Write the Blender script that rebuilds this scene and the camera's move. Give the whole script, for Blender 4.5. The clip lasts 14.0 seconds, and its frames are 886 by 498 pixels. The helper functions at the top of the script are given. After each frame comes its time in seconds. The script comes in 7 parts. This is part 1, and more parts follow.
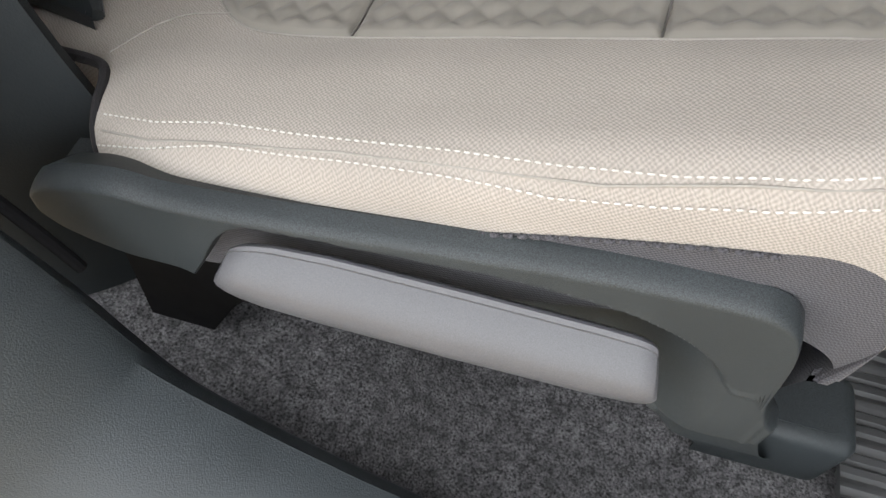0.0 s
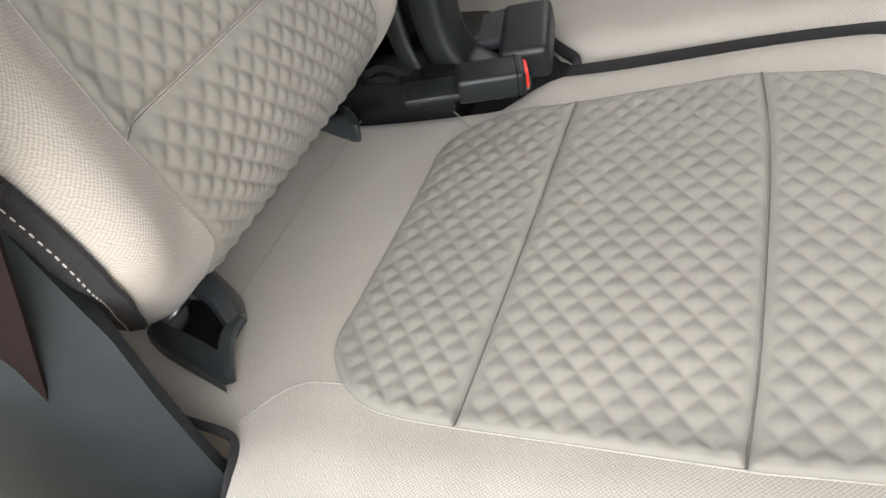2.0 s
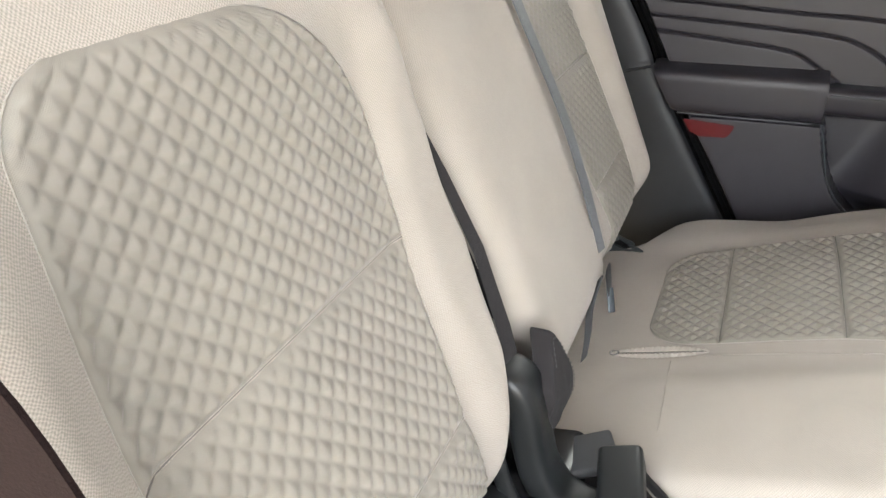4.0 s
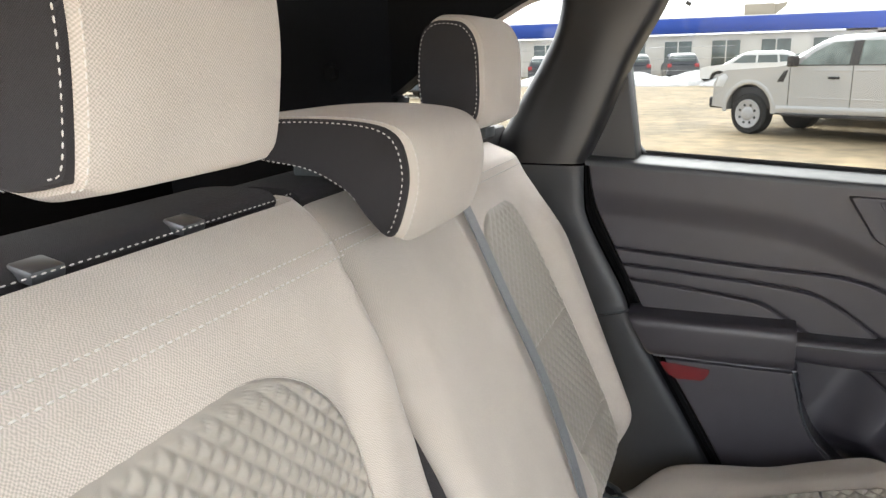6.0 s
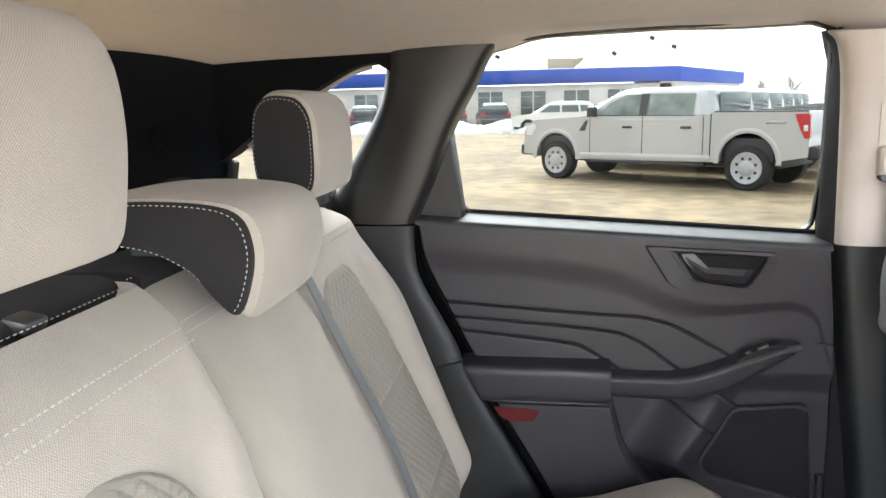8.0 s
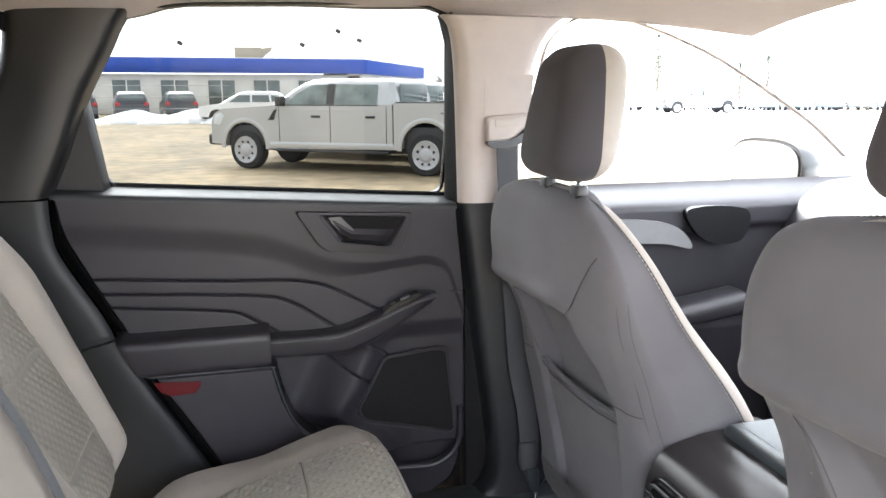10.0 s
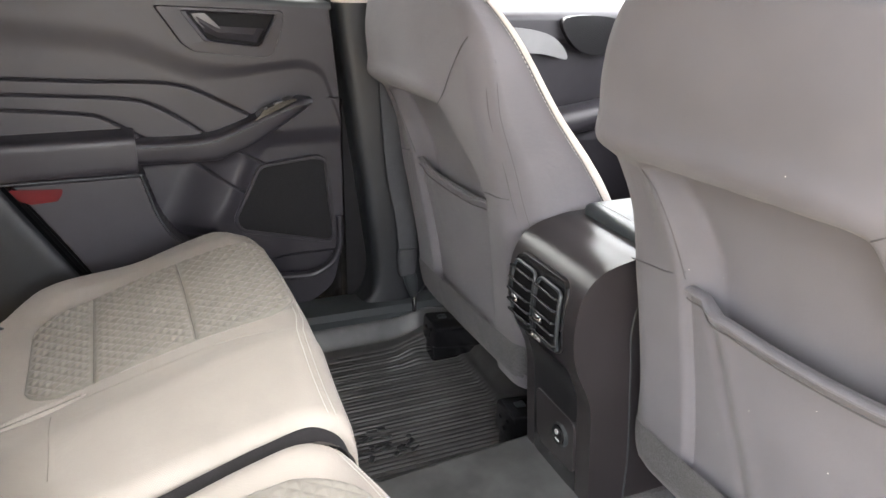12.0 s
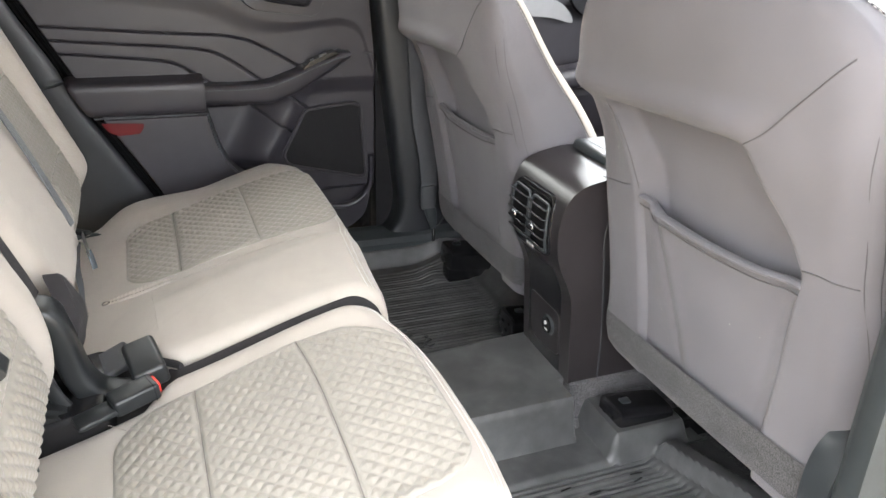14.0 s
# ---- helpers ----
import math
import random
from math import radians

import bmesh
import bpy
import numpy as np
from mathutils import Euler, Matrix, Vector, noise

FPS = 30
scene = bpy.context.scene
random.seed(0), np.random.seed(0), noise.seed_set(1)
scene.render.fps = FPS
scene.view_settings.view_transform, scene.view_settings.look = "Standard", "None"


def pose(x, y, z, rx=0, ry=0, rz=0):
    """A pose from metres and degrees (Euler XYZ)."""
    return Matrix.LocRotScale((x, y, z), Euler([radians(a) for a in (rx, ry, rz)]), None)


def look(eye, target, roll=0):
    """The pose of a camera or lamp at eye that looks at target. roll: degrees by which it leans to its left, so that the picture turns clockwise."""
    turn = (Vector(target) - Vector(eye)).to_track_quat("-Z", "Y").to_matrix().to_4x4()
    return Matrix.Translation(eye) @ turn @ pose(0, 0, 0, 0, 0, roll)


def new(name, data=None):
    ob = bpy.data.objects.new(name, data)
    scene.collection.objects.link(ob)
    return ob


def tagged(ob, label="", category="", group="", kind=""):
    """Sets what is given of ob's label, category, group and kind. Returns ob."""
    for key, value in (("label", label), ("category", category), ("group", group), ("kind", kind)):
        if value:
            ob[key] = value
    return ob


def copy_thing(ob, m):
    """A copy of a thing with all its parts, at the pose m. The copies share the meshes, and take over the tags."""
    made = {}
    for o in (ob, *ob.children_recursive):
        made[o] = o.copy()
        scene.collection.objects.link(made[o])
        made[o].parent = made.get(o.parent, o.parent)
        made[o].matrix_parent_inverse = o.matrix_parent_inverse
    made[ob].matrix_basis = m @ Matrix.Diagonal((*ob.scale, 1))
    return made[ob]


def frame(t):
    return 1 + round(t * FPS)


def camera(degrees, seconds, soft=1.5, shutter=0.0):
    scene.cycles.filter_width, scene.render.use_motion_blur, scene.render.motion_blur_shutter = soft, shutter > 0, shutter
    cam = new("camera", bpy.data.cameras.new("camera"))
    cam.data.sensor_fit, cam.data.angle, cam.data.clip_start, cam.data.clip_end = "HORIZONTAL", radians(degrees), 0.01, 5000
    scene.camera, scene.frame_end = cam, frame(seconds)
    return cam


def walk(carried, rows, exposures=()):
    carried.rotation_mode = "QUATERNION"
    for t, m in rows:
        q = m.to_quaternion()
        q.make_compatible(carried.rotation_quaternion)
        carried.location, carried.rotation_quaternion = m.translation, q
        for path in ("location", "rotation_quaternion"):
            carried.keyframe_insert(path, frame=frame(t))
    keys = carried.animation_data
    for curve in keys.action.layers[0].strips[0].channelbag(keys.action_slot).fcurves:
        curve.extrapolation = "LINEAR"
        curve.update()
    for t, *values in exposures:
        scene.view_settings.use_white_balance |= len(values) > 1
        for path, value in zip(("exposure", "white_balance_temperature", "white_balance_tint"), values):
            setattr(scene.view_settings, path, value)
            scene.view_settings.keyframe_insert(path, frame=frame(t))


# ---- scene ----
cam = camera(61.4, 14.0)
PATH = [
    (0, (0.349, -0.83, 0.666), (0.158, 0.243, -1.01), 6.4),
    (0.5, (0.342, -0.82, 0.675), (0.119, 0.305, -0.963), 5.6),
    (1, (0.33, -0.808, 0.698), (0.035, 0.395, -0.873), 3.6),
    (1.5, (0.324, -0.784, 0.732), (-0.084, 0.463, -0.777), -0.2),
    (2, (0.32, -0.757, 0.777), (-0.194, 0.562, -0.636), -3.3),
    (2.5, (0.304, -0.74, 0.83), (-0.285, 0.659, -0.472), -3.6),
    (3, (0.263, -0.725, 0.882), (-0.352, 0.765, -0.302), -2.0),
    (3.5, (0.245, -0.709, 0.936), (-0.415, 0.849, -0.13), -1.6),
    (4, (0.239, -0.707, 0.992), (-0.477, 0.911, 0.059), -2.1),
    (4.2, (0.229, -0.698, 1.008), (-0.492, 0.945, 0.126), -2.0),
    (6.3, (0.221, -0.689, 1.126), (-0.474, 1.132, 0.676), -1.8),
    (6.5, (0.216, -0.691, 1.133), (-0.448, 1.145, 0.701), -1.8),
    (7, (0.204, -0.701, 1.145), (-0.358, 1.175, 0.742), -1.7),
    (7.5, (0.21, -0.715, 1.151), (-0.225, 1.198, 0.761), -1.4),
    (8, (0.221, -0.731, 1.15), (-0.056, 1.213, 0.771), -1.2),
    (8.5, (0.23, -0.738, 1.144), (0.16, 1.226, 0.771), -0.7),
    (9, (0.245, -0.757, 1.143), (0.397, 1.202, 0.771), -0.1),
    (9.2, (0.259, -0.769, 1.137), (0.495, 1.183, 0.77), -0.0),
    (11.3, (0.354, -0.826, 1.057), (1.1, 0.925, 0.443), 1.0),
    (11.5, (0.347, -0.83, 1.044), (1.107, 0.9, 0.389), 1.4),
    (12, (0.326, -0.842, 1.009), (1.077, 0.843, 0.238), 2.0),
    (12.5, (0.28, -0.86, 0.989), (1.014, 0.791, 0.132), 2.7),
    (13, (0.265, -0.909, 0.991), (0.973, 0.73, 0.091), 3.1),
    (13.5, (0.24, -1.021, 1.009), (0.933, 0.627, 0.113), 3.0),
    (14, (0.216, -1.121, 1.044), (0.91, 0.55, 0.191), 2.8),
]
EXPOSURES = [(0, 3.3, 6400, 9), (0.5, 3.48, 6400, 9), (1, 3.6, 6400, 9), (1.5, 3.95, 6400, 8), (2, 4.28, 6400, 8), (2.5, 4.58, 6400, 8), (3, 4.87, 6400, 8), (3.5, 5.0, 6450, 8), (4, 4.95, 6450, 8), (6.5, 4.84, 6300, 9), (8, 4.88, 6150, 7), (9, 4.8, 6100, 7),
             (11.5, 4.6, 6350, 13), (12, 5.05, 6500, 11), (12.5, 5.25, 6500, 9), (13, 5.25, 6500, 9), (13.5, 5.13, 6500, 9), (14, 5.0, 6400, 9)]
walk(cam, [(t, look(eye, target, roll)) for t, eye, target, roll in PATH], EXPOSURES)

# ---- light ----
world = bpy.data.worlds.new("overcast_sky")
scene.world = world
world.use_nodes = True
wn, wl = world.node_tree.nodes, world.node_tree.links
sky = wn.new("ShaderNodeTexSky")
sky.sky_type, sky.sun_disc = "NISHITA", False
sky.sun_elevation, sky.sun_rotation = radians(42), radians(345)
sky.air_density, sky.dust_density, sky.ozone_density = 1.0, 4.0, 1.0
soft = wn.new("ShaderNodeHueSaturation")
soft.inputs["Saturation"].default_value = 0.12
wl.new(sky.outputs[0], soft.inputs["Color"])
cloud = wn.new("ShaderNodeMix")
cloud.data_type = "RGBA"
cloud.inputs["Factor"].default_value = 0.55
cloud.inputs[7].default_value = (3.2, 3.2, 3.25, 1)
wl.new(soft.outputs[0], cloud.inputs[6])
wl.new(cloud.outputs[2], wn["Background"].inputs["Color"])
wn["Background"].inputs["Strength"].default_value = 0.130
sun = new("sun", bpy.data.lights.new("sun", "SUN"))
sun.data.energy, sun.data.angle, sun.data.color = 0.95, radians(60), (1.0, 0.97, 0.93)
sun.matrix_world = look((0, 0, 2.7), (0.8, -2.9, 0))


# ---- materials ----
def material(name, color, rough=0.6, metal=0.0, spec=0.5, vary=0.12, scale=30.0, grain=0.0, grain_scale=900.0,
             bump=0.0, bump_scale=900.0, stain=0.0, stain_scale=6.0, sheen=0.0, coat=0.0):
    """A surface with colour variation at two scales, and fine relief."""
    m = bpy.data.materials.new(name)
    m.use_nodes = True
    n, l = m.node_tree.nodes, m.node_tree.links
    b = n["Principled BSDF"]
    b.inputs["Roughness"].default_value = rough
    b.inputs["Metallic"].default_value = metal
    b.inputs["Specular IOR Level"].default_value = spec
    b.inputs["Sheen Weight"].default_value = sheen
    b.inputs["Coat Weight"].default_value = coat
    co = n.new("ShaderNodeTexCoord")
    coarse = n.new("ShaderNodeTexNoise")
    coarse.inputs["Scale"].default_value = scale
    coarse.inputs["Detail"].default_value = 4
    l.new(co.outputs["Object"], coarse.inputs["Vector"])
    ramp = n.new("ShaderNodeMapRange")
    ramp.inputs["From Min"].default_value, ramp.inputs["From Max"].default_value = 0.3, 0.7
    ramp.inputs["To Min"].default_value, ramp.inputs["To Max"].default_value = 1 - vary, 1 + vary
    l.new(coarse.outputs["Fac"], ramp.inputs["Value"])
    last = ramp.outputs["Result"]
    worn = n.new("ShaderNodeMapRange")
    worn.inputs["From Min"].default_value, worn.inputs["From Max"].default_value = 0.3, 0.7
    worn.inputs["To Min"].default_value, worn.inputs["To Max"].default_value = rough * 0.92, min(1.0, rough * 1.08)
    l.new(coarse.outputs["Fac"], worn.inputs["Value"])
    l.new(worn.outputs["Result"], b.inputs["Roughness"])
    if stain:
        big = n.new("ShaderNodeTexNoise")
        big.inputs["Scale"].default_value, big.inputs["Detail"].default_value = stain_scale, 6
        l.new(co.outputs["Object"], big.inputs["Vector"])
        r2 = n.new("ShaderNodeMapRange")
        r2.inputs["From Min"].default_value, r2.inputs["From Max"].default_value = 0.35, 0.7
        r2.inputs["To Min"].default_value, r2.inputs["To Max"].default_value = 1 - stain, 1 + stain
        l.new(big.outputs["Fac"], r2.inputs["Value"])
        mul = n.new("ShaderNodeMath")
        mul.operation = "MULTIPLY"
        l.new(last, mul.inputs[0]), l.new(r2.outputs["Result"], mul.inputs[1])
        last = mul.outputs[0]
    fine = n.new("ShaderNodeTexNoise")
    fine.inputs["Scale"].default_value, fine.inputs["Detail"].default_value = grain_scale, 2
    l.new(co.outputs["Object"], fine.inputs["Vector"])
    if grain:
        r3 = n.new("ShaderNodeMapRange")
        r3.inputs["From Min"].default_value, r3.inputs["From Max"].default_value = 0.3, 0.7
        r3.inputs["To Min"].default_value, r3.inputs["To Max"].default_value = 1 - grain, 1 + grain
        l.new(fine.outputs["Fac"], r3.inputs["Value"])
        mul = n.new("ShaderNodeMath")
        mul.operation = "MULTIPLY"
        l.new(last, mul.inputs[0]), l.new(r3.outputs["Result"], mul.inputs[1])
        last = mul.outputs[0]
    tint = n.new("ShaderNodeVectorMath")
    tint.operation = "SCALE"
    tint.inputs[0].default_value = color
    l.new(last, tint.inputs["Scale"])
    l.new(tint.outputs[0], b.inputs["Base Color"])
    if bump:
        rel = n.new("ShaderNodeTexNoise")
        rel.inputs["Scale"].default_value, rel.inputs["Detail"].default_value = bump_scale, 3
        l.new(co.outputs["Object"], rel.inputs["Vector"])
        bp = n.new("ShaderNodeBump")
        bp.inputs["Strength"].default_value, bp.inputs["Distance"].default_value = bump, 0.001
        l.new(rel.outputs["Fac"], bp.inputs["Height"])
        l.new(bp.outputs[0], b.inputs["Normal"])
    return m


def cloth(name, color, pitch=0.0016, relief=0.5, contrast=0.16, vary=0.05, stain=0.06, rough=0.95, sheen=0.15):
    """Woven upholstery: two crossing sets of threads, light and dark, over soft wear."""
    m = material(name, color, rough=rough, spec=0.2, vary=vary, scale=14, stain=stain, stain_scale=3, sheen=sheen)
    n, l = m.node_tree.nodes, m.node_tree.links
    b = n["Principled BSDF"]
    co = n.new("ShaderNodeTexCoord")
    sep = n.new("ShaderNodeSeparateXYZ")
    l.new(co.outputs["Object"], sep.inputs[0])

    def math_node(op, a, c):
        k = n.new("ShaderNodeMath")
        k.operation = op
        for i, v in enumerate((a, c)):
            if isinstance(v, (int, float)):
                k.inputs[i].default_value = v
            elif v is not None:
                l.new(v, k.inputs[i])
        return k.outputs[0]

    wob = n.new("ShaderNodeTexNoise")
    wob.inputs["Scale"].default_value, wob.inputs["Detail"].default_value = 260, 2
    l.new(co.outputs["Object"], wob.inputs["Vector"])
    jit = math_node("MULTIPLY", wob.outputs["Fac"], pitch * 1.1)
    k = 2 * math.pi / pitch
    x, y, z = (math_node("MULTIPLY", math_node("ADD", math_node("ADD", sep.outputs[i], math_node("MULTIPLY", sep.outputs[(i + 1) % 3], 0.08)), jit), k) for i in range(3))
    crossings = [math_node("MULTIPLY", math_node("SINE", p, None), math_node("COSINE", q, None)) for p, q in ((x, y), (y, z), (z, x))]
    geo, nsep = n.new("ShaderNodeNewGeometry"), n.new("ShaderNodeSeparateXYZ")
    l.new(geo.outputs["Normal"], nsep.inputs[0])
    facing = [math_node("MULTIPLY", nsep.outputs[i], nsep.outputs[i]) for i in (2, 0, 1)]
    crossings = [math_node("MULTIPLY", c, w) for c, w in zip(crossings, facing)]
    weave = math_node("ADD", math_node("ADD", crossings[0], crossings[1]), crossings[2])
    base = b.inputs["Base Color"].links[0].from_socket
    shade = math_node("ADD", math_node("MULTIPLY", weave, contrast), 1.0)
    sc = n.new("ShaderNodeVectorMath")
    sc.operation = "SCALE"
    l.new(base, sc.inputs[0]), l.new(shade, sc.inputs["Scale"])
    l.new(sc.outputs[0], b.inputs["Base Color"])
    bp = n.new("ShaderNodeBump")
    bp.inputs["Strength"].default_value, bp.inputs["Distance"].default_value = relief, 0.0006
    l.new(weave, bp.inputs["Height"])
    l.new(bp.outputs[0], b.inputs["Normal"])
    return m


def glass(name, color=(1, 1, 1), rough=0.0):
    """Thin window glass: clear, with a faint mirror at grazing angles."""
    m = bpy.data.materials.new(name)
    m.use_nodes = True
    n, l = m.node_tree.nodes, m.node_tree.links
    n.remove(n["Principled BSDF"])
    clear, shine = n.new("ShaderNodeBsdfTransparent"), n.new("ShaderNodeBsdfGlossy")
    mix, fr = n.new("ShaderNodeMixShader"), n.new("ShaderNodeFresnel")
    clear.inputs["Color"].default_value = (*color, 1)
    shine.inputs["Roughness"].default_value = rough
    fr.inputs["IOR"].default_value = 1.25
    l.new(fr.outputs[0], mix.inputs[0]), l.new(clear.outputs[0], mix.inputs[1]), l.new(shine.outputs[0], mix.inputs[2])
    l.new(mix.outputs[0], n["Material Output"].inputs["Surface"])
    return m


BEIGE = cloth("beige_twill", (0.332, 0.300, 0.266), pitch=0.0025, contrast=0.30, relief=0.18)
QUILT = cloth("quilted_cloth", (0.222, 0.205, 0.179), pitch=0.0011, contrast=0.08, relief=0.10, sheen=0.1, rough=0.5)
SKIRT = cloth("grey_skirt_cloth", (0.066, 0.064, 0.071), pitch=0.0022, contrast=0.6, relief=0.3)
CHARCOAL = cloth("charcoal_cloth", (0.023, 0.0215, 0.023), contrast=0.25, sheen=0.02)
KNIT = cloth("dark_grey_knit", (0.118, 0.113, 0.123), pitch=0.0009, contrast=0.22, relief=0.25, stain=0.16, sheen=0.1)
KNITDARK = cloth("charcoal_headrest_knit", (0.052, 0.049, 0.054), pitch=0.0009, contrast=0.22, relief=0.25, stain=0.16, sheen=0.08)
FELT = material("dark_felt", (0.050, 0.049, 0.051), rough=1, vary=0.25, grain=0.7, grain_scale=500, bump=0.6, bump_scale=500, sheen=0.08)
PLASTIC = material("grained_black_plastic", (0.032, 0.0375, 0.040), rough=0.5, spec=0.4, vary=0.08, bump=0.25, bump_scale=1500, grain=0.45, grain_scale=1500, stain=0.1)
DOORSKIN = material("soft_black_door_skin", (0.0215, 0.0200, 0.0250), rough=0.45, spec=0.42, vary=0.08, bump=0.25, bump_scale=700, stain=0.1)
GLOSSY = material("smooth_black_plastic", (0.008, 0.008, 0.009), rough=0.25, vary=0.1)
LEVER = material("grey_satin_plastic", (0.098, 0.098, 0.105), rough=0.40, vary=0.04, grain=0.16, grain_scale=1700, bump=0.12, bump_scale=1700)
VINYL = material("grained_vinyl", (0.040, 0.048, 0.053), rough=0.45, vary=0.06, bump=0.5, bump_scale=900, stain=0.12)
CARPET = material("charcoal_carpet", (0.080, 0.078, 0.081), rough=1, vary=0.5, scale=90, grain=0.95, grain_scale=520, bump=1.0, bump_scale=420, stain=0.2, sheen=0.3)
RUBBER = material("black_rubber_mat", (0.064, 0.065, 0.066), rough=0.38, vary=0.2, stain=0.32, stain_scale=9, bump=0.2, bump_scale=500)
HEADLINER = material("beige_headliner", (0.50, 0.445, 0.405), rough=1, vary=0.03, bump=0.2, bump_scale=700)
PILLAR = material("beige_pillar_plastic", (0.44, 0.395, 0.365), rough=0.6, vary=0.03, bump=0.1, bump_scale=700)
WEBGREY = material("grey_belt_webbing", (0.115, 0.12, 0.13), rough=0.35, vary=0.1, scale=200, grain=0.2, bump=0.4, bump_scale=900)
WEBBROWN = material("dark_brown_belt_webbing", (0.010, 0.0062, 0.006), rough=0.85, spec=0.06, vary=0.1, scale=200, grain=0.2, bump=0.4, bump_scale=900)
FADED = material("faded_thread", (0.40, 0.385, 0.36), rough=0.8, vary=0.1, scale=300)
SLEEVE = material("grey_sleeve_plastic", (0.034, 0.035, 0.037), rough=0.40, vary=0.05)
THREAD = material("pale_thread", (0.56, 0.54, 0.50), rough=0.8, vary=0.1, scale=300)
SEAM = material("seam_shadow_thread", (0.30, 0.28, 0.25), rough=0.9, vary=0.1, scale=300)
DARKTHREAD = material("dark_thread", (0.058, 0.055, 0.059), rough=0.9, vary=0.1, scale=300)
PANELTHREAD = material("panel_thread", (0.13, 0.12, 0.11), rough=0.9, vary=0.1, scale=300)
CONSOLE = material("satin_brown_black_plastic", (0.021, 0.0185, 0.0198), rough=0.32, vary=0.06, bump=0.10, bump_scale=900, stain=0.15)
SATIN = material("satin_black_plastic", (0.026, 0.030, 0.033), rough=0.36, vary=0.1, bump=0.2, bump_scale=900, stain=0.12)
LEDGE = material("grey_window_ledge", (0.030, 0.033, 0.037), rough=0.5, spec=0.4, vary=0.08, bump=0.1, bump_scale=900)
# Rubber seals, and sheets that stand in for shade in gaps.
DEEP = material("dull_black_rubber_and_shade", (0.004, 0.004, 0.0045), rough=0.9, spec=0.1, vary=0.1)
SIDETRIM = material("blue_black_side_plastic", (0.015, 0.0165, 0.019), rough=0.45, spec=0.42, vary=0.1, bump=0.35, bump_scale=900, stain=0.12)
WEBDARK = material("dark_grey_belt_webbing", (0.040, 0.042, 0.046), rough=0.6, vary=0.1, scale=200, grain=0.25, bump=0.5, bump_scale=900)
ARCHTRIM = material("blue_black_arch_plastic", (0.012, 0.0118, 0.0128), rough=0.42, spec=0.5, vary=0.06, bump=0.08, bump_scale=900, stain=0.12)
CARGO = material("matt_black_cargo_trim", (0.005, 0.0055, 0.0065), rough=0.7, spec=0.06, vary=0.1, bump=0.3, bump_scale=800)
QUARTER = material("blue_grey_quarter_trim", (0.024, 0.0275, 0.0295), rough=0.65, spec=0.12, vary=0.1, bump=0.3, bump_scale=800, stain=0.15)
HINGE = material("smooth_black_hinge_plastic", (0.012, 0.0135, 0.0145), rough=0.36, spec=0.38, vary=0.1, bump=0.25, bump_scale=900, stain=0.12)
COVER = material("grained_dark_grey_plastic", (0.009, 0.0098, 0.010), rough=0.65, spec=0.15, vary=0.08, bump=0.2, bump_scale=1200)
TONGUE = material("dull_steel_tongue", (0.062, 0.072, 0.080), rough=0.38, metal=0.7, vary=0.08)
SLAT = material("satin_vent_slat", (0.022, 0.022, 0.024), rough=0.22, vary=0.05)
CHROME = material("chrome", (0.34, 0.35, 0.37), rough=0.22, metal=1, vary=0.03)
STEEL = material("dull_steel", (0.35, 0.35, 0.36), rough=0.4, metal=1, vary=0.1)
RED = material("red_button", (0.7, 0.03, 0.02), rough=0.35, vary=0.05)
REFLECT = material("red_reflector", (0.085, 0.005, 0.008), rough=0.2, vary=0.1, coat=0.5)
WHITE = material("white_print", (0.45, 0.45, 0.45), rough=0.6, vary=0.03)
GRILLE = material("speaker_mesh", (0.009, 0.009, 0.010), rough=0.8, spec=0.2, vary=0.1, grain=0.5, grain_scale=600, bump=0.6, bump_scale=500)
CLEAR = glass("window_glass", (0.76, 0.78, 0.78))
PRIVACY = glass("privacy_glass", (0.130, 0.134, 0.131))
SILVERTRIM = material("silver_door_trim", (0.20, 0.20, 0.205), rough=0.42, metal=0.3, vary=0.05)


# ---- mesh tools ----
BASE = {}


def thing(name, base, label, category, group="", kind=""):
    ob = new(name)
    ob.location = base
    BASE[ob.name] = Matrix.Translation(base)
    return tagged(ob, label, category, group, kind)


def part(name, bm, mat, parent=None, label="", sharp=0.6):
    """One mesh object, under a thing or a part."""
    bmesh.ops.recalc_face_normals(bm, faces=bm.faces)
    for e in bm.edges:
        e.smooth = not (len(e.link_faces) == 2 and e.calc_face_angle(0) > sharp)
    me = bpy.data.meshes.new(name)
    bm.to_mesh(me)
    bm.free()
    me.polygons.foreach_set("use_smooth", [True] * len(me.polygons))
    me.materials.append(mat)
    ob = new(name, me)
    if parent:
        ob.parent = parent
        if parent.name in BASE:
            ob.matrix_parent_inverse = BASE[parent.name].inverted()
    return tagged(ob, label) if label else ob


def setting(name, bm, mat, label, category, sharp=0.6):
    return tagged(part(name, bm, mat, None, "", sharp), label, category, "", "structure")


def curve(pts, n=40, closed=False):
    """A smooth line of n points through the given ones."""
    p = [np.array(q, float) for q in pts]
    k = len(p)
    out = []
    spans = k if closed else k - 1
    for i in range(n):
        f = i * spans / (n if closed else n - 1)
        j = min(int(f), spans - 1)
        f -= j
        if closed:
            a, b, c, d = p[(j - 1) % k], p[j], p[(j + 1) % k], p[(j + 2) % k]
        else:
            b, c = p[j], p[j + 1]
            a = p[j - 1] if j else 2 * b - c
            d = p[j + 2] if j + 2 < k else 2 * c - b
        out.append(0.5 * (2 * b + (c - a) * f + (2 * a - 5 * b + 4 * c - d) * f ** 2 + (3 * b - a - 3 * c + d) * f ** 3))
    return out


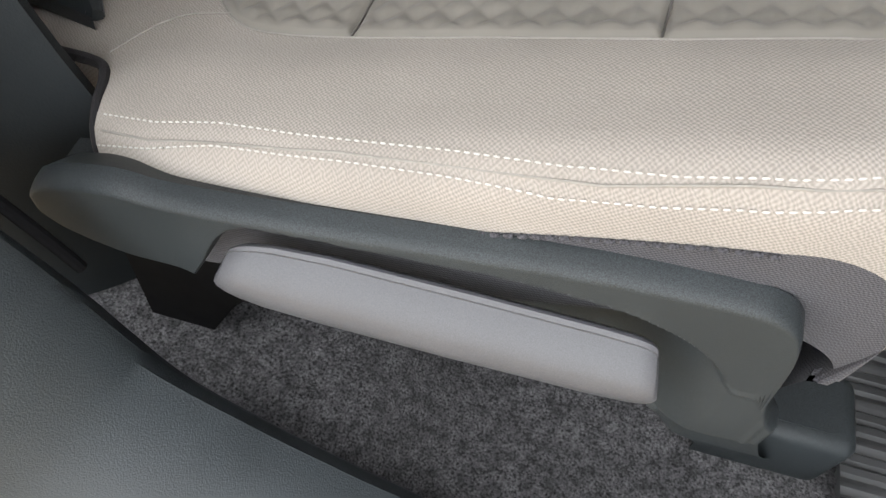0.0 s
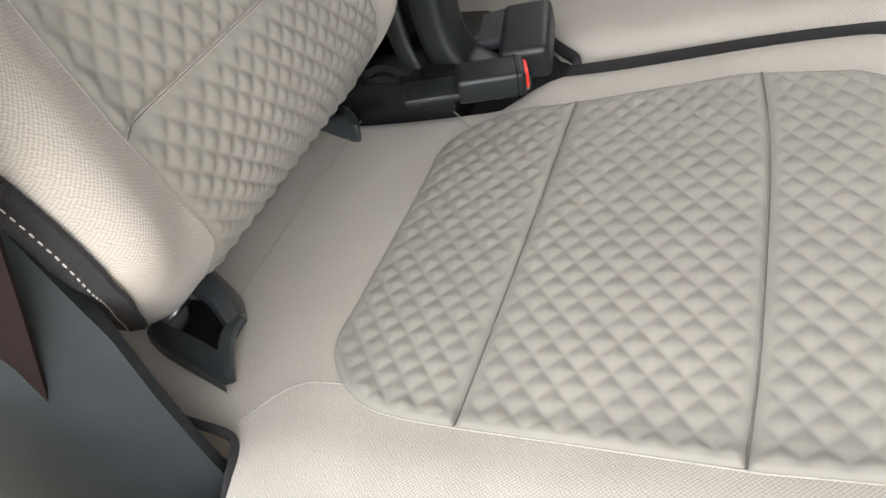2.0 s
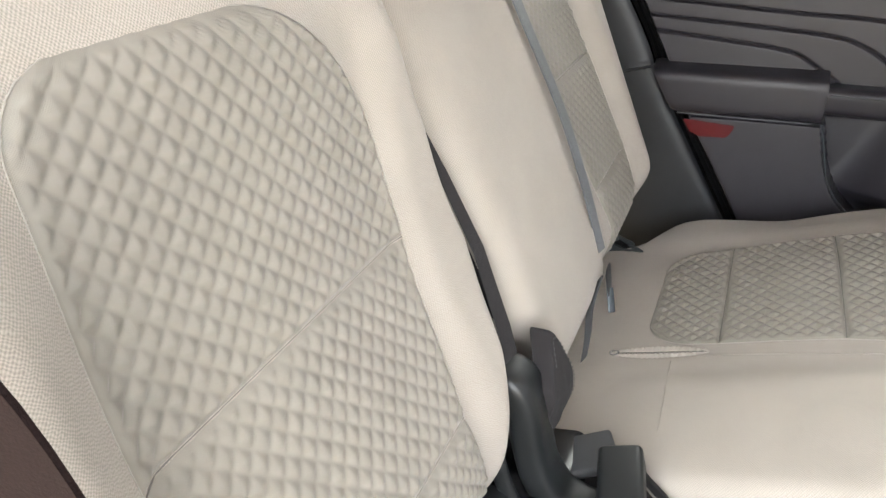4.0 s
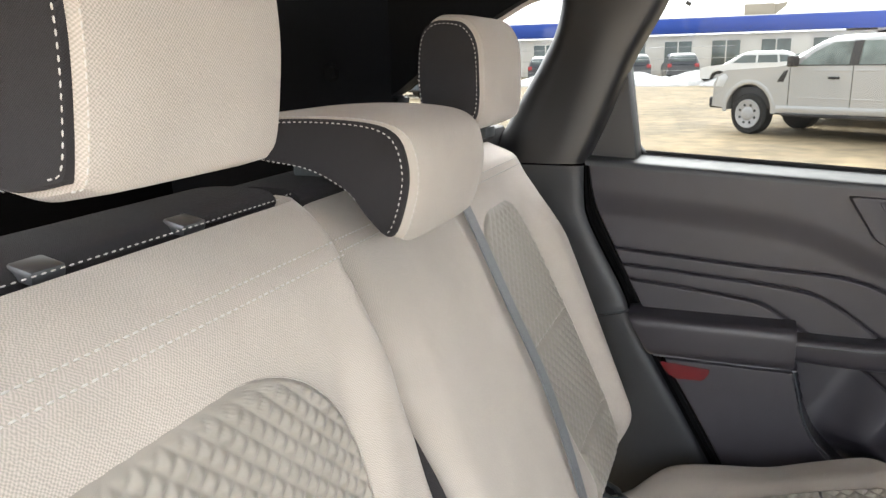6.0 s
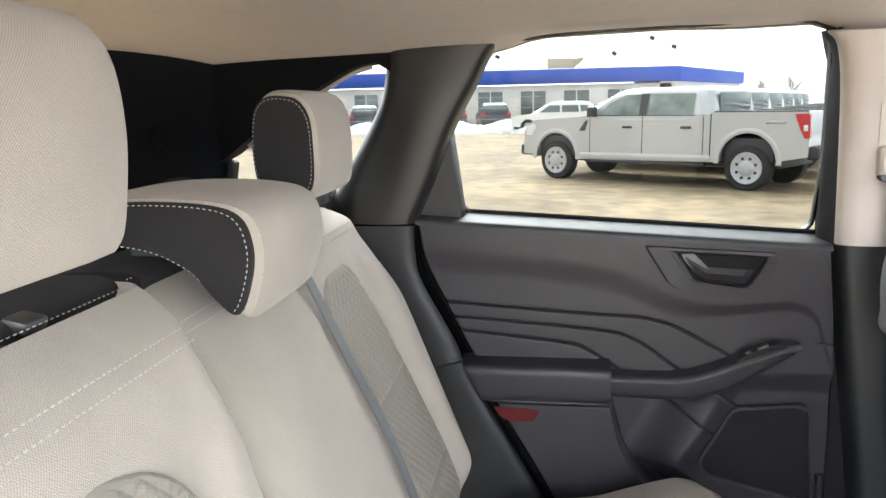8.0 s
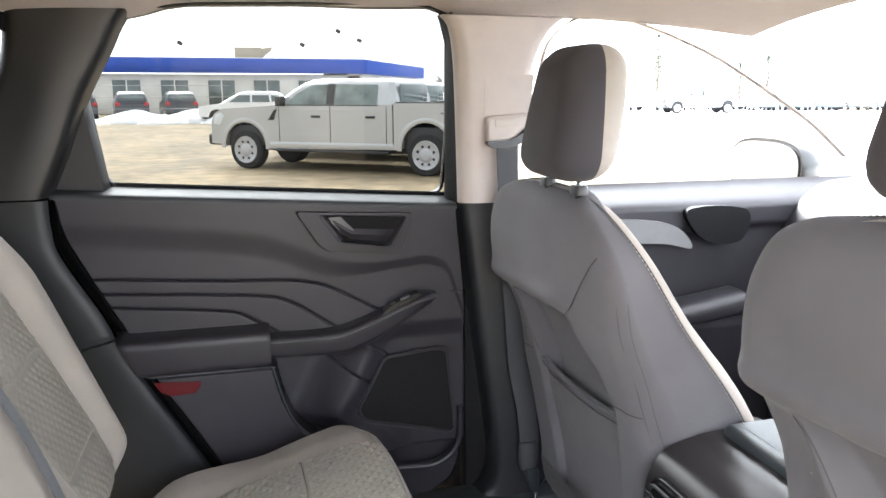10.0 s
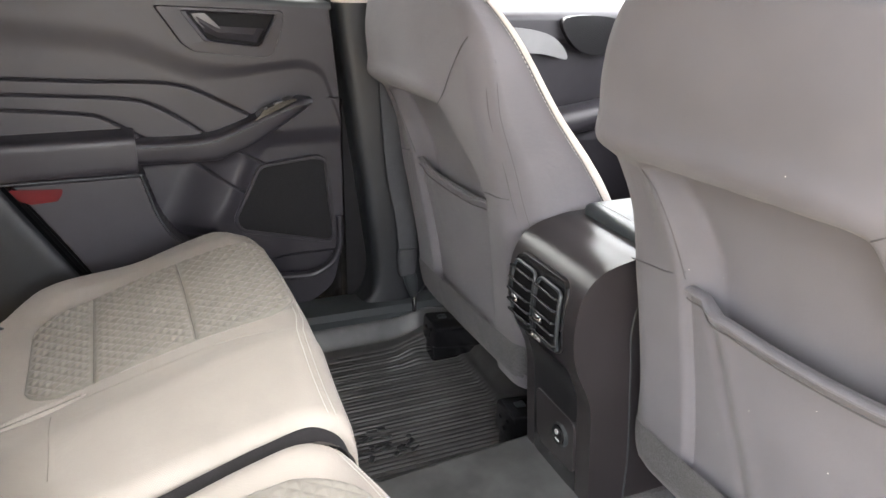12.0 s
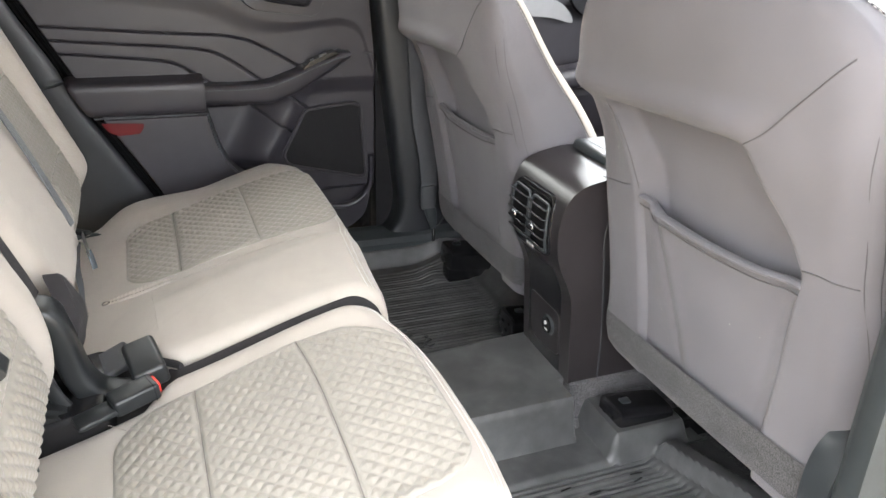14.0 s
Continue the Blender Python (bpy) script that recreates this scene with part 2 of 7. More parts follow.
def sheet(rows, bm=None, closed=False):
    """A skin over rows of points of equal number."""
    bm = bm or bmesh.new()
    vs = [[bm.verts.new(tuple(float(c) for c in p)) for p in r] for r in rows]
    for a, b in zip(vs, vs[1:]):
        m = len(a)
        for i in range(m if closed else m - 1):
            j = (i + 1) % m
            bm.faces.new((a[i], a[j], b[j], b[i]))
    return bm


def loft(rows, bm=None):
    """A closed tube over loops of points, with both ends capped."""
    bm = bm or bmesh.new()
    vs = [[bm.verts.new(tuple(float(c) for c in p)) for p in r] for r in rows]
    m = len(vs[0])
    for a, b in zip(vs, vs[1:]):
        for i in range(m):
            j = (i + 1) % m
            bm.faces.new((a[i], a[j], b[j], b[i]))
    bm.faces.new(vs[0][::-1]), bm.faces.new(vs[-1])
    return bm


def sweep(path, section, up=(0, 0, 1), bm=None, scale=None):
    """A section (pairs across, up) carried along a line."""
    path = [np.array(p, float) for p in path]
    rows = []
    for i, p in enumerate(path):
        d = path[min(i + 1, len(path) - 1)] - path[max(i - 1, 0)]
        d /= np.linalg.norm(d) + 1e-9
        side = np.cross(d, up)
        side /= np.linalg.norm(side) + 1e-9
        top = np.cross(side, d)
        s = scale[i] if scale else 1.0
        rows.append([p + (side * a + top * b) * s for a, b in section])
    return loft(rows, bm)


def ring(rx, ry=None, n=10, power=2.0):
    """A round or squarish section."""
    ry = rx if ry is None else ry
    out = []
    for i in range(n):
        a = 2 * math.pi * (i + 0.5) / n
        c, s = math.cos(a), math.sin(a)
        out.append((rx * math.copysign(abs(c) ** (2 / power), c), ry * math.copysign(abs(s) ** (2 / power), s)))
    return out


def prism(outline, axes, a, b, bevel=0.0, seg=2, bm=None):
    """An outline in two axes ('xz', 'yz' or 'xy'), carried from a to b along the third."""
    own = bmesh.new()
    third = [i for i in range(3) if "xyz"[i] not in axes][0]
    i0, i1 = "xyz".index(axes[0]), "xyz".index(axes[1])

    def at(p, h):
        v = [0.0, 0.0, 0.0]
        v[i0], v[i1], v[third] = float(p[0]), float(p[1]), h
        return own.verts.new(v)

    lo, hi = [at(p, a) for p in outline], [at(p, b) for p in outline]
    k = len(outline)
    own.faces.new(lo[::-1]), own.faces.new(hi)
    for i in range(k):
        own.faces.new((lo[i], lo[(i + 1) % k], hi[(i + 1) % k], hi[i]))
    if bevel:
        rim = [e for e in own.edges if e.calc_face_angle(0) > 0.7] if k > 6 else own.edges[:]
        bmesh.ops.bevel(own, geom=rim, offset=bevel, segments=seg, affect="EDGES", profile=0.5, clamp_overlap=True)
    return merge(bm, own)


def merge(bm, own):
    if bm is None:
        return own
    me = bpy.data.meshes.new("tmp")
    own.to_mesh(me)
    own.free()
    bm.from_mesh(me)
    bpy.data.meshes.remove(me)
    return bm


def box(c, size, bevel=0.004, seg=2, turn=(0, 0, 0), bm=None):
    """A bevelled block about c."""
    own = bmesh.new()
    bmesh.ops.create_cube(own, size=1)
    bmesh.ops.scale(own, vec=size, verts=own.verts)
    if bevel:
        bmesh.ops.bevel(own, geom=own.edges[:], offset=min(bevel, min(size) * 0.49), segments=seg, affect="EDGES", profile=0.5)
    bmesh.ops.transform(own, matrix=pose(*c, *turn), verts=own.verts)
    return merge(bm, own)


def disc(c, r, depth, axis="y", n=28, bevel=0.0, r2=None, bm=None):
    """A short cylinder or cone about an axis."""
    own = bmesh.new()
    bmesh.ops.create_cone(own, cap_ends=True, segments=n, radius1=r, radius2=r if r2 is None else r2, depth=depth)
    if bevel:
        bmesh.ops.bevel(own, geom=[e for e in own.edges if e.calc_face_angle(0) > 0.9], offset=bevel, segments=2, affect="EDGES")
    turn = {"z": (0, 0, 0), "y": (90, 0, 0), "x": (0, 90, 0)}[axis]
    bmesh.ops.transform(own, matrix=pose(*c, *turn), verts=own.verts)
    return merge(bm, own)


def stitches(name, path, parent, mat=None, length=0.0055, gap=0.0035, r=0.0009):
    """A row of short threads along a line, joined in one mesh."""
    p = np.array(path, float)
    d = np.r_[0, np.cumsum(np.linalg.norm(np.diff(p, axis=0), axis=1))]
    bm = bmesh.new()
    s = 0.0
    while s + length < d[-1]:
        a = np.array([np.interp(s, d, p[:, i]) for i in range(3)])
        b = np.array([np.interp(s + length, d, p[:, i]) for i in range(3)])
        t = (b - a) / np.linalg.norm(b - a)
        side = np.cross(t, (0.13, 0.2, 1.0))
        side /= np.linalg.norm(side)
        top = np.cross(side, t)
        loops = []
        for f, w in ((0, 0.3), (0.2, 1), (0.8, 1), (1, 0.3)):
            loops.append([a + (b - a) * f + (side * math.cos(q) + top * math.sin(q)) * r * w for q in (0, 1.57, 3.14, 4.71)])
        loft(loops, bm)
        s += length + gap
    return part(name, bm, mat or THREAD, parent)


def step(x, a, b):
    f = min(max((x - a) / (b - a), 0.0), 1.0)
    return f * f * (3 - 2 * f)


def ribbon(pts, width, across, thick=0.0013, n=40):
    path = curve(pts, n)
    a = np.array(across, float)
    a /= np.linalg.norm(a)
    rows = []
    for i, p in enumerate(path):
        d = path[min(i + 1, n - 1)] - path[max(i - 1, 0)]
        nn = np.cross(d, a)
        nn /= np.linalg.norm(nn) + 1e-9
        rows.append([p - a * width / 2 - nn * thick, p + a * width / 2 - nn * thick, p + a * width / 2 + nn * thick, p - a * width / 2 + nn * thick])
    return loft(rows)


def smooth(pairs, n=240):
    """A smooth function of one number through the given pairs."""
    c = np.array(curve(pairs, n))
    return lambda v: np.interp(v, c[:, 0], c[:, 1])


def rounded(poly, r, seg=5):
    """A closed outline with its corners rounded."""
    p = [np.array(q, float) for q in poly]
    out = []
    for i, q in enumerate(p):
        a, b = p[i - 1] - q, p[(i + 1) % len(p)] - q
        la, lb = np.linalg.norm(a), np.linalg.norm(b)
        s = q + a / la * min(r, 0.45 * la)
        e = q + b / lb * min(r, 0.45 * lb)
        out += [(1 - f) ** 2 * s + 2 * f * (1 - f) * q + f * f * e for f in np.linspace(0, 1, seg)]
    return out


def closed(path):
    return list(path) + list(path[:2])


# ---- car body: floor, roof, pillars ----
floor_bm = sheet([[(x, y, 0.074 + 0.08 * math.exp(-(y / 0.13) ** 4) * step(x, 0.55, 0.75) + 0.05 * step(0.35 - x, 0.0, 0.12)) for y in np.linspace(-0.70, 0.76, 60)] for x in np.linspace(-0.1, 1.9, 90)])
setting("floor", floor_bm, CARPET, "charcoal carpet over the car floor", "carpet")

# headliner, slightly domed
rows = []
for x in np.linspace(-0.85, 1.50, 60):
    row = []
    for y in np.linspace(-0.70, 0.79, 50):
        f = (y - 0.04) / 0.745
        edge = 1.247 + 0.03 * (x - 0.1) * (1 if x < 0.9 else 0) + (0.024 if x >= 0.9 else 0) - 0.10 * max(0, x - 1.05) ** 1.5
        row.append((x, y, edge + 0.024 * step(x, 0.10, 0.22) * (1 - 0.25 * step(x, 0.42, 0.60)) * (1 - step(x, 0.70, 0.76)) * step(y, 0.60, 0.76) + 0.055 * (1 - abs(f) ** 3.2) - 0.012 * step(-x, 0.3, 0.8)))
    rows.append(row)
setting("ceiling", sheet(rows), HEADLINER, "beige cloth headliner", "headliner")
setting("roof", sheet([[(x, y, 1.40 + 0.03 * (1 - ((y - 0.03) / 0.8) ** 2)) for y in np.linspace(-0.72, 0.80, 10)] for x in np.linspace(-0.95, 1.52, 10)]), GLOSSY, "car roof skin", "roof")
dome = thing("dome_lamp", (1.40, 0.47, 1.29), "pale oval lamp in the headliner", "lamp")
part("lens", disc((1.36, 0.46, 1.300), 0.11, 0.02, "z", 36, 0.006), PILLAR, dome)


def far_wall(name, outline, y0, y1, mat, label, category, bevel=0.008, n=0):
    return setting(name, prism(curve(outline, n, True) if n else outline, "xz", y0, y1, bevel), mat, label, category)


# far side: panels between the windows
pillar_front = smooth([(0.905, -0.052), (0.925, -0.046), (1.0, -0.012), (1.102, 0.028), (1.187, 0.074), (1.235, 0.098), (1.262, 0.118)])
pillar_turn = smooth([(0.905, -0.150), (0.928, -0.143), (1.07, -0.091), (1.229, -0.051), (1.262, -0.045)])
pillar_rear = smooth([(0.905, -0.262), (0.978, -0.216), (1.034, -0.184), (1.10, -0.145), (1.156, -0.116), (1.20, -0.105), (1.225, -0.103), (1.262, -0.110)])


def pillar_row(z):
    """A level cut through the upper trim: front return, flat face, and the flank rolling towards the quarter window."""
    f, t, r = pillar_front(z), pillar_turn(z), pillar_rear(z)
    row = [(f + 0.006, 0.800, z), (f + 0.004, 0.750, z), (f + 0.001, 0.730, z), (f - 0.006, 0.722, z)]
    row += [(f - 0.012 + (t - f + 0.012) * k, 0.719 - 0.005 * math.sin(math.pi * k), z) for k in np.linspace(0, 1, 10)]
    row += [(t + (r - t) * math.sin(a), 0.719 + 0.074 * (1 - math.cos(a)), z) for a in np.linspace(0.12, math.pi / 2, 14)]
    return row + [(r + 0.002, 0.83, z)]


setting("wall_c_pillar", sheet([pillar_row(z) for z in np.linspace(0.917, 1.262, 90)]), ARCHTRIM, "black plastic trim between rear door and quarter window", "pillar trim")
zs = np.linspace(0.90, 1.27, 20)
far_wall("wall_c_pillar_outer", [(pillar_front(z) - 0.004, z) for z in zs] + [(pillar_rear(z) + 0.012, z) for z in zs[::-1]], 0.802, 0.846, GLOSSY, "black body pillar behind the trim", "pillar trim", 0)
trim_edge = smooth([(0.18, 0.297), (0.342, 0.206), (0.435, 0.154), (0.562, 0.083), (0.636, 0.051), (0.685, 0.030), (0.803, -0.032), (0.86, -0.043), (0.917, -0.044)])
door_rear = smooth([(0.15, 0.345), (0.20, 0.315), (0.324, 0.242), (0.416, 0.191), (0.547, 0.115), (0.623, 0.078), (0.673, 0.052), (0.794, -0.010), (0.85, -0.032), (0.95, -0.048)])


def low_trim_row(z):
    e = trim_edge(z)
    row = [(e, 0.726, z), (e - 0.002, 0.720, z), (e - 0.005, 0.7165, z), (e - 0.010, 0.714, z)]
    row += [(e - 0.010 - k, 0.712 + 0.01 * k, z) for k in np.linspace(0.01, 0.26, 18)]
    out = []
    for x, y, _ in row:
        lip = 0.628 + 0.26 * (x - 0.02)
        out.append((x, y + 0.016 * step(lip - z, 0.0, 0.006) - 0.005 * math.exp(-((z - lip - 0.004) / 0.005) ** 2), z))
    return out


setting("wall_c_pillar_low", sheet([low_trim_row(z) for z in np.linspace(0.18, 0.914, 240)]), SIDETRIM, "black plastic lower trim beside the rear door", "pillar trim")
# Black sheet paints the gap's shade, the trim's side return included.
setting("door_gap", sheet([[(trim_edge(z) - 0.001, 0.745, z), (trim_edge(z) - 0.004, 0.785, z), (door_rear(z) + 0.03, 0.785, z)] for z in np.linspace(0.18, 0.93, 30)]), DEEP, "dull black sheet for the shade in the gap before the rear door", "gap")
setting("door_gap_seal", sweep([((trim_edge(z) + door_rear(z)) / 2 + 0.004, 0.765, z) for z in np.linspace(0.20, 0.90, 50)], ring(0.005, 0.008, 10), (0, 1, 0)), DEEP, "black rubber seal in the gap before the pillar", "seal")
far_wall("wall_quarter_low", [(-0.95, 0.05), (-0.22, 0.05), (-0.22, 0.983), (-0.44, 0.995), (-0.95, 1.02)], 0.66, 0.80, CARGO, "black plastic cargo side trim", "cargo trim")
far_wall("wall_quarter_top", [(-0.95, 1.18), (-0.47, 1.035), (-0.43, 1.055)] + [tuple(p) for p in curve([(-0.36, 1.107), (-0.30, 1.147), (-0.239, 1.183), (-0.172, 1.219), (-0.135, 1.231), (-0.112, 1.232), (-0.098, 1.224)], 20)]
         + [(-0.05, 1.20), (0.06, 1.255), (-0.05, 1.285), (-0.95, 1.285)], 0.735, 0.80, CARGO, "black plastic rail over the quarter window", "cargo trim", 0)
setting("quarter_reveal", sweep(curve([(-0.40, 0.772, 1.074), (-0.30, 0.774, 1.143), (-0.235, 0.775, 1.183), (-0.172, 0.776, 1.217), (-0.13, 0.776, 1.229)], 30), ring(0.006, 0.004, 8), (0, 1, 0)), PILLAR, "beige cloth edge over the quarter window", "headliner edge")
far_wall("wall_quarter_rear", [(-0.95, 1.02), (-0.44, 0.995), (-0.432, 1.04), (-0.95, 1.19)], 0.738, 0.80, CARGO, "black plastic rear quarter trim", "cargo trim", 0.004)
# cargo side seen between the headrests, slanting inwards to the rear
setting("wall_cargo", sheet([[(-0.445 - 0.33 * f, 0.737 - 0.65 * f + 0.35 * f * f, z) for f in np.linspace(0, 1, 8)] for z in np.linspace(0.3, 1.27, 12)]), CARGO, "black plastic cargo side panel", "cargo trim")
setting("wall_tailgate", box((-0.90, 0.03, 0.50), (0.04, 1.5, 0.9), 0.01), CARGO, "black plastic tailgate trim", "tailgate")
w4 = thing("window_4", (-0.90, 0.03, 0.95), "dark tinted tailgate window", "window", "", "structure")
part("pane", sheet([[(-0.90, y, z) for y in (-0.72, 0.78)] for z in (0.94, 1.38)]), PRIVACY, w4)
hook = thing("trim_button", (-0.52, 0.60, 1.087), "round black plastic button on the cargo trim", "button")
part("flange", disc((-0.512, 0.607, 1.097), 0.019, 0.008, "y", 28, 0.003), CARGO, hook)
part("centre", disc((-0.508, 0.600, 1.097), 0.011, 0.012, "y", 20, 0.002), CARGO, hook)
lt = thing("cargo_latch", (-0.46, 0.64, 1.01), "black plastic seat release bezel on the cargo trim", "latch")
part("bezel", prism(curve([(-0.52, 0.985), (-0.51, 1.018), (-0.45, 1.022), (-0.43, 0.985)], 24, True), "xz", 0.615, 0.63, 0.004), GLOSSY, lt)

# B-pillar of the far side: beige above, black below
b_left = smooth([(0.868, 0.754), (1.0, 0.750), (1.132, 0.745), (1.20, 0.740), (1.245, 0.731), (1.264, 0.716)])
b_right = smooth([(0.868, 0.895), (1.03, 0.902), (1.10, 0.914), (1.149, 0.922), (1.21, 0.943), (1.245, 0.967), (1.264, 0.992)])


def b_row(z, inset=0.0):
    a, b = b_left(z), b_right(z)
    row = [(a + 0.006, 0.752, z), (a + 0.0045, 0.744, z), (a + 0.004, 0.737, z), (a + 0.007, 0.729, z), (a + 0.014, 0.722, z), (a + 0.028, 0.7165, z)]
    row += [(a + 0.028 + (b - a - 0.050) * k, 0.7155 - 0.003 * math.sin(math.pi * k), z) for k in np.linspace(0.05, 0.95, 8)]
    row += [(b - 0.022, 0.7165, z), (b - 0.010, 0.724, z), (b - 0.003, 0.738, z), (b, 0.760, z), (b + 0.001, 0.81, z)]
    return [(x, y + inset, zz) for x, y, zz in row]


setting("wall_b_pillar", sheet([b_row(z) for z in np.linspace(0.878, 1.264, 50)] + [b_row(1.267, 0.004), b_row(1.268, 0.02)]), PILLAR, "beige plastic pillar trim with belt guide", "pillar trim")
b_low = smooth([(0.13, 0.775), (0.154, 0.795), (0.189, 0.833), (0.25, 0.848), (0.327, 0.840), (0.473, 0.820), (0.659, 0.793), (0.78, 0.776), (0.88, 0.764)])
setting("wall_b_pillar_low", sheet([[(b_low(z) + dx, y, z) for dx, y in ((0.0, 0.83), (0.001, 0.775), (0.004, 0.752), (0.010, 0.740), (0.018, 0.735), (0.028, 0.733), (0.06, 0.730), (0.10, 0.728), (0.14, 0.733), (0.16, 0.75), (0.165, 0.83))] for z in np.linspace(0.13, 0.878, 80)]),
        SIDETRIM, "black plastic lower pillar trim", "pillar trim")
far_wall("wall_b_pillar_core", [(0.80, 0.06), (0.79, 0.90), (0.765, 1.2), (0.745, 1.275), (0.965, 1.245), (0.935, 1.2), (0.90, 1.0), (0.925, 0.06)], 0.80, 0.86, GRILLE, "black door frame behind the pillar", "door frame", 0)
bg = thing("belt_guide", (0.87, 0.71, 1.0), "beige belt guide with grey webbing on the pillar", "belt guide")
part("cover_plate", prism(rounded([(0.808, 1.060), (0.909, 1.066), (0.917, 1.149), (0.808, 1.139)], 0.006), "xz", 0.7122, 0.720, 0), PILLAR, bg)
part("shroud", loft([[(p[0], y, p[1]) for p in rounded(o, 0.010)] for y, o in ((0.716, [(0.806, 1.062), (0.905, 1.070), (0.912, 1.048), (0.872, 1.012), (0.808, 1.004)]), (0.702, [(0.808, 1.060), (0.903, 1.068), (0.909, 1.048), (0.870, 1.014), (0.811, 1.007)]),
                                                                     (0.698, [(0.812, 1.055), (0.898, 1.062), (0.902, 1.048), (0.868, 1.019), (0.815, 1.012)]))]), PILLAR, bg)
part("adjuster", box((0.853, 0.6985, 1.049), (0.052, 0.004, 0.016), 0.0015, 2, (0, -4, 0)), PILLAR, bg)
part("slot", prism(curve([(0.812, 1.010), (0.855, 1.012), (0.885, 1.026), (0.912, 1.050), (0.906, 1.028), (0.884, 1.006), (0.855, 0.997), (0.818, 0.998)], 36, True), "xz", 0.692, 0.714, 0), GLOSSY, bg)
part("webbing", ribbon([(0.852, 0.694, 1.008), (0.855, 0.692, 0.93), (0.864, 0.694, 0.80), (0.876, 0.700, 0.66), (0.892, 0.702, 0.50), (0.912, 0.700, 0.40), (0.922, 0.699, 0.31)], 0.046, (1, 0, 0)), WEBDARK, bg)
part("end_loop", loft([[(0.918 + 0.024 * c * k, 0.697 + 0.010 * w * k, z) for c, w in ring(1, 1, 14, 3)] for z, k in ((0.318, 0.9), (0.305, 1.0), (0.262, 0.95), (0.248, 0.7))]), WEBDARK, bg)
part("end_fitting", loft([[(0.930 + dx + 0.017 * c * k, 0.695 + 0.008 * w * k, z) for c, w in ring(1, 1, 14, 2.5)] for z, k, dx in ((0.252, 1.0, -0.006), (0.235, 1.05, -0.002), (0.205, 0.75, 0.004), (0.185, 0.35, 0.008))]), SATIN, bg)
part("stalk", sweep([(0.938, 0.696, 0.19), (0.944, 0.705, 0.10)], ring(0.005)), GLOSSY, bg)

# black weather frame round the rear door window and the sill of the far side


def on_glass(p, inset=0.0):
    return np.array((p[0], 0.846 - 0.20 * (p[1] - 0.92) - inset, p[1]))


setting("window_frame", sweep(closed([on_glass(p, 0.004) for p in rounded([(0.044, 0.924), (0.749, 0.884), (0.757, 1.132), (0.749, 1.294), (0.271, 1.280), (0.096, 1.266), (0.046, 1.165), (0.017, 1.105)], 0.03, 6)]), ring(0.004, 0.010, 8, 3), (0, 1, 0)), GLOSSY, "black rubber window frame of the far rear door", "window frame")
corner = [np.array((0.757, 1.30)), np.array((0.66, 1.30))] + [np.array(p) for p in curve([(0.66, 1.286), (0.69, 1.284), (0.715, 1.278), (0.730, 1.262), (0.738, 1.240), (0.741, 1.205)], 16)]
bm = bmesh.new()
bm.faces.new([bm.verts.new(on_glass(p, 0.006)) for p in corner])
setting("window_corner", bm, GRILLE, "black rounded corner of the door window", "window frame")
w1 = thing("window_1", (0.4, 0.86, 0.9), "tinted side window of the far rear door", "window", "", "structure")
pane = part("pane", sheet([[(0.0 + 0.78 * f, 0.848 - 0.20 * (z - 0.92), z) for f in np.linspace(0, 1, 4)] for z in np.linspace(0.87, 1.30, 4)]), PRIVACY, w1)
edge_in = smooth([(0.86, 0.745), (1.18, 0.745), (1.235, 0.743), (1.262, 0.738), (1.29, 0.728)])
setting("wall_door_edge", sheet([[(0.757, 0.85, z), (edge_in(z) + 0.004, 0.815, z), (edge_in(z), 0.802, z), (edge_in(z) + 0.001, 0.792, z), (b_left(min(z, 1.262)) + 0.001, 0.768, z), (b_left(min(z, 1.262)) + 0.006, 0.741, z)] for z in np.linspace(0.86, 1.268, 40)]), GRILLE, "black frame edge beside the pillar", "door frame")
setting("wall_door_division", loft([[(p[0] + dx, y, p[1]) for p in rounded([(-0.075, 0.912), (0.052, 0.912), (0.026, 1.10), (0.010, 1.10)], 0.006)] for y, dx in ((0.835, 0.0), (0.785, -0.002), (0.781, -0.005))]), ARCHTRIM, "black fixed corner of the door frame", "door frame")
top_line = smooth([(0.09, 1.2740), (0.25, 1.2795), (0.42, 1.2850), (0.58, 1.2858), (0.75, 1.2850)])
setting("wall_window_top", sheet([[(x, 0.790, float(top_line(x)) + 0.010), (x, 0.776, float(top_line(x)) + 0.0015), (x, 0.772, float(top_line(x)) + 0.001), (x, 0.770, float(top_line(x)) + 0.03), (x, 0.70, 1.315)] for x in np.linspace(0.09, 0.728, 24)]), GRILLE, "black rubber strip over the rear door window", "door frame")

# near side: the open doorway round the camera
setting("wall_near_quarter", sheet([[(xf + dx, y, z) for dx, y in ((-0.03, -0.568), (-0.004, -0.574), (0.006, -0.586), (-0.012, -0.603), (-0.036, -0.622), (-0.09, -0.645), (-0.20, -0.66), (-0.7, -0.66))]
                                    for z, xf in ((0.02, 0.05), (0.20, 0.05), (0.26, 0.062), (0.30, 0.085), (0.335, 0.092), (0.37, 0.080), (0.42, 0.066), (0.47, 0.056), (0.51, 0.038), (0.58, 0.008), (0.66, -0.03), (0.78, -0.10), (0.95, -0.18))]),
        QUARTER, "black plastic wheel arch trim beside the rear seat", "side trim")
setting("wall_near_rear", box((-0.55, -0.70, 0.525), (0.7, 0.05, 0.85), 0.01), PLASTIC, "black plastic rear side wall", "side wall")
setting("wall_near_c_pillar", sheet([[(x0 + 0.55 * (z - 0.95), y, z) for x0, y in ((-0.30, -0.70), (-0.27, -0.66), (-0.20, -0.645), (-0.15, -0.66), (-0.13, -0.72))] for z in np.linspace(0.945, 1.27, 12)]), PLASTIC, "black plastic near rear pillar", "pillar trim")
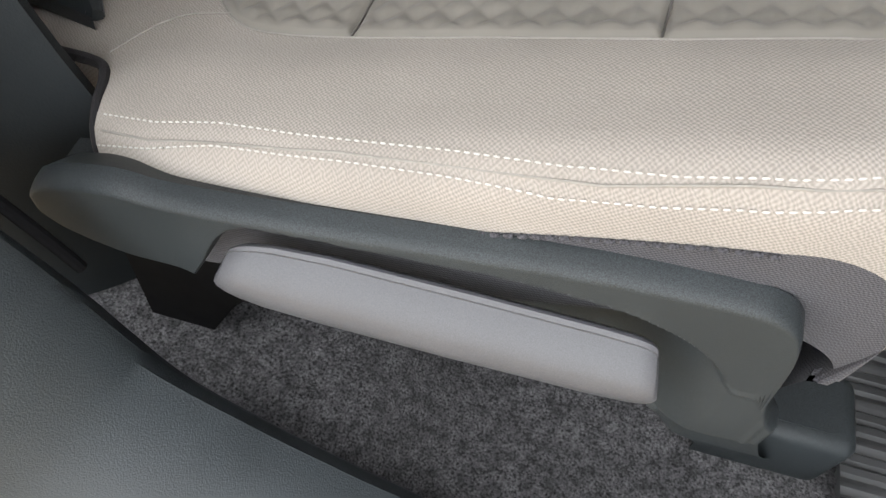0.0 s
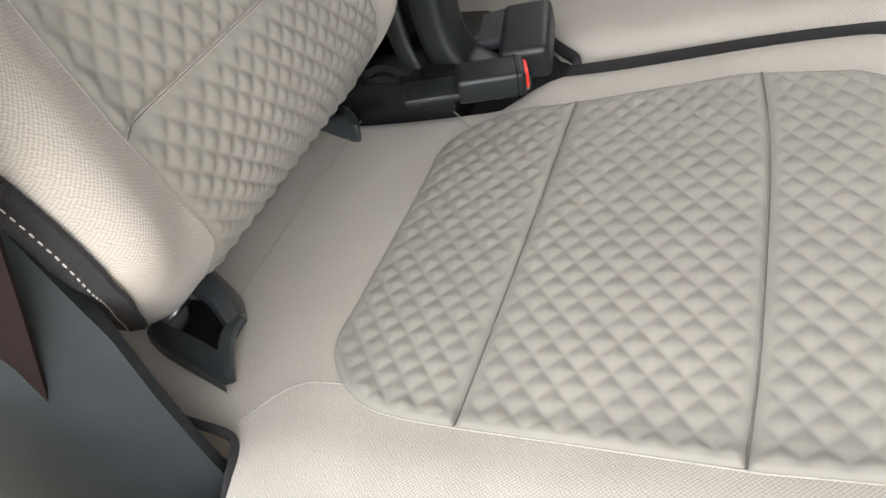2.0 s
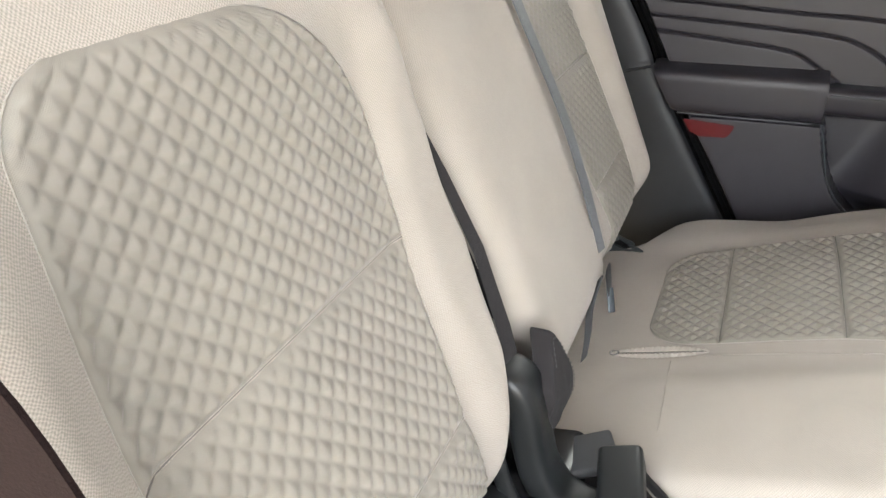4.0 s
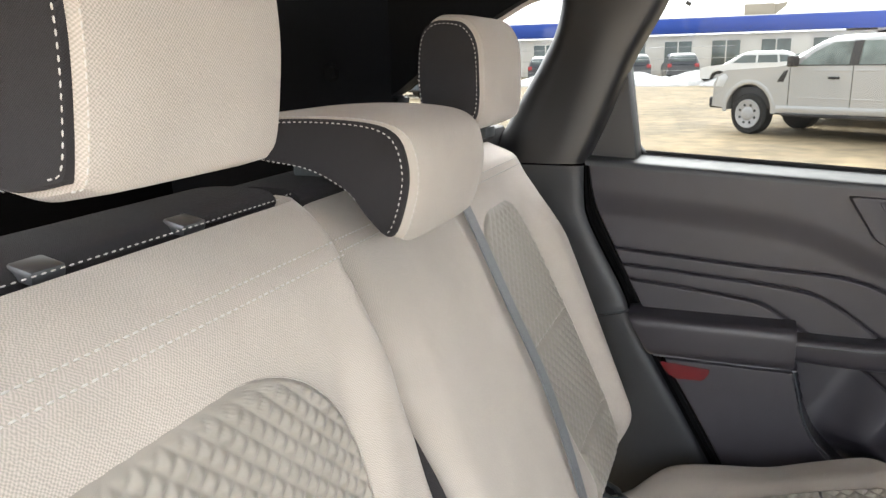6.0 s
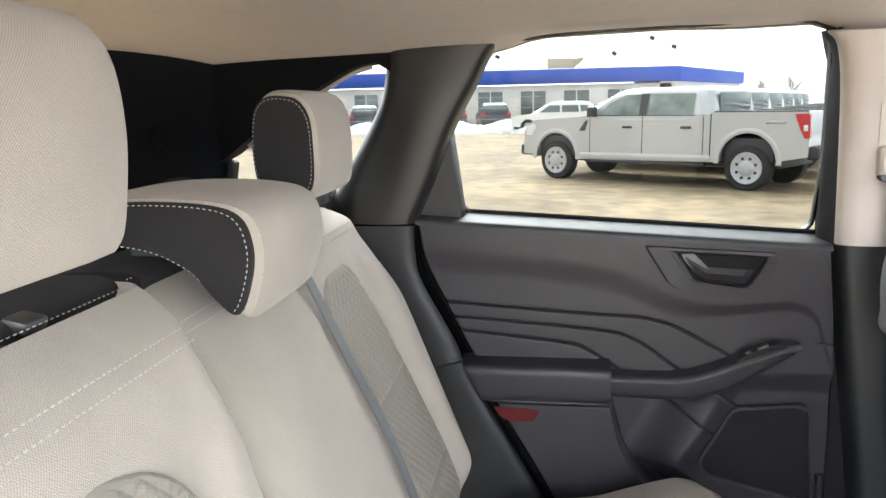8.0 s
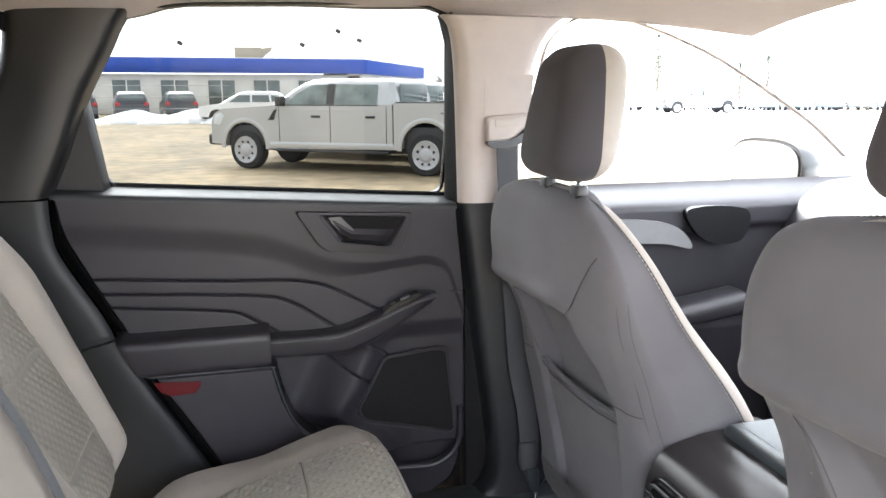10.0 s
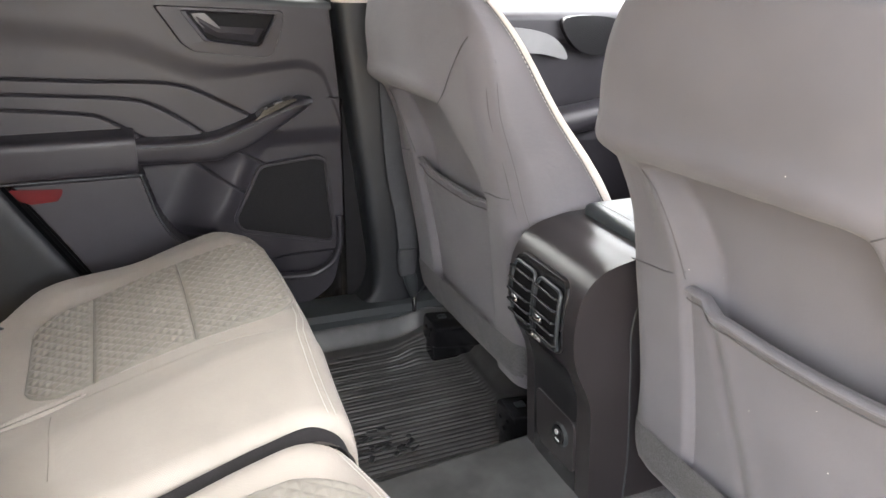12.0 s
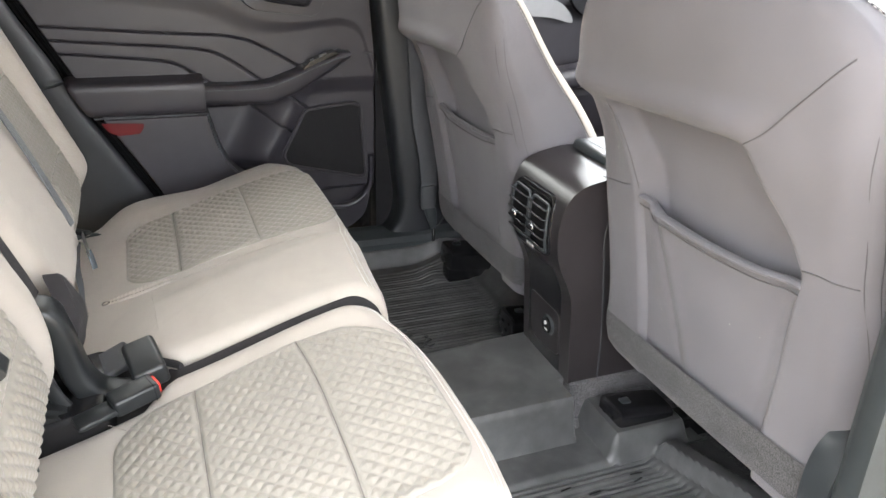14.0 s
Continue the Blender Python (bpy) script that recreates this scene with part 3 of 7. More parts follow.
setting("wall_near_d_pillar", box((-0.72, -0.69, 1.12), (0.42, 0.06, 0.36), 0.01), PLASTIC, "black plastic near rear corner", "side wall")
# the open rear door beside the camera, swung forward
hinge = pose(0.93, -0.80, 0.0, 0, 0, -68)
door3 = thing("door_3", (0.93, -0.80, 0.1), "black inner panel of the open near rear door", "car door", "", "structure")


def swung(bm):
    bmesh.ops.transform(bm, matrix=hinge, verts=bm.verts)
    return bm


part("panel", swung(prism(curve([(0.02, 0.10), (0.02, 0.86), (0.5, 0.88), (0.86, 0.91), (0.90, 0.80), (0.72, 0.40), (0.62, 0.14), (0.3, 0.06)], 40, True), "xz", -0.06, 0.05, 0.015)), DOORSKIN, door3)
part("window_rail", swung(sweep(curve([(0.03, 0.0, 0.86), (0.06, 0.02, 1.20), (0.12, 0.03, 1.26), (0.50, 0.03, 1.26), (0.70, 0.03, 1.22), (0.86, 0.0, 0.91)], 40), ring(0.02, 0.015, 8), (0, 1, 0))), GLOSSY, door3)
part("armrest", swung(box((0.42, -0.08, 0.60), (0.55, 0.08, 0.08), 0.02, 3)), DOORSKIN, door3)
part("pane", swung(sheet([[(0.06 + 0.76 * f, 0.01, z) for f in (0, 1)] for z in (0.87, 1.24)])), PRIVACY, door3)
sill_path = curve([(0.02, 0.52), (0.10, 0.40), (0.128, 0.350), (0.139, 0.322), (0.167, 0.264), (0.224, 0.214), (0.268, 0.184), (0.307, 0.161), (0.36, 0.147), (0.6, 0.140), (0.85, 0.140)], 80)
rows = []
for p in sill_path:
    x, z = float(p[0]), float(p[1])
    rows.append([(x + 0.004, -0.672, z - 0.16), (x + 0.004, -0.684, z - 0.05), (x + 0.002, -0.694, z - 0.012), (x, -0.703, z), (x - 0.006, -0.722, z + 0.004), (x - 0.015, -0.76, z - 0.002), (x - 0.04, -0.80, z - 0.03), (x - 0.06, -0.82, z - 0.10), (x - 0.06, -0.83, z - 0.25)])
setting("sill_trim", sheet(rows), VINYL, "grained dark vinyl sill and wheel arch trim", "sill trim")
seal = setting("door_seal", sweep([(float(p[0]) + 0.006, -0.680, float(p[1]) - 0.024) for p in sill_path[:17]], ring(0.0035)), DEEP, "black rubber door seal", "seal")
setting("wall_near_b_pillar", sheet([[(x - 0.06 * (z - 0.5), y, z) for x, y in ((0.93, -0.68), (0.875, -0.695), (0.845, -0.72), (0.835, -0.75), (0.85, -0.78), (0.93, -0.80))] for z in np.linspace(0.05, 1.27, 16)]), PLASTIC, "black plastic near door pillar", "pillar trim")
setting("wall_far_skin", prism([(-0.95, 0.0), (0.98, 0.0), (0.98, 0.86), (0.03, 0.90), (-0.06, 0.90), (-0.95, 0.98)], "xz", 0.852, 0.872), GLOSSY, "dark inner skin of the far body side", "body side")
setting("wall_near_front_door", box((1.42, -0.76, 0.48), (1.0, 0.07, 0.80), 0.02), DOORSKIN, "closed near front door", "car door")
setting("near_sill_front", box((1.4, -0.74, 0.10), (0.9, 0.10, 0.14), 0.02), PLASTIC, "black plastic front sill", "sill trim")

# far rear door: skin with waist swell, three sewn grooves, pocket and speaker bay
swell_line = smooth([(-0.08, 0.862), (0.002, 0.853), (0.149, 0.839), (0.264, 0.828), (0.357, 0.810), (0.416, 0.786), (0.475, 0.760), (0.559, 0.751), (0.64, 0.757), (0.692, 0.760), (0.735, 0.738), (0.757, 0.680), (0.79, 0.58)])
grooves = [smooth(g) for g in ([(-0.08, 0.760), (0.009, 0.753), (0.262, 0.734), (0.390, 0.727), (0.435, 0.720), (0.476, 0.707), (0.561, 0.660), (0.60, 0.637), (0.70, 0.58), (0.9, 0.40)],
                               [(-0.08, 0.731), (0.019, 0.723), (0.262, 0.705), (0.345, 0.696), (0.38, 0.687), (0.42, 0.665), (0.489, 0.615), (0.60, 0.54), (0.9, 0.30)],
                               [(-0.08, 0.704), (0.029, 0.696), (0.203, 0.679), (0.265, 0.671), (0.297, 0.661), (0.366, 0.616), (0.50, 0.52), (0.9, 0.25)])]
door_front = smooth([(0.15, 0.66), (0.166, 0.700), (0.19, 0.740), (0.22, 0.768), (0.30, 0.784), (0.45, 0.786), (0.54, 0.784), (0.655, 0.778), (0.75, 0.770), (0.877, 0.757), (0.95, 0.750)])
pocket_right = smooth([(0.15, 0.60), (0.30, 0.53), (0.34, 0.47), (0.387, 0.416), (0.443, 0.379), (0.54, 0.353), (0.62, 0.34)])
speaker_left = smooth([(0.15, 0.66), (0.33, 0.62), (0.394, 0.545), (0.421, 0.532), (0.473, 0.560), (0.537, 0.592), (0.62, 0.64)])


def ledge_height(x):
    return 0.918 - 0.0622 * (x - 0.061)


def ramp(v, a, b):
    f = np.clip((v - a) / (b - a), 0, 1)
    return f * f * (3 - 2 * f)


def door_depth(x, z, rear, fore):
    y = 0.741 + 0.006 * ramp(swell_line(x) - z, -0.018 + 0.012 * ramp(x, 0.40, 0.62), 0.042 - 0.022 * ramp(x, 0.40, 0.62))
    for g in grooves:
        slope = (g(x + 0.004) - g(x - 0.004)) / 0.008
        d = (g(x) - z) / np.sqrt(1 + slope ** 2)
        ends = 1 - ramp(x, 0.60, 0.66)
        y += (0.0042 * np.exp(-(d / 0.0017) ** 2) - 0.0034 * ramp(d, 0.0, 0.005)) * ends
    panel = 1 - ramp(x, pocket_right(z) - 0.004, pocket_right(z) + 0.004)
    y += panel * (-0.016 * ramp(0.547 - z, 0.0, 0.006))
    y += 0.060 * (1 - panel) * (1 - ramp(x, speaker_left(z) - 0.16, speaker_left(z) - 0.02)) * ramp(0.60 - z, 0.015, 0.06) * ramp(z, 0.28, 0.38)
    y += 0.014 * ramp(x, speaker_left(z) - 0.05, speaker_left(z)) * ramp(0.62 - z, 0.0, 0.05)
    y += 0.030 * ramp(0.318 - z, 0.0, 0.02) * (1 - panel)
    y += 0.0028 * np.exp(-((z - 0.678) / 0.0016) ** 2) * ramp(x, 0.742, 0.748)
    for d in (x - rear, fore - x):
        y += 0.034 * (1 - np.clip(d / 0.007, 0, 1)) ** 2.5
    return y


rows = []
for v in np.linspace(0, 1, 640):
    f = np.linspace(0, 1, 230)
    z = np.full(230, 0.17 + 0.74 * v)
    for _ in range(2):
        rear, fore = door_rear(z), door_front(z)
        x = rear + (fore - rear) * f
        z = 0.17 + (ledge_height(x) - 0.010 - 0.17) * v
    y = door_depth(x, z, rear, fore)
    rows.append(list(zip(x, y, z)))
door = setting("door_1", sheet(rows), DOORSKIN, "black moulded inner panel of the closed far rear door", "car door", 0.9)
part("window_ledge", sheet([[(x, y, ledge_height(x) + dz) for y, dz in ((0.7405, -0.012), (0.741, -0.006), (0.7435, -0.002), (0.748, 0.0), (0.756, 0.0012), (0.785, 0.003), (0.815, 0.005), (0.842, 0.006), (0.846, -0.02))] for x in np.linspace(-0.045, 0.757, 50)]), LEDGE, door, "satin ledge under the window catching the daylight")
part("belt_moulding", sweep([(x, 0.838, ledge_height(x) + 0.009) for x in np.linspace(0.03, 0.755, 12)], ring(0.006, 0.005, 8)), GRILLE, door)
# armrest pad and grab handle
pad = loft([[(x + 0.5 * (0.60 - p[1]) * (1 - step(x, 0.08, 0.12)), 0.717 + (p[0] - 0.717) * k, 0.598 + (p[1] - 0.598) * k) for p in rounded([(0.757, 0.643), (0.700, 0.634), (0.690, 0.624), (0.692, 0.566), (0.700, 0.556), (0.757, 0.550)], 0.012, 5)]
            for x, k in ((0.070, 0.93), (0.074, 0.98), (0.082, 1), (0.20, 1.0), (0.336, 1), (0.343, 0.985), (0.347, 0.95), (0.3475, 0.8))])
part("armrest_pad", pad, DOORSKIN, door, "padded black armrest", 0.9)
grab_top = smooth([(0.33, 0.617), (0.47, 0.617), (0.53, 0.630), (0.61, 0.662), (0.67, 0.684), (0.69, 0.685), (0.712, 0.680)])
grab_low = smooth([(0.33, 0.570), (0.49, 0.566), (0.53, 0.577), (0.565, 0.588), (0.647, 0.636), (0.684, 0.660), (0.712, 0.672)])
rows = []
for x in list(np.linspace(0.343, 0.69, 40)) + [0.698, 0.704, 0.708]:
    t, b, e = float(grab_top(x)), float(grab_low(x)), 1 - 0.35 * step(x, 0.685, 0.709)
    rows.append([(x, 0.757 + (p[0] - 0.757) * e, p[1]) for p in rounded([(0.757, t + 0.001), (0.708, t + 0.001), (0.698, t - 0.008), (0.702, b + 0.008), (0.712, b), (0.757, b)], 0.008, 5)])
part("grab_handle", loft(rows), DOORSKIN, door, "black grab handle", 0.9)
part("handle_crease", sweep([(x, 0.6972, float(grab_top(x)) - 0.010) for x in np.linspace(0.352, 0.69, 40)], ring(0.0012, n=6), (0, 1, 0)), SATIN, door)
sw = part("switch_panel", prism(rounded([(0.580, 0.646), (0.655, 0.679), (0.672, 0.686), (0.660, 0.690), (0.600, 0.668)], 0.004), "xz", 0.703, 0.735, 0.002), GLOSSY, door, "window switch panel")
part("switch", box((0.632, 0.708, 0.681), (0.020, 0.010, 0.007), 0.002, 2, (0, -24, 0)), SLEEVE, sw)
part("switch", box((0.606, 0.708, 0.669), (0.010, 0.010, 0.006), 0.002, 2, (0, -24, 0)), SLEEVE, sw)
part("pocket_edge", sweep(curve([(0.10, 0.731, 0.545), (0.22, 0.731, 0.544), (0.342, 0.731, 0.543), (0.352, 0.732, 0.537), (0.364, 0.732, 0.49), (0.377, 0.732, 0.443), (0.396, 0.733, 0.408), (0.423, 0.734, 0.380), (0.468, 0.736, 0.343)], 60), ring(0.0022), (0, 1, 0)), SATIN, door)
part("reflector", prism(rounded([(0.113, 0.538), (0.206, 0.532), (0.204, 0.522), (0.194, 0.508), (0.147, 0.506), (0.128, 0.515)], 0.004), "xz", 0.7180, 0.742, 0.0015), REFLECT, door, "dark red reflector strip")
bay = rounded([(0.592, 0.537), (0.712, 0.549), (0.737, 0.541), (0.753, 0.352), (0.740, 0.343), (0.543, 0.392), (0.531, 0.421), (0.560, 0.475)], 0.013, 6)
part("speaker_surround", sweep(closed([(p[0], 0.7465, p[1]) for p in bay]), ring(0.0042, 0.0045, 8, 2.5), (0, 1, 0)), DOORSKIN, door)
grille = bmesh.new()
grille.faces.new([grille.verts.new((p[0], 0.7478, p[1])) for p in bay])
part("speaker_grille", grille, GRILLE, door, "black speaker grille")
part("lower_lip", sweep(curve([(0.42, 0.772, 0.300), (0.55, 0.768, 0.268), (0.66, 0.765, 0.258), (0.71, 0.762, 0.260), (0.75, 0.760, 0.285), (0.768, 0.759, 0.325), (0.770, 0.759, 0.40)], 50), ring(0.008, 0.012, 10), (0, 1, 0)), DOORSKIN, door)
# inside release: raised bezel, bowl and lever
outer = rounded([(0.410, 0.872), (0.654, 0.860), (0.658, 0.846), (0.634, 0.778), (0.618, 0.768), (0.476, 0.785), (0.455, 0.800)], 0.008, 5)
inner = rounded([(0.466, 0.861), (0.638, 0.852), (0.634, 0.842), (0.606, 0.796), (0.596, 0.793), (0.504, 0.807)], 0.006, 6)
inner = [inner[int(i * len(inner) / len(outer))] for i in range(len(outer))]
centre = np.mean(inner, axis=0)


def shrink(loop, k):
    return [centre + (p - centre) * k for p in loop]


hd = part("release_bezel", sheet([[(p[0], y, p[1]) for p in q] for q, y in ((shrink(outer, 1.02), 0.744), (outer, 0.735), (shrink(outer, 0.985), 0.7315), (shrink(inner, 1.06), 0.7305), (shrink(inner, 1.0), 0.7325), (shrink(inner, 0.96), 0.7405))], None, True), DOORSKIN, door, "black release handle bezel")
part("bezel_line", sweep(closed([(p[0], 0.7312, p[1]) for p in shrink(inner, 1.09)]), ring(0.0014, n=6), (0, 1, 0)), DOORSKIN, hd)
floor_face = bmesh.new()
floor_face.faces.new([floor_face.verts.new((p[0], 0.7395, p[1])) for p in shrink(inner, 0.99)])
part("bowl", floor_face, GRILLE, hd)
part("pull_lever", sheet([[(0.480, 0.739, 0.857), (0.520, 0.732, 0.833), (0.600, 0.731, 0.828), (0.617, 0.739, 0.826)], [(0.490, 0.736, 0.843), (0.523, 0.726, 0.822), (0.592, 0.726, 0.816), (0.607, 0.738, 0.812)], [(0.500, 0.739, 0.822), (0.524, 0.732, 0.810), (0.586, 0.732, 0.802), (0.600, 0.739, 0.799)]]), DOORSKIN, hd, "black pull lever")
part("lever_face", sheet([[(0.478, 0.7385, 0.856), (0.502, 0.7355, 0.858)], [(0.486, 0.7375, 0.842), (0.524, 0.7300, 0.836)], [(0.497, 0.7365, 0.830), (0.530, 0.7295, 0.828)]]), LEVER, hd, "grey lever end")

# far front door beyond the driver's seat
fd = sheet([[(x, 0.745 + (0.11 * step(z, 0.84, 0.895)) + 0.02 * step(0.76 - 0.03 * math.sin(3 * x) - z, -0.01, 0.01) - 0.004 * step(0.70 - 0.12 * step(x, 1.05, 1.35) - z, -0.002, 0.002) - 0.004 * step(0.66 - 0.12 * step(x, 1.0, 1.3) - z, -0.002, 0.002), z) for x in np.linspace(0.92, 1.9, 60)] for z in np.linspace(0.10, 0.892, 110)])
door2 = setting("door_2", fd, DOORSKIN, "black moulded inner panel of the far front door", "car door", 0.9)
part("trim_strip", prism(curve([(0.94, 0.800), (1.10, 0.822), (1.24, 0.815), (1.31, 0.79), (1.34, 0.745), (1.26, 0.76), (1.1, 0.765), (0.94, 0.755)], 40, True), "xz", 0.735, 0.75, 0.005), SILVERTRIM, door2, "satin silver trim strip")
part("armrest", sweep([(1.0, 0.70, 0.585), (1.2, 0.70, 0.585), (1.45, 0.70, 0.62)], ring(0.05, 0.03, 16, 3)), DOORSKIN, door2)
part("release_bezel", prism(curve([(1.32, 0.84), (1.48, 0.835), (1.47, 0.76), (1.37, 0.765)], 24, True), "xz", 0.728, 0.75, 0.004), GLOSSY, door2)
w3 = thing("window_3", (-0.25, 0.79, 1.1), "dark tinted quarter window", "window", "", "structure")
pane = part("pane", sheet([[(x, 0.79, z) for x in (-0.46, -0.05)] for z in (0.96, 1.26)]), PRIVACY, w3)
pane.visible_shadow = False
w2 = thing("window_2", (1.3, 0.86, 0.9), "clear side window of the far front door", "window", "", "structure")
pane = part("pane", sheet([[(0.90 + 1.0 * f, 0.862 - 0.25 * ((0.86 + 0.45 * k) - 0.92), 0.86 + 0.45 * k) for f in np.linspace(0, 1, 4)] for k in np.linspace(0, 1, 4)]), CLEAR, w2)
pane.visible_shadow = False
setting("window_2_frame", sweep(curve([(0.948, 0.79, 1.10), (0.958, 0.79, 1.143), (0.977, 0.79, 1.215), (1.022, 0.79, 1.260), (1.075, 0.79, 1.277), (1.149, 0.79, 1.274), (1.226, 0.79, 1.257), (1.315, 0.79, 1.228), (1.45, 0.80, 1.175), (1.70, 0.82, 1.045), (1.85, 0.84, 0.945)], 80), ring(0.003, 0.010, 12), (0, 1, 0)), HEADLINER, "beige window edge of the front door", "window frame")
# dash and windscreen pillars close the front
setting("dashboard", prism(curve([(1.62, 0.10), (1.60, 0.70), (1.66, 0.86), (1.80, 0.90), (2.1, 0.88), (2.1, 0.10)], 30), "xz", -0.70, 0.75, 0.02), DOORSKIN, "black dashboard", "dashboard")
mir = thing("wing_mirror", (1.62, 0.98, 0.86), "outside mirror of the far front door", "mirror")
part("housing", loft([[(1.80 + dx, 1.09 + 0.160 * c * k, 0.895 + 0.085 * s * k) for c, s in ring(1, 1, 24, 3)] for dx, k in ((0.0, 1.0), (0.04, 0.98), (0.09, 0.8), (0.12, 0.4))]), GLOSSY, mir)
part("mirror_glass", loft([[(1.795 + dx, 1.09 + 0.150 * c * k, 0.895 + 0.075 * s * k) for c, s in ring(1, 1, 24, 3)] for dx, k in ((0.0, 1.0), (0.004, 1.0))]), CHROME, mir)
part("arm", box((1.83, 0.91, 0.85), (0.06, 0.14, 0.03), 0.01), GLOSSY, mir)


# ---- rear seats ----
def cushion_top(x):
    """Height of the cushion's top along the car."""
    return float(np.interp(x, (-0.10, 0.0, 0.06, 0.15, 0.23, 0.31, 0.39, 0.47, 0.52, 0.57),
                           (0.312, 0.322, 0.335, 0.359, 0.382, 0.408, 0.432, 0.453, 0.462, 0.462)))


def back_front(z):
    """Front of the double seat's backrest along its height."""
    return 0.04 - 0.427 * (z - 0.54) - 7.0 * max(0.0, 0.5 - z) ** 2


def near_front(z):
    """Front of the single seat's backrest, which stands more upright."""
    return float(np.interp(z, NEAR_LINE[0], NEAR_LINE[1]))


line = np.array(curve([(0.30, -0.06), (0.36, 0.0), (0.43, 0.044), (0.48, 0.053), (0.54, 0.040), (0.62, 0.003), (0.70, -0.029), (0.78, -0.046), (0.86, -0.054), (0.91, -0.059),
                       (0.945, -0.071), (0.968, -0.092), (0.988, -0.125), (1.0, -0.15)], 120))
NEAR_LINE = (line[:, 0], line[:, 1])


def swell(w, inner, outer):
    """Bolsters outside of the quilted middle; w is the distance from the car's middle."""
    return step(w, outer - 0.025, outer + 0.03) * 1.0 + (1 - step(w, inner - 0.03, inner + 0.02)) * 0.5


PROFILE = curve([(s, cushion_top(s)) for s in (-0.09, 0.0, 0.06, 0.15, 0.23, 0.31, 0.39, 0.46)]
                + [(0.515, 0.461), (0.55, 0.448), (0.568, 0.42), (0.570, 0.37), (0.555, 0.31), (0.535, 0.28)], 84)
PROFILE = [(float(a), float(b)) for a, b in PROFILE]


def lateral(lo, hi, r_lo, r_hi, depth_lo, depth_hi, n=40):
    """Pairs (y, drop) across a cushion from its low to its high side, rolled over at both edges."""
    out = [(lo + 0.004, depth_lo), (lo, 0.043)]
    for i in range(7):
        a = math.pi / 2 * i / 6
        out.append((lo + r_lo * (1 - math.cos(a)), r_lo * (1 - math.sin(a))))
    for i in range(1, n):
        out.append((lo + r_lo + (hi - r_hi - lo - r_lo) * i / n, 0.0))
    for i in range(7):
        a = math.pi / 2 * (1 - i / 6)
        out.append((hi - r_hi * (1 - math.cos(a)), r_hi * (1 - math.sin(a))))
    return out + [(hi, 0.052), (hi - 0.004, depth_hi)]


def front_bow(y, lo, hi):
    """How far the front edge falls back towards the cushion's sides."""
    f = (y - (lo + hi) / 2) / ((hi - lo) / 2)
    return 0.055 * abs(f) ** 3


def cushion_mesh(edges, bolster, bow):
    """edges(x) gives the low and high side; bolster(y) the swelling; bow(y) the plan of the front edge. Returns the top and the lower skirt."""
    rows = []
    for x, z in PROFILE:
        lo, hi = edges(x)
        row = []
        for y, drop in lateral(lo, hi, 0.028, 0.028, 0.11, 0.11):
            k = step(x, 0.25, 0.56) * bow(y)
            row.append((x - k, y, max(z - drop, min(z, 0.312 - 0.25 * max(0.0, 0.48 - x))) + bolster(y, x) * (1 if z > 0.3 else 0.3)))
        rows.append(row)
    top, skirt = bmesh.new(), bmesh.new()
    low = [i for i, (x, z) in enumerate(PROFILE) if x > 0.5 and z < 0.40][0]
    sheet([r[1:-1] for r in rows[:low + 1]], top)
    sheet(rows[low:], skirt)
    sheet([r[:2] for r in rows[:low + 1]], skirt)
    sheet([r[-2:] for r in rows[:low + 1]], skirt)
    return top, skirt


def near_edges(x):
    lo = -float(np.interp(x, (0.0, 0.073, 0.084, 0.091, 0.098, 0.111, 0.15, 0.25, 0.5, 0.56), (0.54, 0.556, 0.566, 0.586, 0.606, 0.619, 0.628, 0.634, 0.638, 0.63)))
    hi = -float(np.interp(x, (0.0, 0.16, 0.205, 0.5), (0.168, 0.158, 0.112, 0.118)))
    return lo, hi


def far_edges(x):
    lo = float(np.interp(x, (0.0, 0.10, 0.172, 0.205, 0.5), (-0.012, -0.022, -0.040, -0.084, -0.102)))
    hi = float(np.interp(x, (0.0, 0.085, 0.112, 0.14, 0.25, 0.5, 0.56), (0.56, 0.58, 0.62, 0.65, 0.66, 0.66, 0.65)))
    return lo, hi


def insert_edges(x, near=True):
    """Inner and outer distance from the car's middle of the quilted panel, with rounded corners."""
    front, rear = (0.532, 0.118) if near else (0.548, 0.140)
    if near:
        inner = float(np.interp(x, (rear, 0.2, 0.38, 0.47, front), (0.185, 0.175, 0.166, 0.176, 0.20)))
        outer = float(np.interp(x, (rear, 0.2, 0.4, front), (0.515, 0.530, 0.543, 0.536)))
    else:
        inner = float(np.interp(x, (rear, 0.24, 0.39, 0.50, front), (0.222, 0.218, 0.213, 0.198, 0.20)))
        outer = float(np.interp(x, (rear, 0.24, 0.39, front), (0.508, 0.512, 0.518, 0.514)))
    for edge, r in ((rear, 0.065), (front, 0.055)):
        d = abs(x - edge)
        if d < r:
            c = r - math.sqrt(max(0.0, r * r - (r - d) ** 2))
            inner, outer = inner + c, outer - c
    return inner, outer


def quilt(u, v, p=0.0202, q=0.0190, soft=0.25):
    """Relief of the quilting: raised diamonds."""
    a, b = u / p + v / q, u / p - v / q
    fa, fb = abs((a % 1.0) - 0.5) * 2, abs((b % 1.0) - 0.5) * 2
    pyramid = 1 - max(fa, fb)
    pillow = (math.cos(fa * math.pi / 2) * math.cos(fb * math.pi / 2)) ** 0.7
    return (1 - soft) * pyramid + soft * pillow


def near_bolster(y, x):
    return 0.010 * swell(-y, 0.17, 0.54) * step(x, 0.05, 0.2) - 0.006 * math.sin(math.pi * min(max((-y - 0.15) / 0.42, 0), 1))


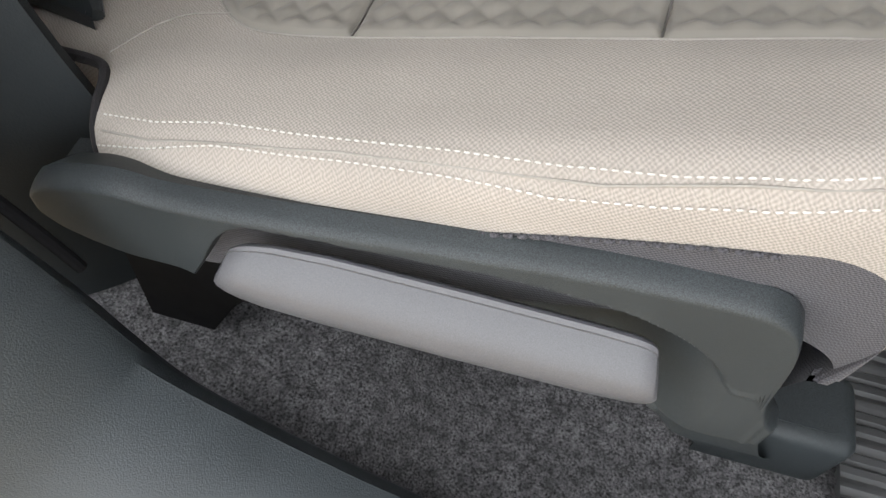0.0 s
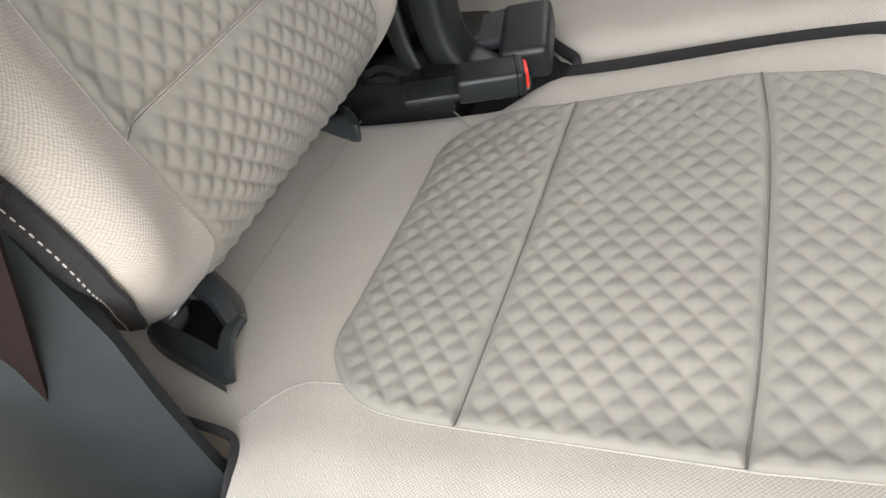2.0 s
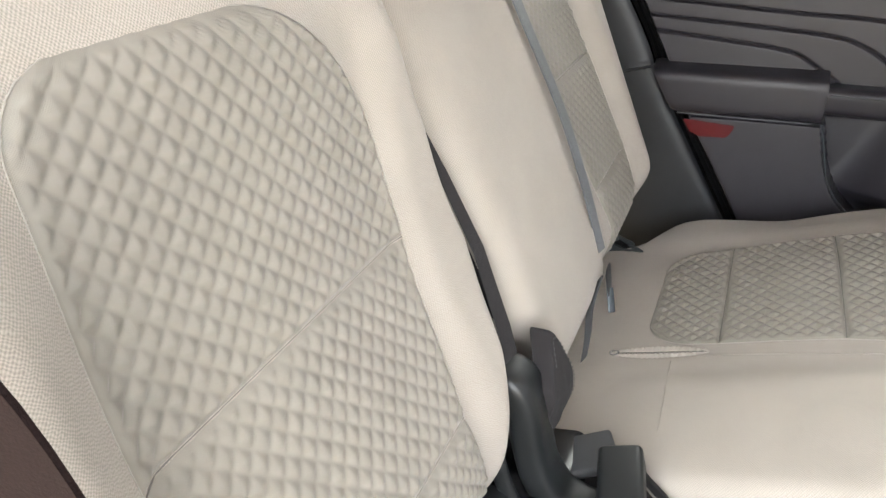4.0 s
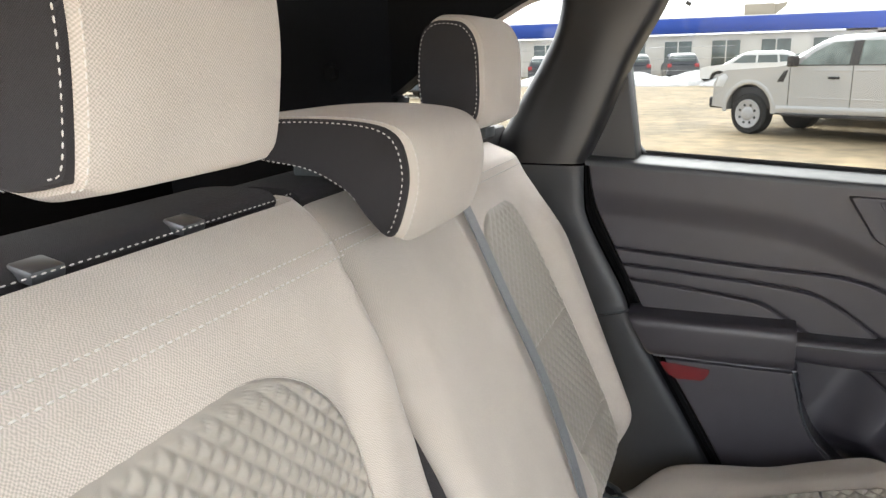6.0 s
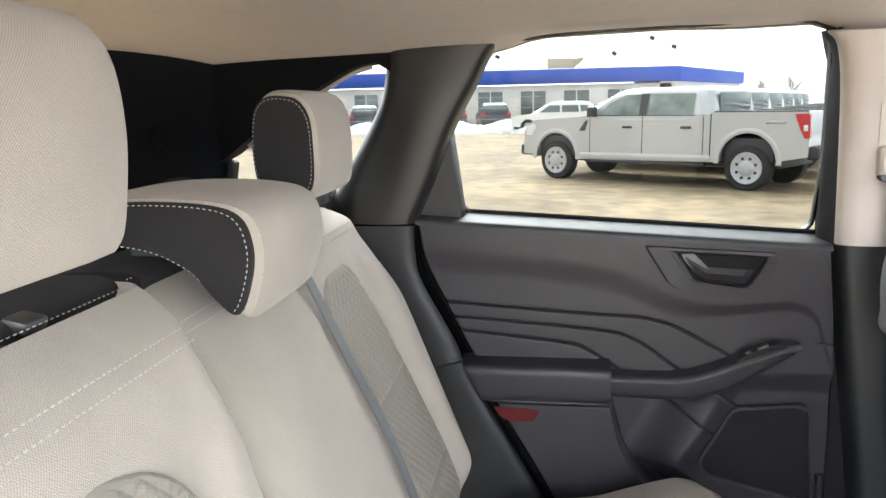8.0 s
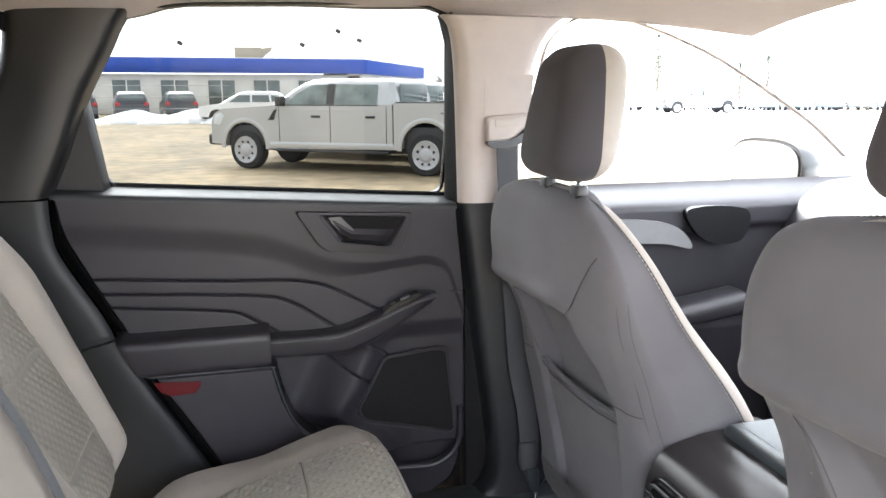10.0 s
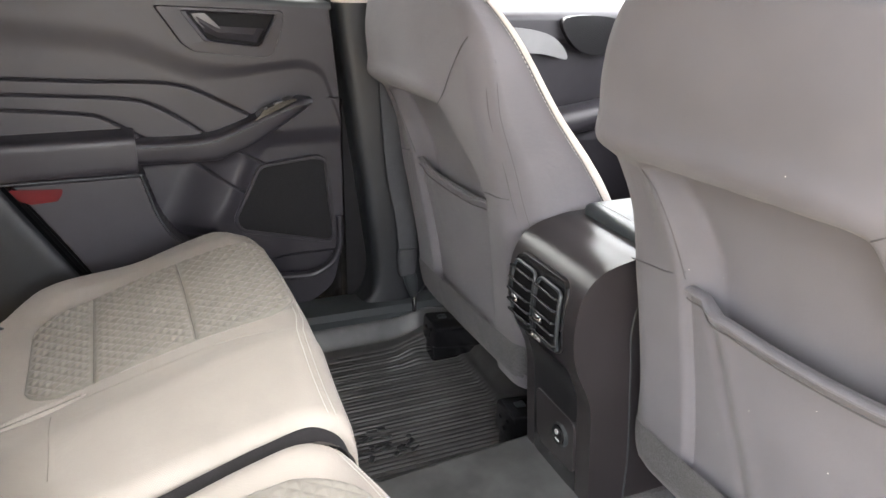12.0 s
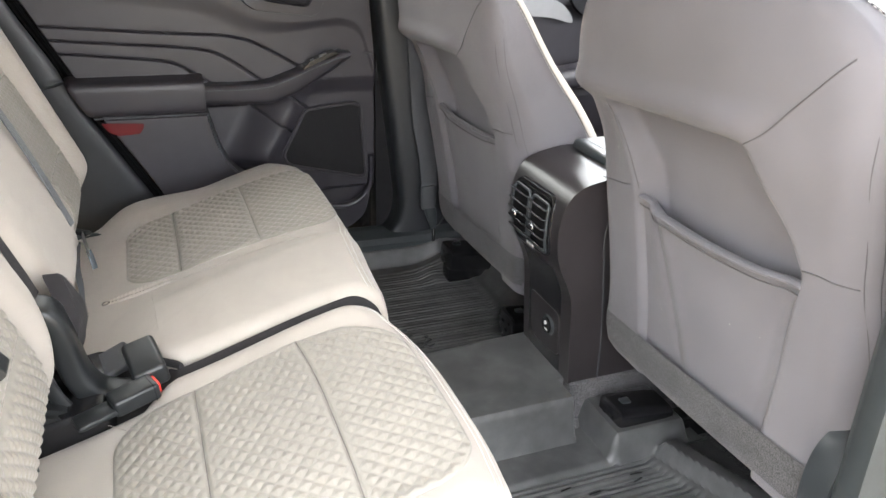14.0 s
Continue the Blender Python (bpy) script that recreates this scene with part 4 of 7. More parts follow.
def far_bolster(y, x):
    if y > 0.165:
        return 0.010 * swell(y, 0.17, 0.54) * step(x, 0.05, 0.2) - 0.006 * math.sin(math.pi * min(max((y - 0.15) / 0.42, 0), 1)) - 0.032 * step(y, 0.50, 0.65) * step(x, 0.15, 0.35)
    return 0.014 * step(-y, -0.165, -0.10) * step(x, 0.1, 0.2)


def quilted_cushion(parent, sign, bolster, bow, cell, height, near):
    """The quilted middle of a cushion, in three panels between cross seams."""
    seams = (0.118, 0.232, 0.394, 0.532) if near else (0.140, 0.241, 0.391, 0.548)
    for a, b in zip(seams, seams[1:]):
        nx, ny = int((b - a) / cell), int(0.36 / cell)
        rows = []
        for i in range(nx + 1):
            x = a + 0.0008 + (b - a - 0.0016) * i / nx
            inner, outer = insert_edges(x, near)
            row = []
            for j in range(ny + 1):
                w = inner + (outer - inner) * j / ny
                y = sign * w
                edge = min(w - inner, outer - w, x - a, b - x)
                puff = 0.0016 * math.exp(-((outer - w - 0.008) / 0.006) ** 2)
                h = 0.0006 + height * quilt(x, w, 0.0204, 0.0248, 0.40) * step(edge, 0.001, 0.012) - 0.0022 * (1 - step(edge, 0.0, 0.004)) + puff * step(edge, 0.0, 0.003)
                k = step(x, 0.25, 0.56) * bow(y)
                row.append((x - k, y, cushion_top(x) + bolster(y, x) + h + 0.002))
            rows.append(row)
        part("quilted_panel", sheet(rows), QUILT, parent, "grey beige cloth quilted in small diamonds", 3.0)
        if a > 0.15:
            inner, outer = insert_edges(a, near)
            part("seam", sweep([(a - step(a, 0.25, 0.56) * bow(sign * w), sign * w, cushion_top(a) + bolster(sign * w, a) + 0.0008) for w in np.linspace(inner, outer, 24)], ring(0.0007, n=6)), PANELTHREAD, parent)
    for pick in (0, 1):
        line = []
        for x in np.linspace(seams[0] + 0.0005, seams[3] - 0.0005, 100):
            y = sign * insert_edges(x, near)[pick]
            line.append((x - step(x, 0.25, 0.56) * bow(y), y, cushion_top(x) + bolster(y, x) + 0.0006))
        part("seam", sweep(line, ring(0.0006, n=6)), SEAM, parent)


def back_mesh(edges, swellings, front, z0=0.335, z1=0.982, n=130):
    rows = []
    for i in range(n + 1):
        z = z0 + (z1 - z0) * i / n
        lo, hi = edges(z)
        lift = 0.035 * step(z, z1 - 0.045, z1) ** 2 if front is back_front else 0.0
        row = []
        for y, drop in lateral(lo, hi, 0.035, 0.03, 0.12, 0.12, 90):
            row.append((front(z) + swellings(y, z) - drop - lift, y, z))
        rows.append(row)
    return sheet(rows)


def near_back_edges(z):
    lo = -float(np.interp(z, (0.335, 0.36, 0.40, 0.45, 0.5, 0.58, 0.76, 0.9, 0.95, 0.99), (0.498, 0.511, 0.530, 0.554, 0.575, 0.585, 0.608, 0.615, 0.60, 0.55)))
    hi = -float(np.interp(z, (0.335, 0.43, 0.485, 0.555, 0.66, 0.775, 0.84, 0.886, 0.948, 0.985, 1.0), (0.19, 0.16, 0.145, 0.110, 0.085, 0.100, 0.121, 0.133, 0.145, 0.115, 0.105)))
    return lo, hi


def far_back_edges(z):
    lo = float(np.interp(z, (0.335, 0.48, 0.54, 0.70, 0.83, 0.99), (0.0, -0.02, -0.055, -0.062, -0.078, -0.072)))
    hi = float(np.interp(z, (0.40, 0.45, 0.5, 0.58, 0.76, 0.9, 0.95, 0.99), (0.50, 0.545, 0.575, 0.585, 0.608, 0.615, 0.60, 0.55)))
    return lo, hi


def back_insert_edges(z, near=True):
    outer = float(np.interp(z, (0.36, 0.43, 0.49, 0.55, 0.70, 0.80, 0.87) if near else (0.35, 0.55, 0.70, 0.80, 0.87), (0.455, 0.472, 0.497, 0.513, 0.513, 0.510, 0.507) if near else (0.495, 0.508, 0.503, 0.489, 0.470)))
    if near:
        inner = float(np.interp(z, (0.44, 0.50, 0.542, 0.606, 0.715, 0.834, 0.9), (0.20, 0.215, 0.222, 0.206, 0.193, 0.200, 0.205)))
    else:
        inner = float(np.interp(z, (0.35, 0.48, 0.61, 0.71, 0.825, 0.87), (0.34, 0.325, 0.298, 0.283, 0.268, 0.266)))
    d = (0.918 if near else 0.898) - z
    r = 0.14 if near else 0.09
    if d < r:
        inner += r - math.sqrt(max(0.0, r * r - (r - d) ** 2))
    if d < 0.045:
        outer -= 0.045 - math.sqrt(max(0.0, 0.045 ** 2 - (0.045 - d) ** 2))
    return inner, outer


def back_swell(w, z):
    return 0.030 * step(w, 0.49, 0.55) * step(z, 0.42, 0.52) * (1 - step(z, 0.80, 0.93)) + 0.012 * (1 - step(w, 0.16, 0.215)) * (1 - step(z, 0.85, 0.93))


def quilted_back(parent, sign, swellings, cell, front, near):
    seams = (0.368, 0.543, 0.702, 0.918) if near else (0.36, 0.543, 0.702, 0.898)
    for a, b in zip(seams, seams[1:]):
        nz, ny = int((b - a) / cell), int(0.33 / cell)
        rows = []
        for i in range(nz + 1):
            z = a + 0.0003 + (b - a - 0.0006) * i / nz
            inner, outer = back_insert_edges(z, near)
            row = []
            for j in range(ny + 1):
                w = inner + (outer - inner) * j / ny
                edge = min(w - inner, outer - w, z - a, b - z)
                h = 0.0005 + 0.0034 * quilt(w, z * 1.09, 0.0202, 0.0212, 0.45) * step(edge, -0.001, 0.010) - 0.0036 * (1 - step(edge, 0.0, 0.007))
                row.append((front(z) + swellings(sign * w, z) + h + 0.0026, sign * w, z))
            rows.append(row)
        part("quilted_panel", sheet(rows), QUILT, parent, "grey beige cloth quilted in small diamonds", 3.0)
        if a > 0.5:
            inner, outer = back_insert_edges(a, near)
            part("seam", sweep([(front(a) + swellings(sign * w, a) - 0.0004, sign * w, a) for w in np.linspace(inner, outer, 20)], ring(0.0006, n=6)), PANELTHREAD, parent)
    # line round the panel
    for pick in (0, 1):
        part("seam", sweep([(front(z) + swellings(sign * back_insert_edges(z, near)[pick], z) + 0.0004, sign * back_insert_edges(z, near)[pick], z) for z in np.linspace(seams[0], seams[3] - 0.0005, 90)], ring(0.0005, n=6)), SEAM, parent)


def dark_shell(parent, y0, y1, lift=0.0):
    """Charcoal top and rear of a backrest."""
    outline = curve([(-0.175, 0.90), (-0.183, 0.960), (-0.176, 0.985), (-0.20, 0.994), (-0.27, 0.990), (-0.315, 0.965), (-0.30, 0.90),
                     (-0.20, 0.62), (-0.12, 0.40), (-0.06, 0.40)], 44, True)
    outline = [(p[0] + lift, p[1] + lift) for p in outline]
    part("back_cover", prism(outline, "xz", y0, y1, 0.006), CHARCOAL, parent, "charcoal cloth over the top and rear")


def headrest(parent, yc, half, profile, zrise, label):
    """A padded headrest: beige wrap over front and top, charcoal cheeks with pale double stitching."""
    loop = curve(profile, 56, True)
    c = np.mean(loop, axis=0)
    rows = []
    for f, s in ((-1.0, 0.55), (-0.985, 0.80), (-0.93, 0.93), (-0.82, 0.985), (-0.5, 1.0), (0, 1.0), (0.5, 1.0), (0.82, 0.985), (0.93, 0.93), (0.985, 0.80), (1.0, 0.55)):
        rows.append([(c[0] + (p[0] - c[0]) * s, yc + half * f, c[1] + (p[1] - c[1]) * s + zrise) for p in loop])
    hr = part("headrest", loft(rows), BEIGE, parent, label)
    for sg in (-1, 1):
        cheek = []
        for f, s in ((0.90, 0.895), (0.985, 0.89), (1.006, 0.87), (1.010, 0.75), (1.012, 0.55), (1.02, 0.25), (1.02, 0.002)):
            cheek.append([(c[0] + (p[0] - c[0]) * s - 0.004, yc + sg * (half * f + 0.0018), c[1] + (p[1] - c[1]) * s + zrise) for p in loop])
        part("cheek", sheet(cheek, None, True), CHARCOAL, hr, "charcoal cloth side")
        for f, s, o in ((0.925, 0.938, 0.0), (1.012, 0.84, 0.004)) if sg < 0 else ():
            line = [(c[0] + (p[0] - c[0]) * s - o, yc + sg * (half * f + 0.002), c[1] + (p[1] - c[1]) * s + zrise) for p in loop[:-6]]
            stitches("stitching", line, hr, FADED, 0.0036, 0.0026, 0.0006)
    return hr


def guide(parent, yc, back=0.0, size=1.0):
    """Black plastic surround of a lower child-seat anchor, with its steel bar."""
    z0 = cushion_top(0.02)
    outer = curve([(-0.06, yc - 0.020), (-0.02, yc - 0.027), (0.02, yc - 0.040), (0.060, yc - 0.052), (0.052, yc - 0.030), (0.032, yc - 0.008),
                   (0.028, yc + 0.008), (0.018, yc + 0.026), (-0.02, yc + 0.046), (-0.06, yc + 0.050)], 44, True)
    bm = bmesh.new()
    mid = (-0.020, yc + 0.006)

    def ringrow(s, dz):
        return [(mid[0] - back + (p[0] - mid[0]) * s * size, mid[1] + (p[1] - mid[1]) * s * size, cushion_top(p[0]) + dz + 0.22 * max(0, 0.03 - p[0])) for p in outer]
    rows = [ringrow(1.02, -0.012), ringrow(1.02, 0.002), ringrow(0.98, 0.0065), ringrow(0.86, 0.0075), ringrow(0.70, 0.007), ringrow(0.60, 0.004), ringrow(0.52, 0.001), ringrow(0.50, -0.002)]
    sheet(rows, bm, True)
    g = part("anchor_guide", bm, PLASTIC, parent, "black plastic child seat anchor surround")
    # Flat dark face over the cushion imitates the shaded hollow.
    hollow = bmesh.new()
    hollow.faces.new([hollow.verts.new(tuple(float(c) for c in p)) for p in ringrow(0.58, 0.0022)])
    part("recess_shade", hollow, GRILLE, g)
    arch = curve([(-0.045, yc - 0.022, z0 + 0.012), (-0.020, yc + 0.004, z0 + 0.034), (0.012, yc + 0.018, z0 + 0.030), (0.028, yc + 0.010, z0 + 0.006)], 20)
    part("arch", sweep(arch, ring(0.013, 0.005, 12, 3)), SATIN, g)
    hood = [[(-0.052 + 0.030 * math.cos(a) * k, yc + 0.004 + 0.040 * math.sin(a) * k, cushion_top(0.0) + 0.006 + 0.030 * math.cos(a) ** 2 * (1 if k > 0.9 else 0.8)) for a in np.linspace(-1.5, 1.5, 16)] for k in (0.86, 0.92, 1.06, 1.12)]
    part("hood", sheet(hood), PLASTIC, g)
    part("anchor_bar", sweep([(-0.01, yc - 0.018, z0 + 0.004), (-0.01, yc + 0.018, z0 + 0.004)], ring(0.003)), STEEL, g, "steel anchor bar")


def hooded_guide(parent):
    """Scooped surround of the outer child-seat anchor: front lip, side wall, hood and a dark face for the hollow's
    shade.
    """
    def strip(rows):
        return sheet([curve(r, 18) for r in rows])
    lip = strip((((-0.034, -0.494, 0.318), (-0.012, -0.504, 0.322), (0.025, -0.515, 0.327), (0.058, -0.525, 0.333)), ((-0.034, -0.493, 0.330), (-0.012, -0.503, 0.334), (0.025, -0.514, 0.338), (0.058, -0.524, 0.342)),
                 ((-0.034, -0.490, 0.332), (-0.012, -0.500, 0.337), (0.025, -0.510, 0.342), (0.057, -0.520, 0.345)), ((-0.034, -0.479, 0.332), (-0.011, -0.487, 0.338), (0.014, -0.493, 0.342), (0.040, -0.501, 0.346)),
                 ((-0.034, -0.477, 0.316), (-0.011, -0.485, 0.322), (0.014, -0.491, 0.325), (0.038, -0.499, 0.330))))
    g = part("anchor_guide", lip, SATIN, parent, "black plastic child seat anchor surround")
    hood = strip((((0.036, -0.458, 0.330), (0.016, -0.436, 0.328), (-0.012, -0.424, 0.326), (-0.045, -0.420, 0.320)), ((0.038, -0.462, 0.342), (0.014, -0.443, 0.350), (-0.012, -0.432, 0.352), (-0.042, -0.428, 0.348)),
                  ((0.038, -0.468, 0.348), (0.015, -0.450, 0.358), (-0.012, -0.440, 0.361), (-0.040, -0.438, 0.358)), ((0.034, -0.478, 0.347), (0.016, -0.468, 0.357), (-0.006, -0.463, 0.361), (-0.032, -0.462, 0.358)),
                  ((0.031, -0.479, 0.344), (0.013, -0.469, 0.352), (-0.008, -0.464, 0.356), (-0.034, -0.463, 0.353)), ((0.030, -0.470, 0.328), (0.010, -0.455, 0.330), (-0.010, -0.447, 0.330), (-0.036, -0.444, 0.326))))
    part("hood", hood, SATIN, g)
    part("side_wall", sweep(curve([(0.056, -0.519, 0.339), (0.044, -0.500, 0.341), (0.037, -0.484, 0.342), (0.036, -0.466, 0.341)], 20), ring(0.006, 0.0045, 10, 2.6), (0, 0, 1)), SATIN, g)
    # No real depth here: a black face gives the hollow its shade.
    hollow = bmesh.new()
    hollow.faces.new([hollow.verts.new((x, y, cushion_top(x) + 0.003)) for x, y in ((-0.045, -0.478), (-0.011, -0.487), (0.014, -0.494), (0.040, -0.502), (0.038, -0.470), (0.012, -0.448), (-0.045, -0.43))])
    part("recess_shade", hollow, GLOSSY, g)
    part("anchor_bar", sweep([(-0.020, -0.484, 0.337), (-0.014, -0.460, 0.341)], ring(0.003)), STEEL, g, "steel anchor bar")


def seam_line(name, pts, parent, r=0.0011, mat=None, n=40):
    return part(name, sweep(curve(pts, n), ring(min(r, 0.0006), n=6)), mat or SEAM, parent)


def top_at(x, y, bolster, bow, lift=0.001):
    return (x - step(x, 0.25, 0.56) * bow(y), y, cushion_top(x) + bolster(y, x) + lift)


# the single seat beside the open door
near_seat = thing("outboard_car_seat", (0.25, -0.37, 0.06), "single beige cloth rear seat with quilted middle and side lever", "car seat", "rear seats")
near_bow = lambda y: front_bow(y, -0.64, -0.12)
top, skirt = cushion_mesh(near_edges, near_bolster, near_bow)
part("cushion", top, BEIGE, near_seat, "beige twill cushion with double stitching")
part("skirt", skirt, SKIRT, near_seat, "charcoal cloth lower side and front")
quilted_cushion(near_seat, -1, near_bolster, near_bow, 0.0016, 0.0029, True)
near_swell = lambda y, z: back_swell(-y, z)
part("backrest", back_mesh(near_back_edges, near_swell, near_front, 0.335, 0.996), BEIGE, near_seat, "beige twill backrest")
quilted_back(near_seat, -1, near_swell, 0.0018, near_front, True)
dark_shell(near_seat, -0.585, -0.118, 0.010)
hooded_guide(near_seat)
guide(near_seat, -0.172, 0.022, 0.8)

# double stitching along the outer edge of the cushion
for k, (dy, dz) in enumerate(((0.0, 0.0), (-0.012, -0.013))):
    line = []
    for i in range(90):
        x = 0.112 + (0.545 - 0.112) * i / 89
        lo, hi = near_edges(x)
        y = lo + float(np.interp(x, (0.112, 0.19, 0.256, 0.316, 0.376, 0.432, 0.48, 0.51, 0.545), (0.019, 0.022, 0.019, 0.015, 0.010, 0.008, 0.009, 0.012, 0.014) if k == 0 else (0.005, 0.011, 0.010, 0.006, 0.0016, 0.001, 0.0014, 0.003, 0.004)))
        f = y - lo
        drop = 0.028 * (1 - math.sqrt(max(0.0, 1 - (1 - f / 0.028) ** 2)))
        line.append((x - step(x, 0.25, 0.56) * near_bow(y), y - 0.0004, cushion_top(x) - drop + near_bolster(y, x) + 0.0008))
    stitches("stitching", line, near_seat, None, 0.0030, 0.0016, 0.0006)
part("fold_seam", sweep([(x - step(x, 0.25, 0.56) * near_bow(near_edges(x)[0]), near_edges(x)[0] + float(np.interp(x, (0.11, 0.256, 0.40, 0.54), (0.0110, 0.0135, 0.0045, 0.008))), cushion_top(x) - float(np.interp(x, (0.11, 0.256, 0.40, 0.54), (0.0058, 0.0042, 0.0125, 0.0082))) + near_bolster(near_edges(x)[0], x)) for x in np.linspace(0.114, 0.54, 60)], ring(0.0007, n=6)), SEAM, near_seat)
# charcoal binding round the rear outer corner
part("corner_binding", sweep(curve([(0.040, -0.555, 0.336), (0.060, -0.558, 0.343), (0.084, -0.560, 0.344), (0.094, -0.571, 0.346), (0.100, -0.590, 0.345), (0.104, -0.604, 0.337), (0.110, -0.614, 0.327), (0.120, -0.622, 0.318), (0.135, -0.627, 0.312)], 50), ring(0.0032, 0.0042, 10), (0, 0, 1)), CHARCOAL, near_seat, "charcoal binding at the cushion's rear corner")
# stitching that follows the front edge
for k in (0, 1):
    line = []
    for i in range(80):
        y = -0.60 + (0.60 - 0.14) * i / 79
        x = 0.543 + 0.009 * k
        z = float(np.interp(x, [q[0] for q in PROFILE[:62]], [q[1] for q in PROFILE[:62]]))
        line.append((x - step(x, 0.25, 0.56) * near_bow(y), y, z + near_bolster(y, x) + 0.0008))
    stitches("stitching", line, near_seat, None, 0.0030, 0.0016, 0.0006)
# seams in front of the anchors and at the rear outer corner
seam_line("seam", [top_at(0.012, -0.455, near_bolster, near_bow), top_at(0.008, -0.36, near_bolster, near_bow), top_at(0.012, -0.18, near_bolster, near_bow)], near_seat, 0.0009)
seam_line("seam", [top_at(x, y, near_bolster, near_bow) for x, y in ((0.083, -0.548), (0.099, -0.521), (0.117, -0.508), (0.145, -0.506))], near_seat, 0.0008)
seam_line("seam", [top_at(x, y, near_bolster, near_bow) for x, y in ((0.148, -0.212), (0.115, -0.175), (0.10, -0.168))], near_seat, 0.0009)
# piping along the lower edge of the side
stitches("piping_stitch", [(x - step(x, 0.25, 0.56) * near_bow(near_edges(x)[0]), near_edges(x)[0] - 0.0012, cushion_top(x) + near_bolster(near_edges(x)[0], x) - 0.0435) for x in np.linspace(0.225, 0.50, 60)], near_seat, SKIRT, 0.005, 0.0015, 0.0016)

# black side trim with the recess, and the satin lever in it
TRIM_TOP = ((0.083, 0.326), (0.092, 0.340), (0.11, 0.350), (0.141, 0.358), (0.17, 0.358), (0.23, 0.367), (0.317, 0.383), (0.39, 0.396), (0.446, 0.401), (0.464, 0.399), (0.475, 0.391), (0.482, 0.374), (0.486, 0.350), (0.489, 0.325), (0.497, 0.305), (0.508, 0.292))
TRIM_LOW = ((0.083, 0.318), (0.10, 0.300), (0.133, 0.290), (0.168, 0.290), (0.182, 0.280), (0.20, 0.268), (0.23, 0.262), (0.289, 0.256), (0.358, 0.257), (0.421, 0.260), (0.478, 0.264), (0.508, 0.270))
POCKET = ((0.172, 0.285), (0.184, 0.308), (0.197, 0.336), (0.210, 0.352), (0.225, 0.358), (0.288, 0.366), (0.342, 0.373), (0.394, 0.373), (0.422, 0.367), (0.445, 0.355), (0.47, 0.33))
fine_top, fine_low, fine_pocket = (np.array(curve(q, 120)) for q in (TRIM_TOP, TRIM_LOW, POCKET))


def trim_depth(x, z, top, low):
    """Depth of the moulded trim: rolled outer edges and a pocket behind the lever."""
    d = min(top - z, (z - low) * 1.4, (x - 0.083) * 1.2, (0.508 - x) * 1.2)
    edge = min(max(d / 0.007, 0.0), 1.0)
    y = -0.650 + 0.014 * (1 - math.sqrt(1 - (1 - edge) ** 2))
    inside = min(float(np.interp(x, fine_pocket[:, 0], fine_pocket[:, 1])) - z, 0.5 - x)
    groove = 0.0012 * math.exp(-((inside - 0.004) / 0.0015) ** 2)
    return y + 0.034 * step(inside, 0.0, 0.0045) * (1 - step(x, 0.405, 0.472)) * (1 if x > 0.172 else 0) - groove


rows = []
for x in np.linspace(0.083, 0.508, 300):
    top, low = float(np.interp(x, fine_top[:, 0], fine_top[:, 1])), float(np.interp(x, fine_low[:, 0], fine_low[:, 1]))
    row = [(x, -0.600, top - 0.045), (x, -0.618, top - 0.012)]
    for k in np.linspace(0, 1, 80):
        z = top + (low - top) * k
        row.append((x, trim_depth(x, z, top, low), z))
    rows.append(row + [(x, -0.575, low)])
trim = part("side_trim", sheet(rows), PLASTIC, near_seat, "grained black plastic side trim")
# lever: a thin top ridge, a broad face leaning outwards and a rolled lower edge
LEVER_CUT = ((0.02, -0.004), (0.0, 0.0015), (0.02, 0.0034), (0.085, 0.0036), (0.10, 0.0028), (0.125, 0.0014), (0.17, 0.0020), (0.30, 0.0032), (0.45, 0.0036), (0.60, 0.0032), (0.72, 0.0018), (0.82, -0.0008), (0.91, -0.0044), (0.97, -0.0085), (0.99, -0.0125), (0.93, -0.0160), (0.5, -0.0165), (0.1, -0.013))
rows = []
for x, zc, h, t in ((0.2015, 0.3325, 0.0090, 0.30), (0.2030, 0.3325, 0.0115, 0.65), (0.208, 0.3330, 0.0140, 0.90), (0.215, 0.3335, 0.0158, 1), (0.228, 0.3345, 0.0174, 1), (0.26, 0.3365, 0.0186, 1), (0.33, 0.3388, 0.0188, 1),
                    (0.400, 0.3415, 0.0182, 1), (0.418, 0.3424, 0.0174, 1), (0.425, 0.3427, 0.0162, 0.9), (0.4290, 0.3428, 0.0142, 0.65), (0.4305, 0.3428, 0.0115, 0.30)):
    row = []
    for a, b in LEVER_CUT:
        u, w = (0.5 - a) * 2.7 * h, b * t - 0.004 * (1 - t)
        slant = 0.007 * (a - 0.5) * (step(0.25 - x, 0.0, 0.05) - step(x, 0.39, 0.43))
        row.append((x - slant, -0.661 + 0.55 * u - 0.74 * w, zc - 0.005 + 0.64 * u + 0.64 * w))
    rows.append(row)
lever = part("release_lever", loft(rows), LEVER, near_seat, "grey satin plastic pull lever", 0.5)
# foot cover at the front of the seat rail, standing on the carpet
foot = part("rail_cover", box((0.592, -0.545, 0.106), (0.078, 0.066, 0.078), 0.011, 4), PLASTIC, near_seat, "black plastic seat rail cover")
part("cover_panel", prism(rounded([(0.560, -0.566), (0.612, -0.566), (0.618, -0.560), (0.618, -0.515), (0.560, -0.515)], 0.004), "xy", 0.1445, 0.1458, 0.0005), PLASTIC, foot)
rows = []
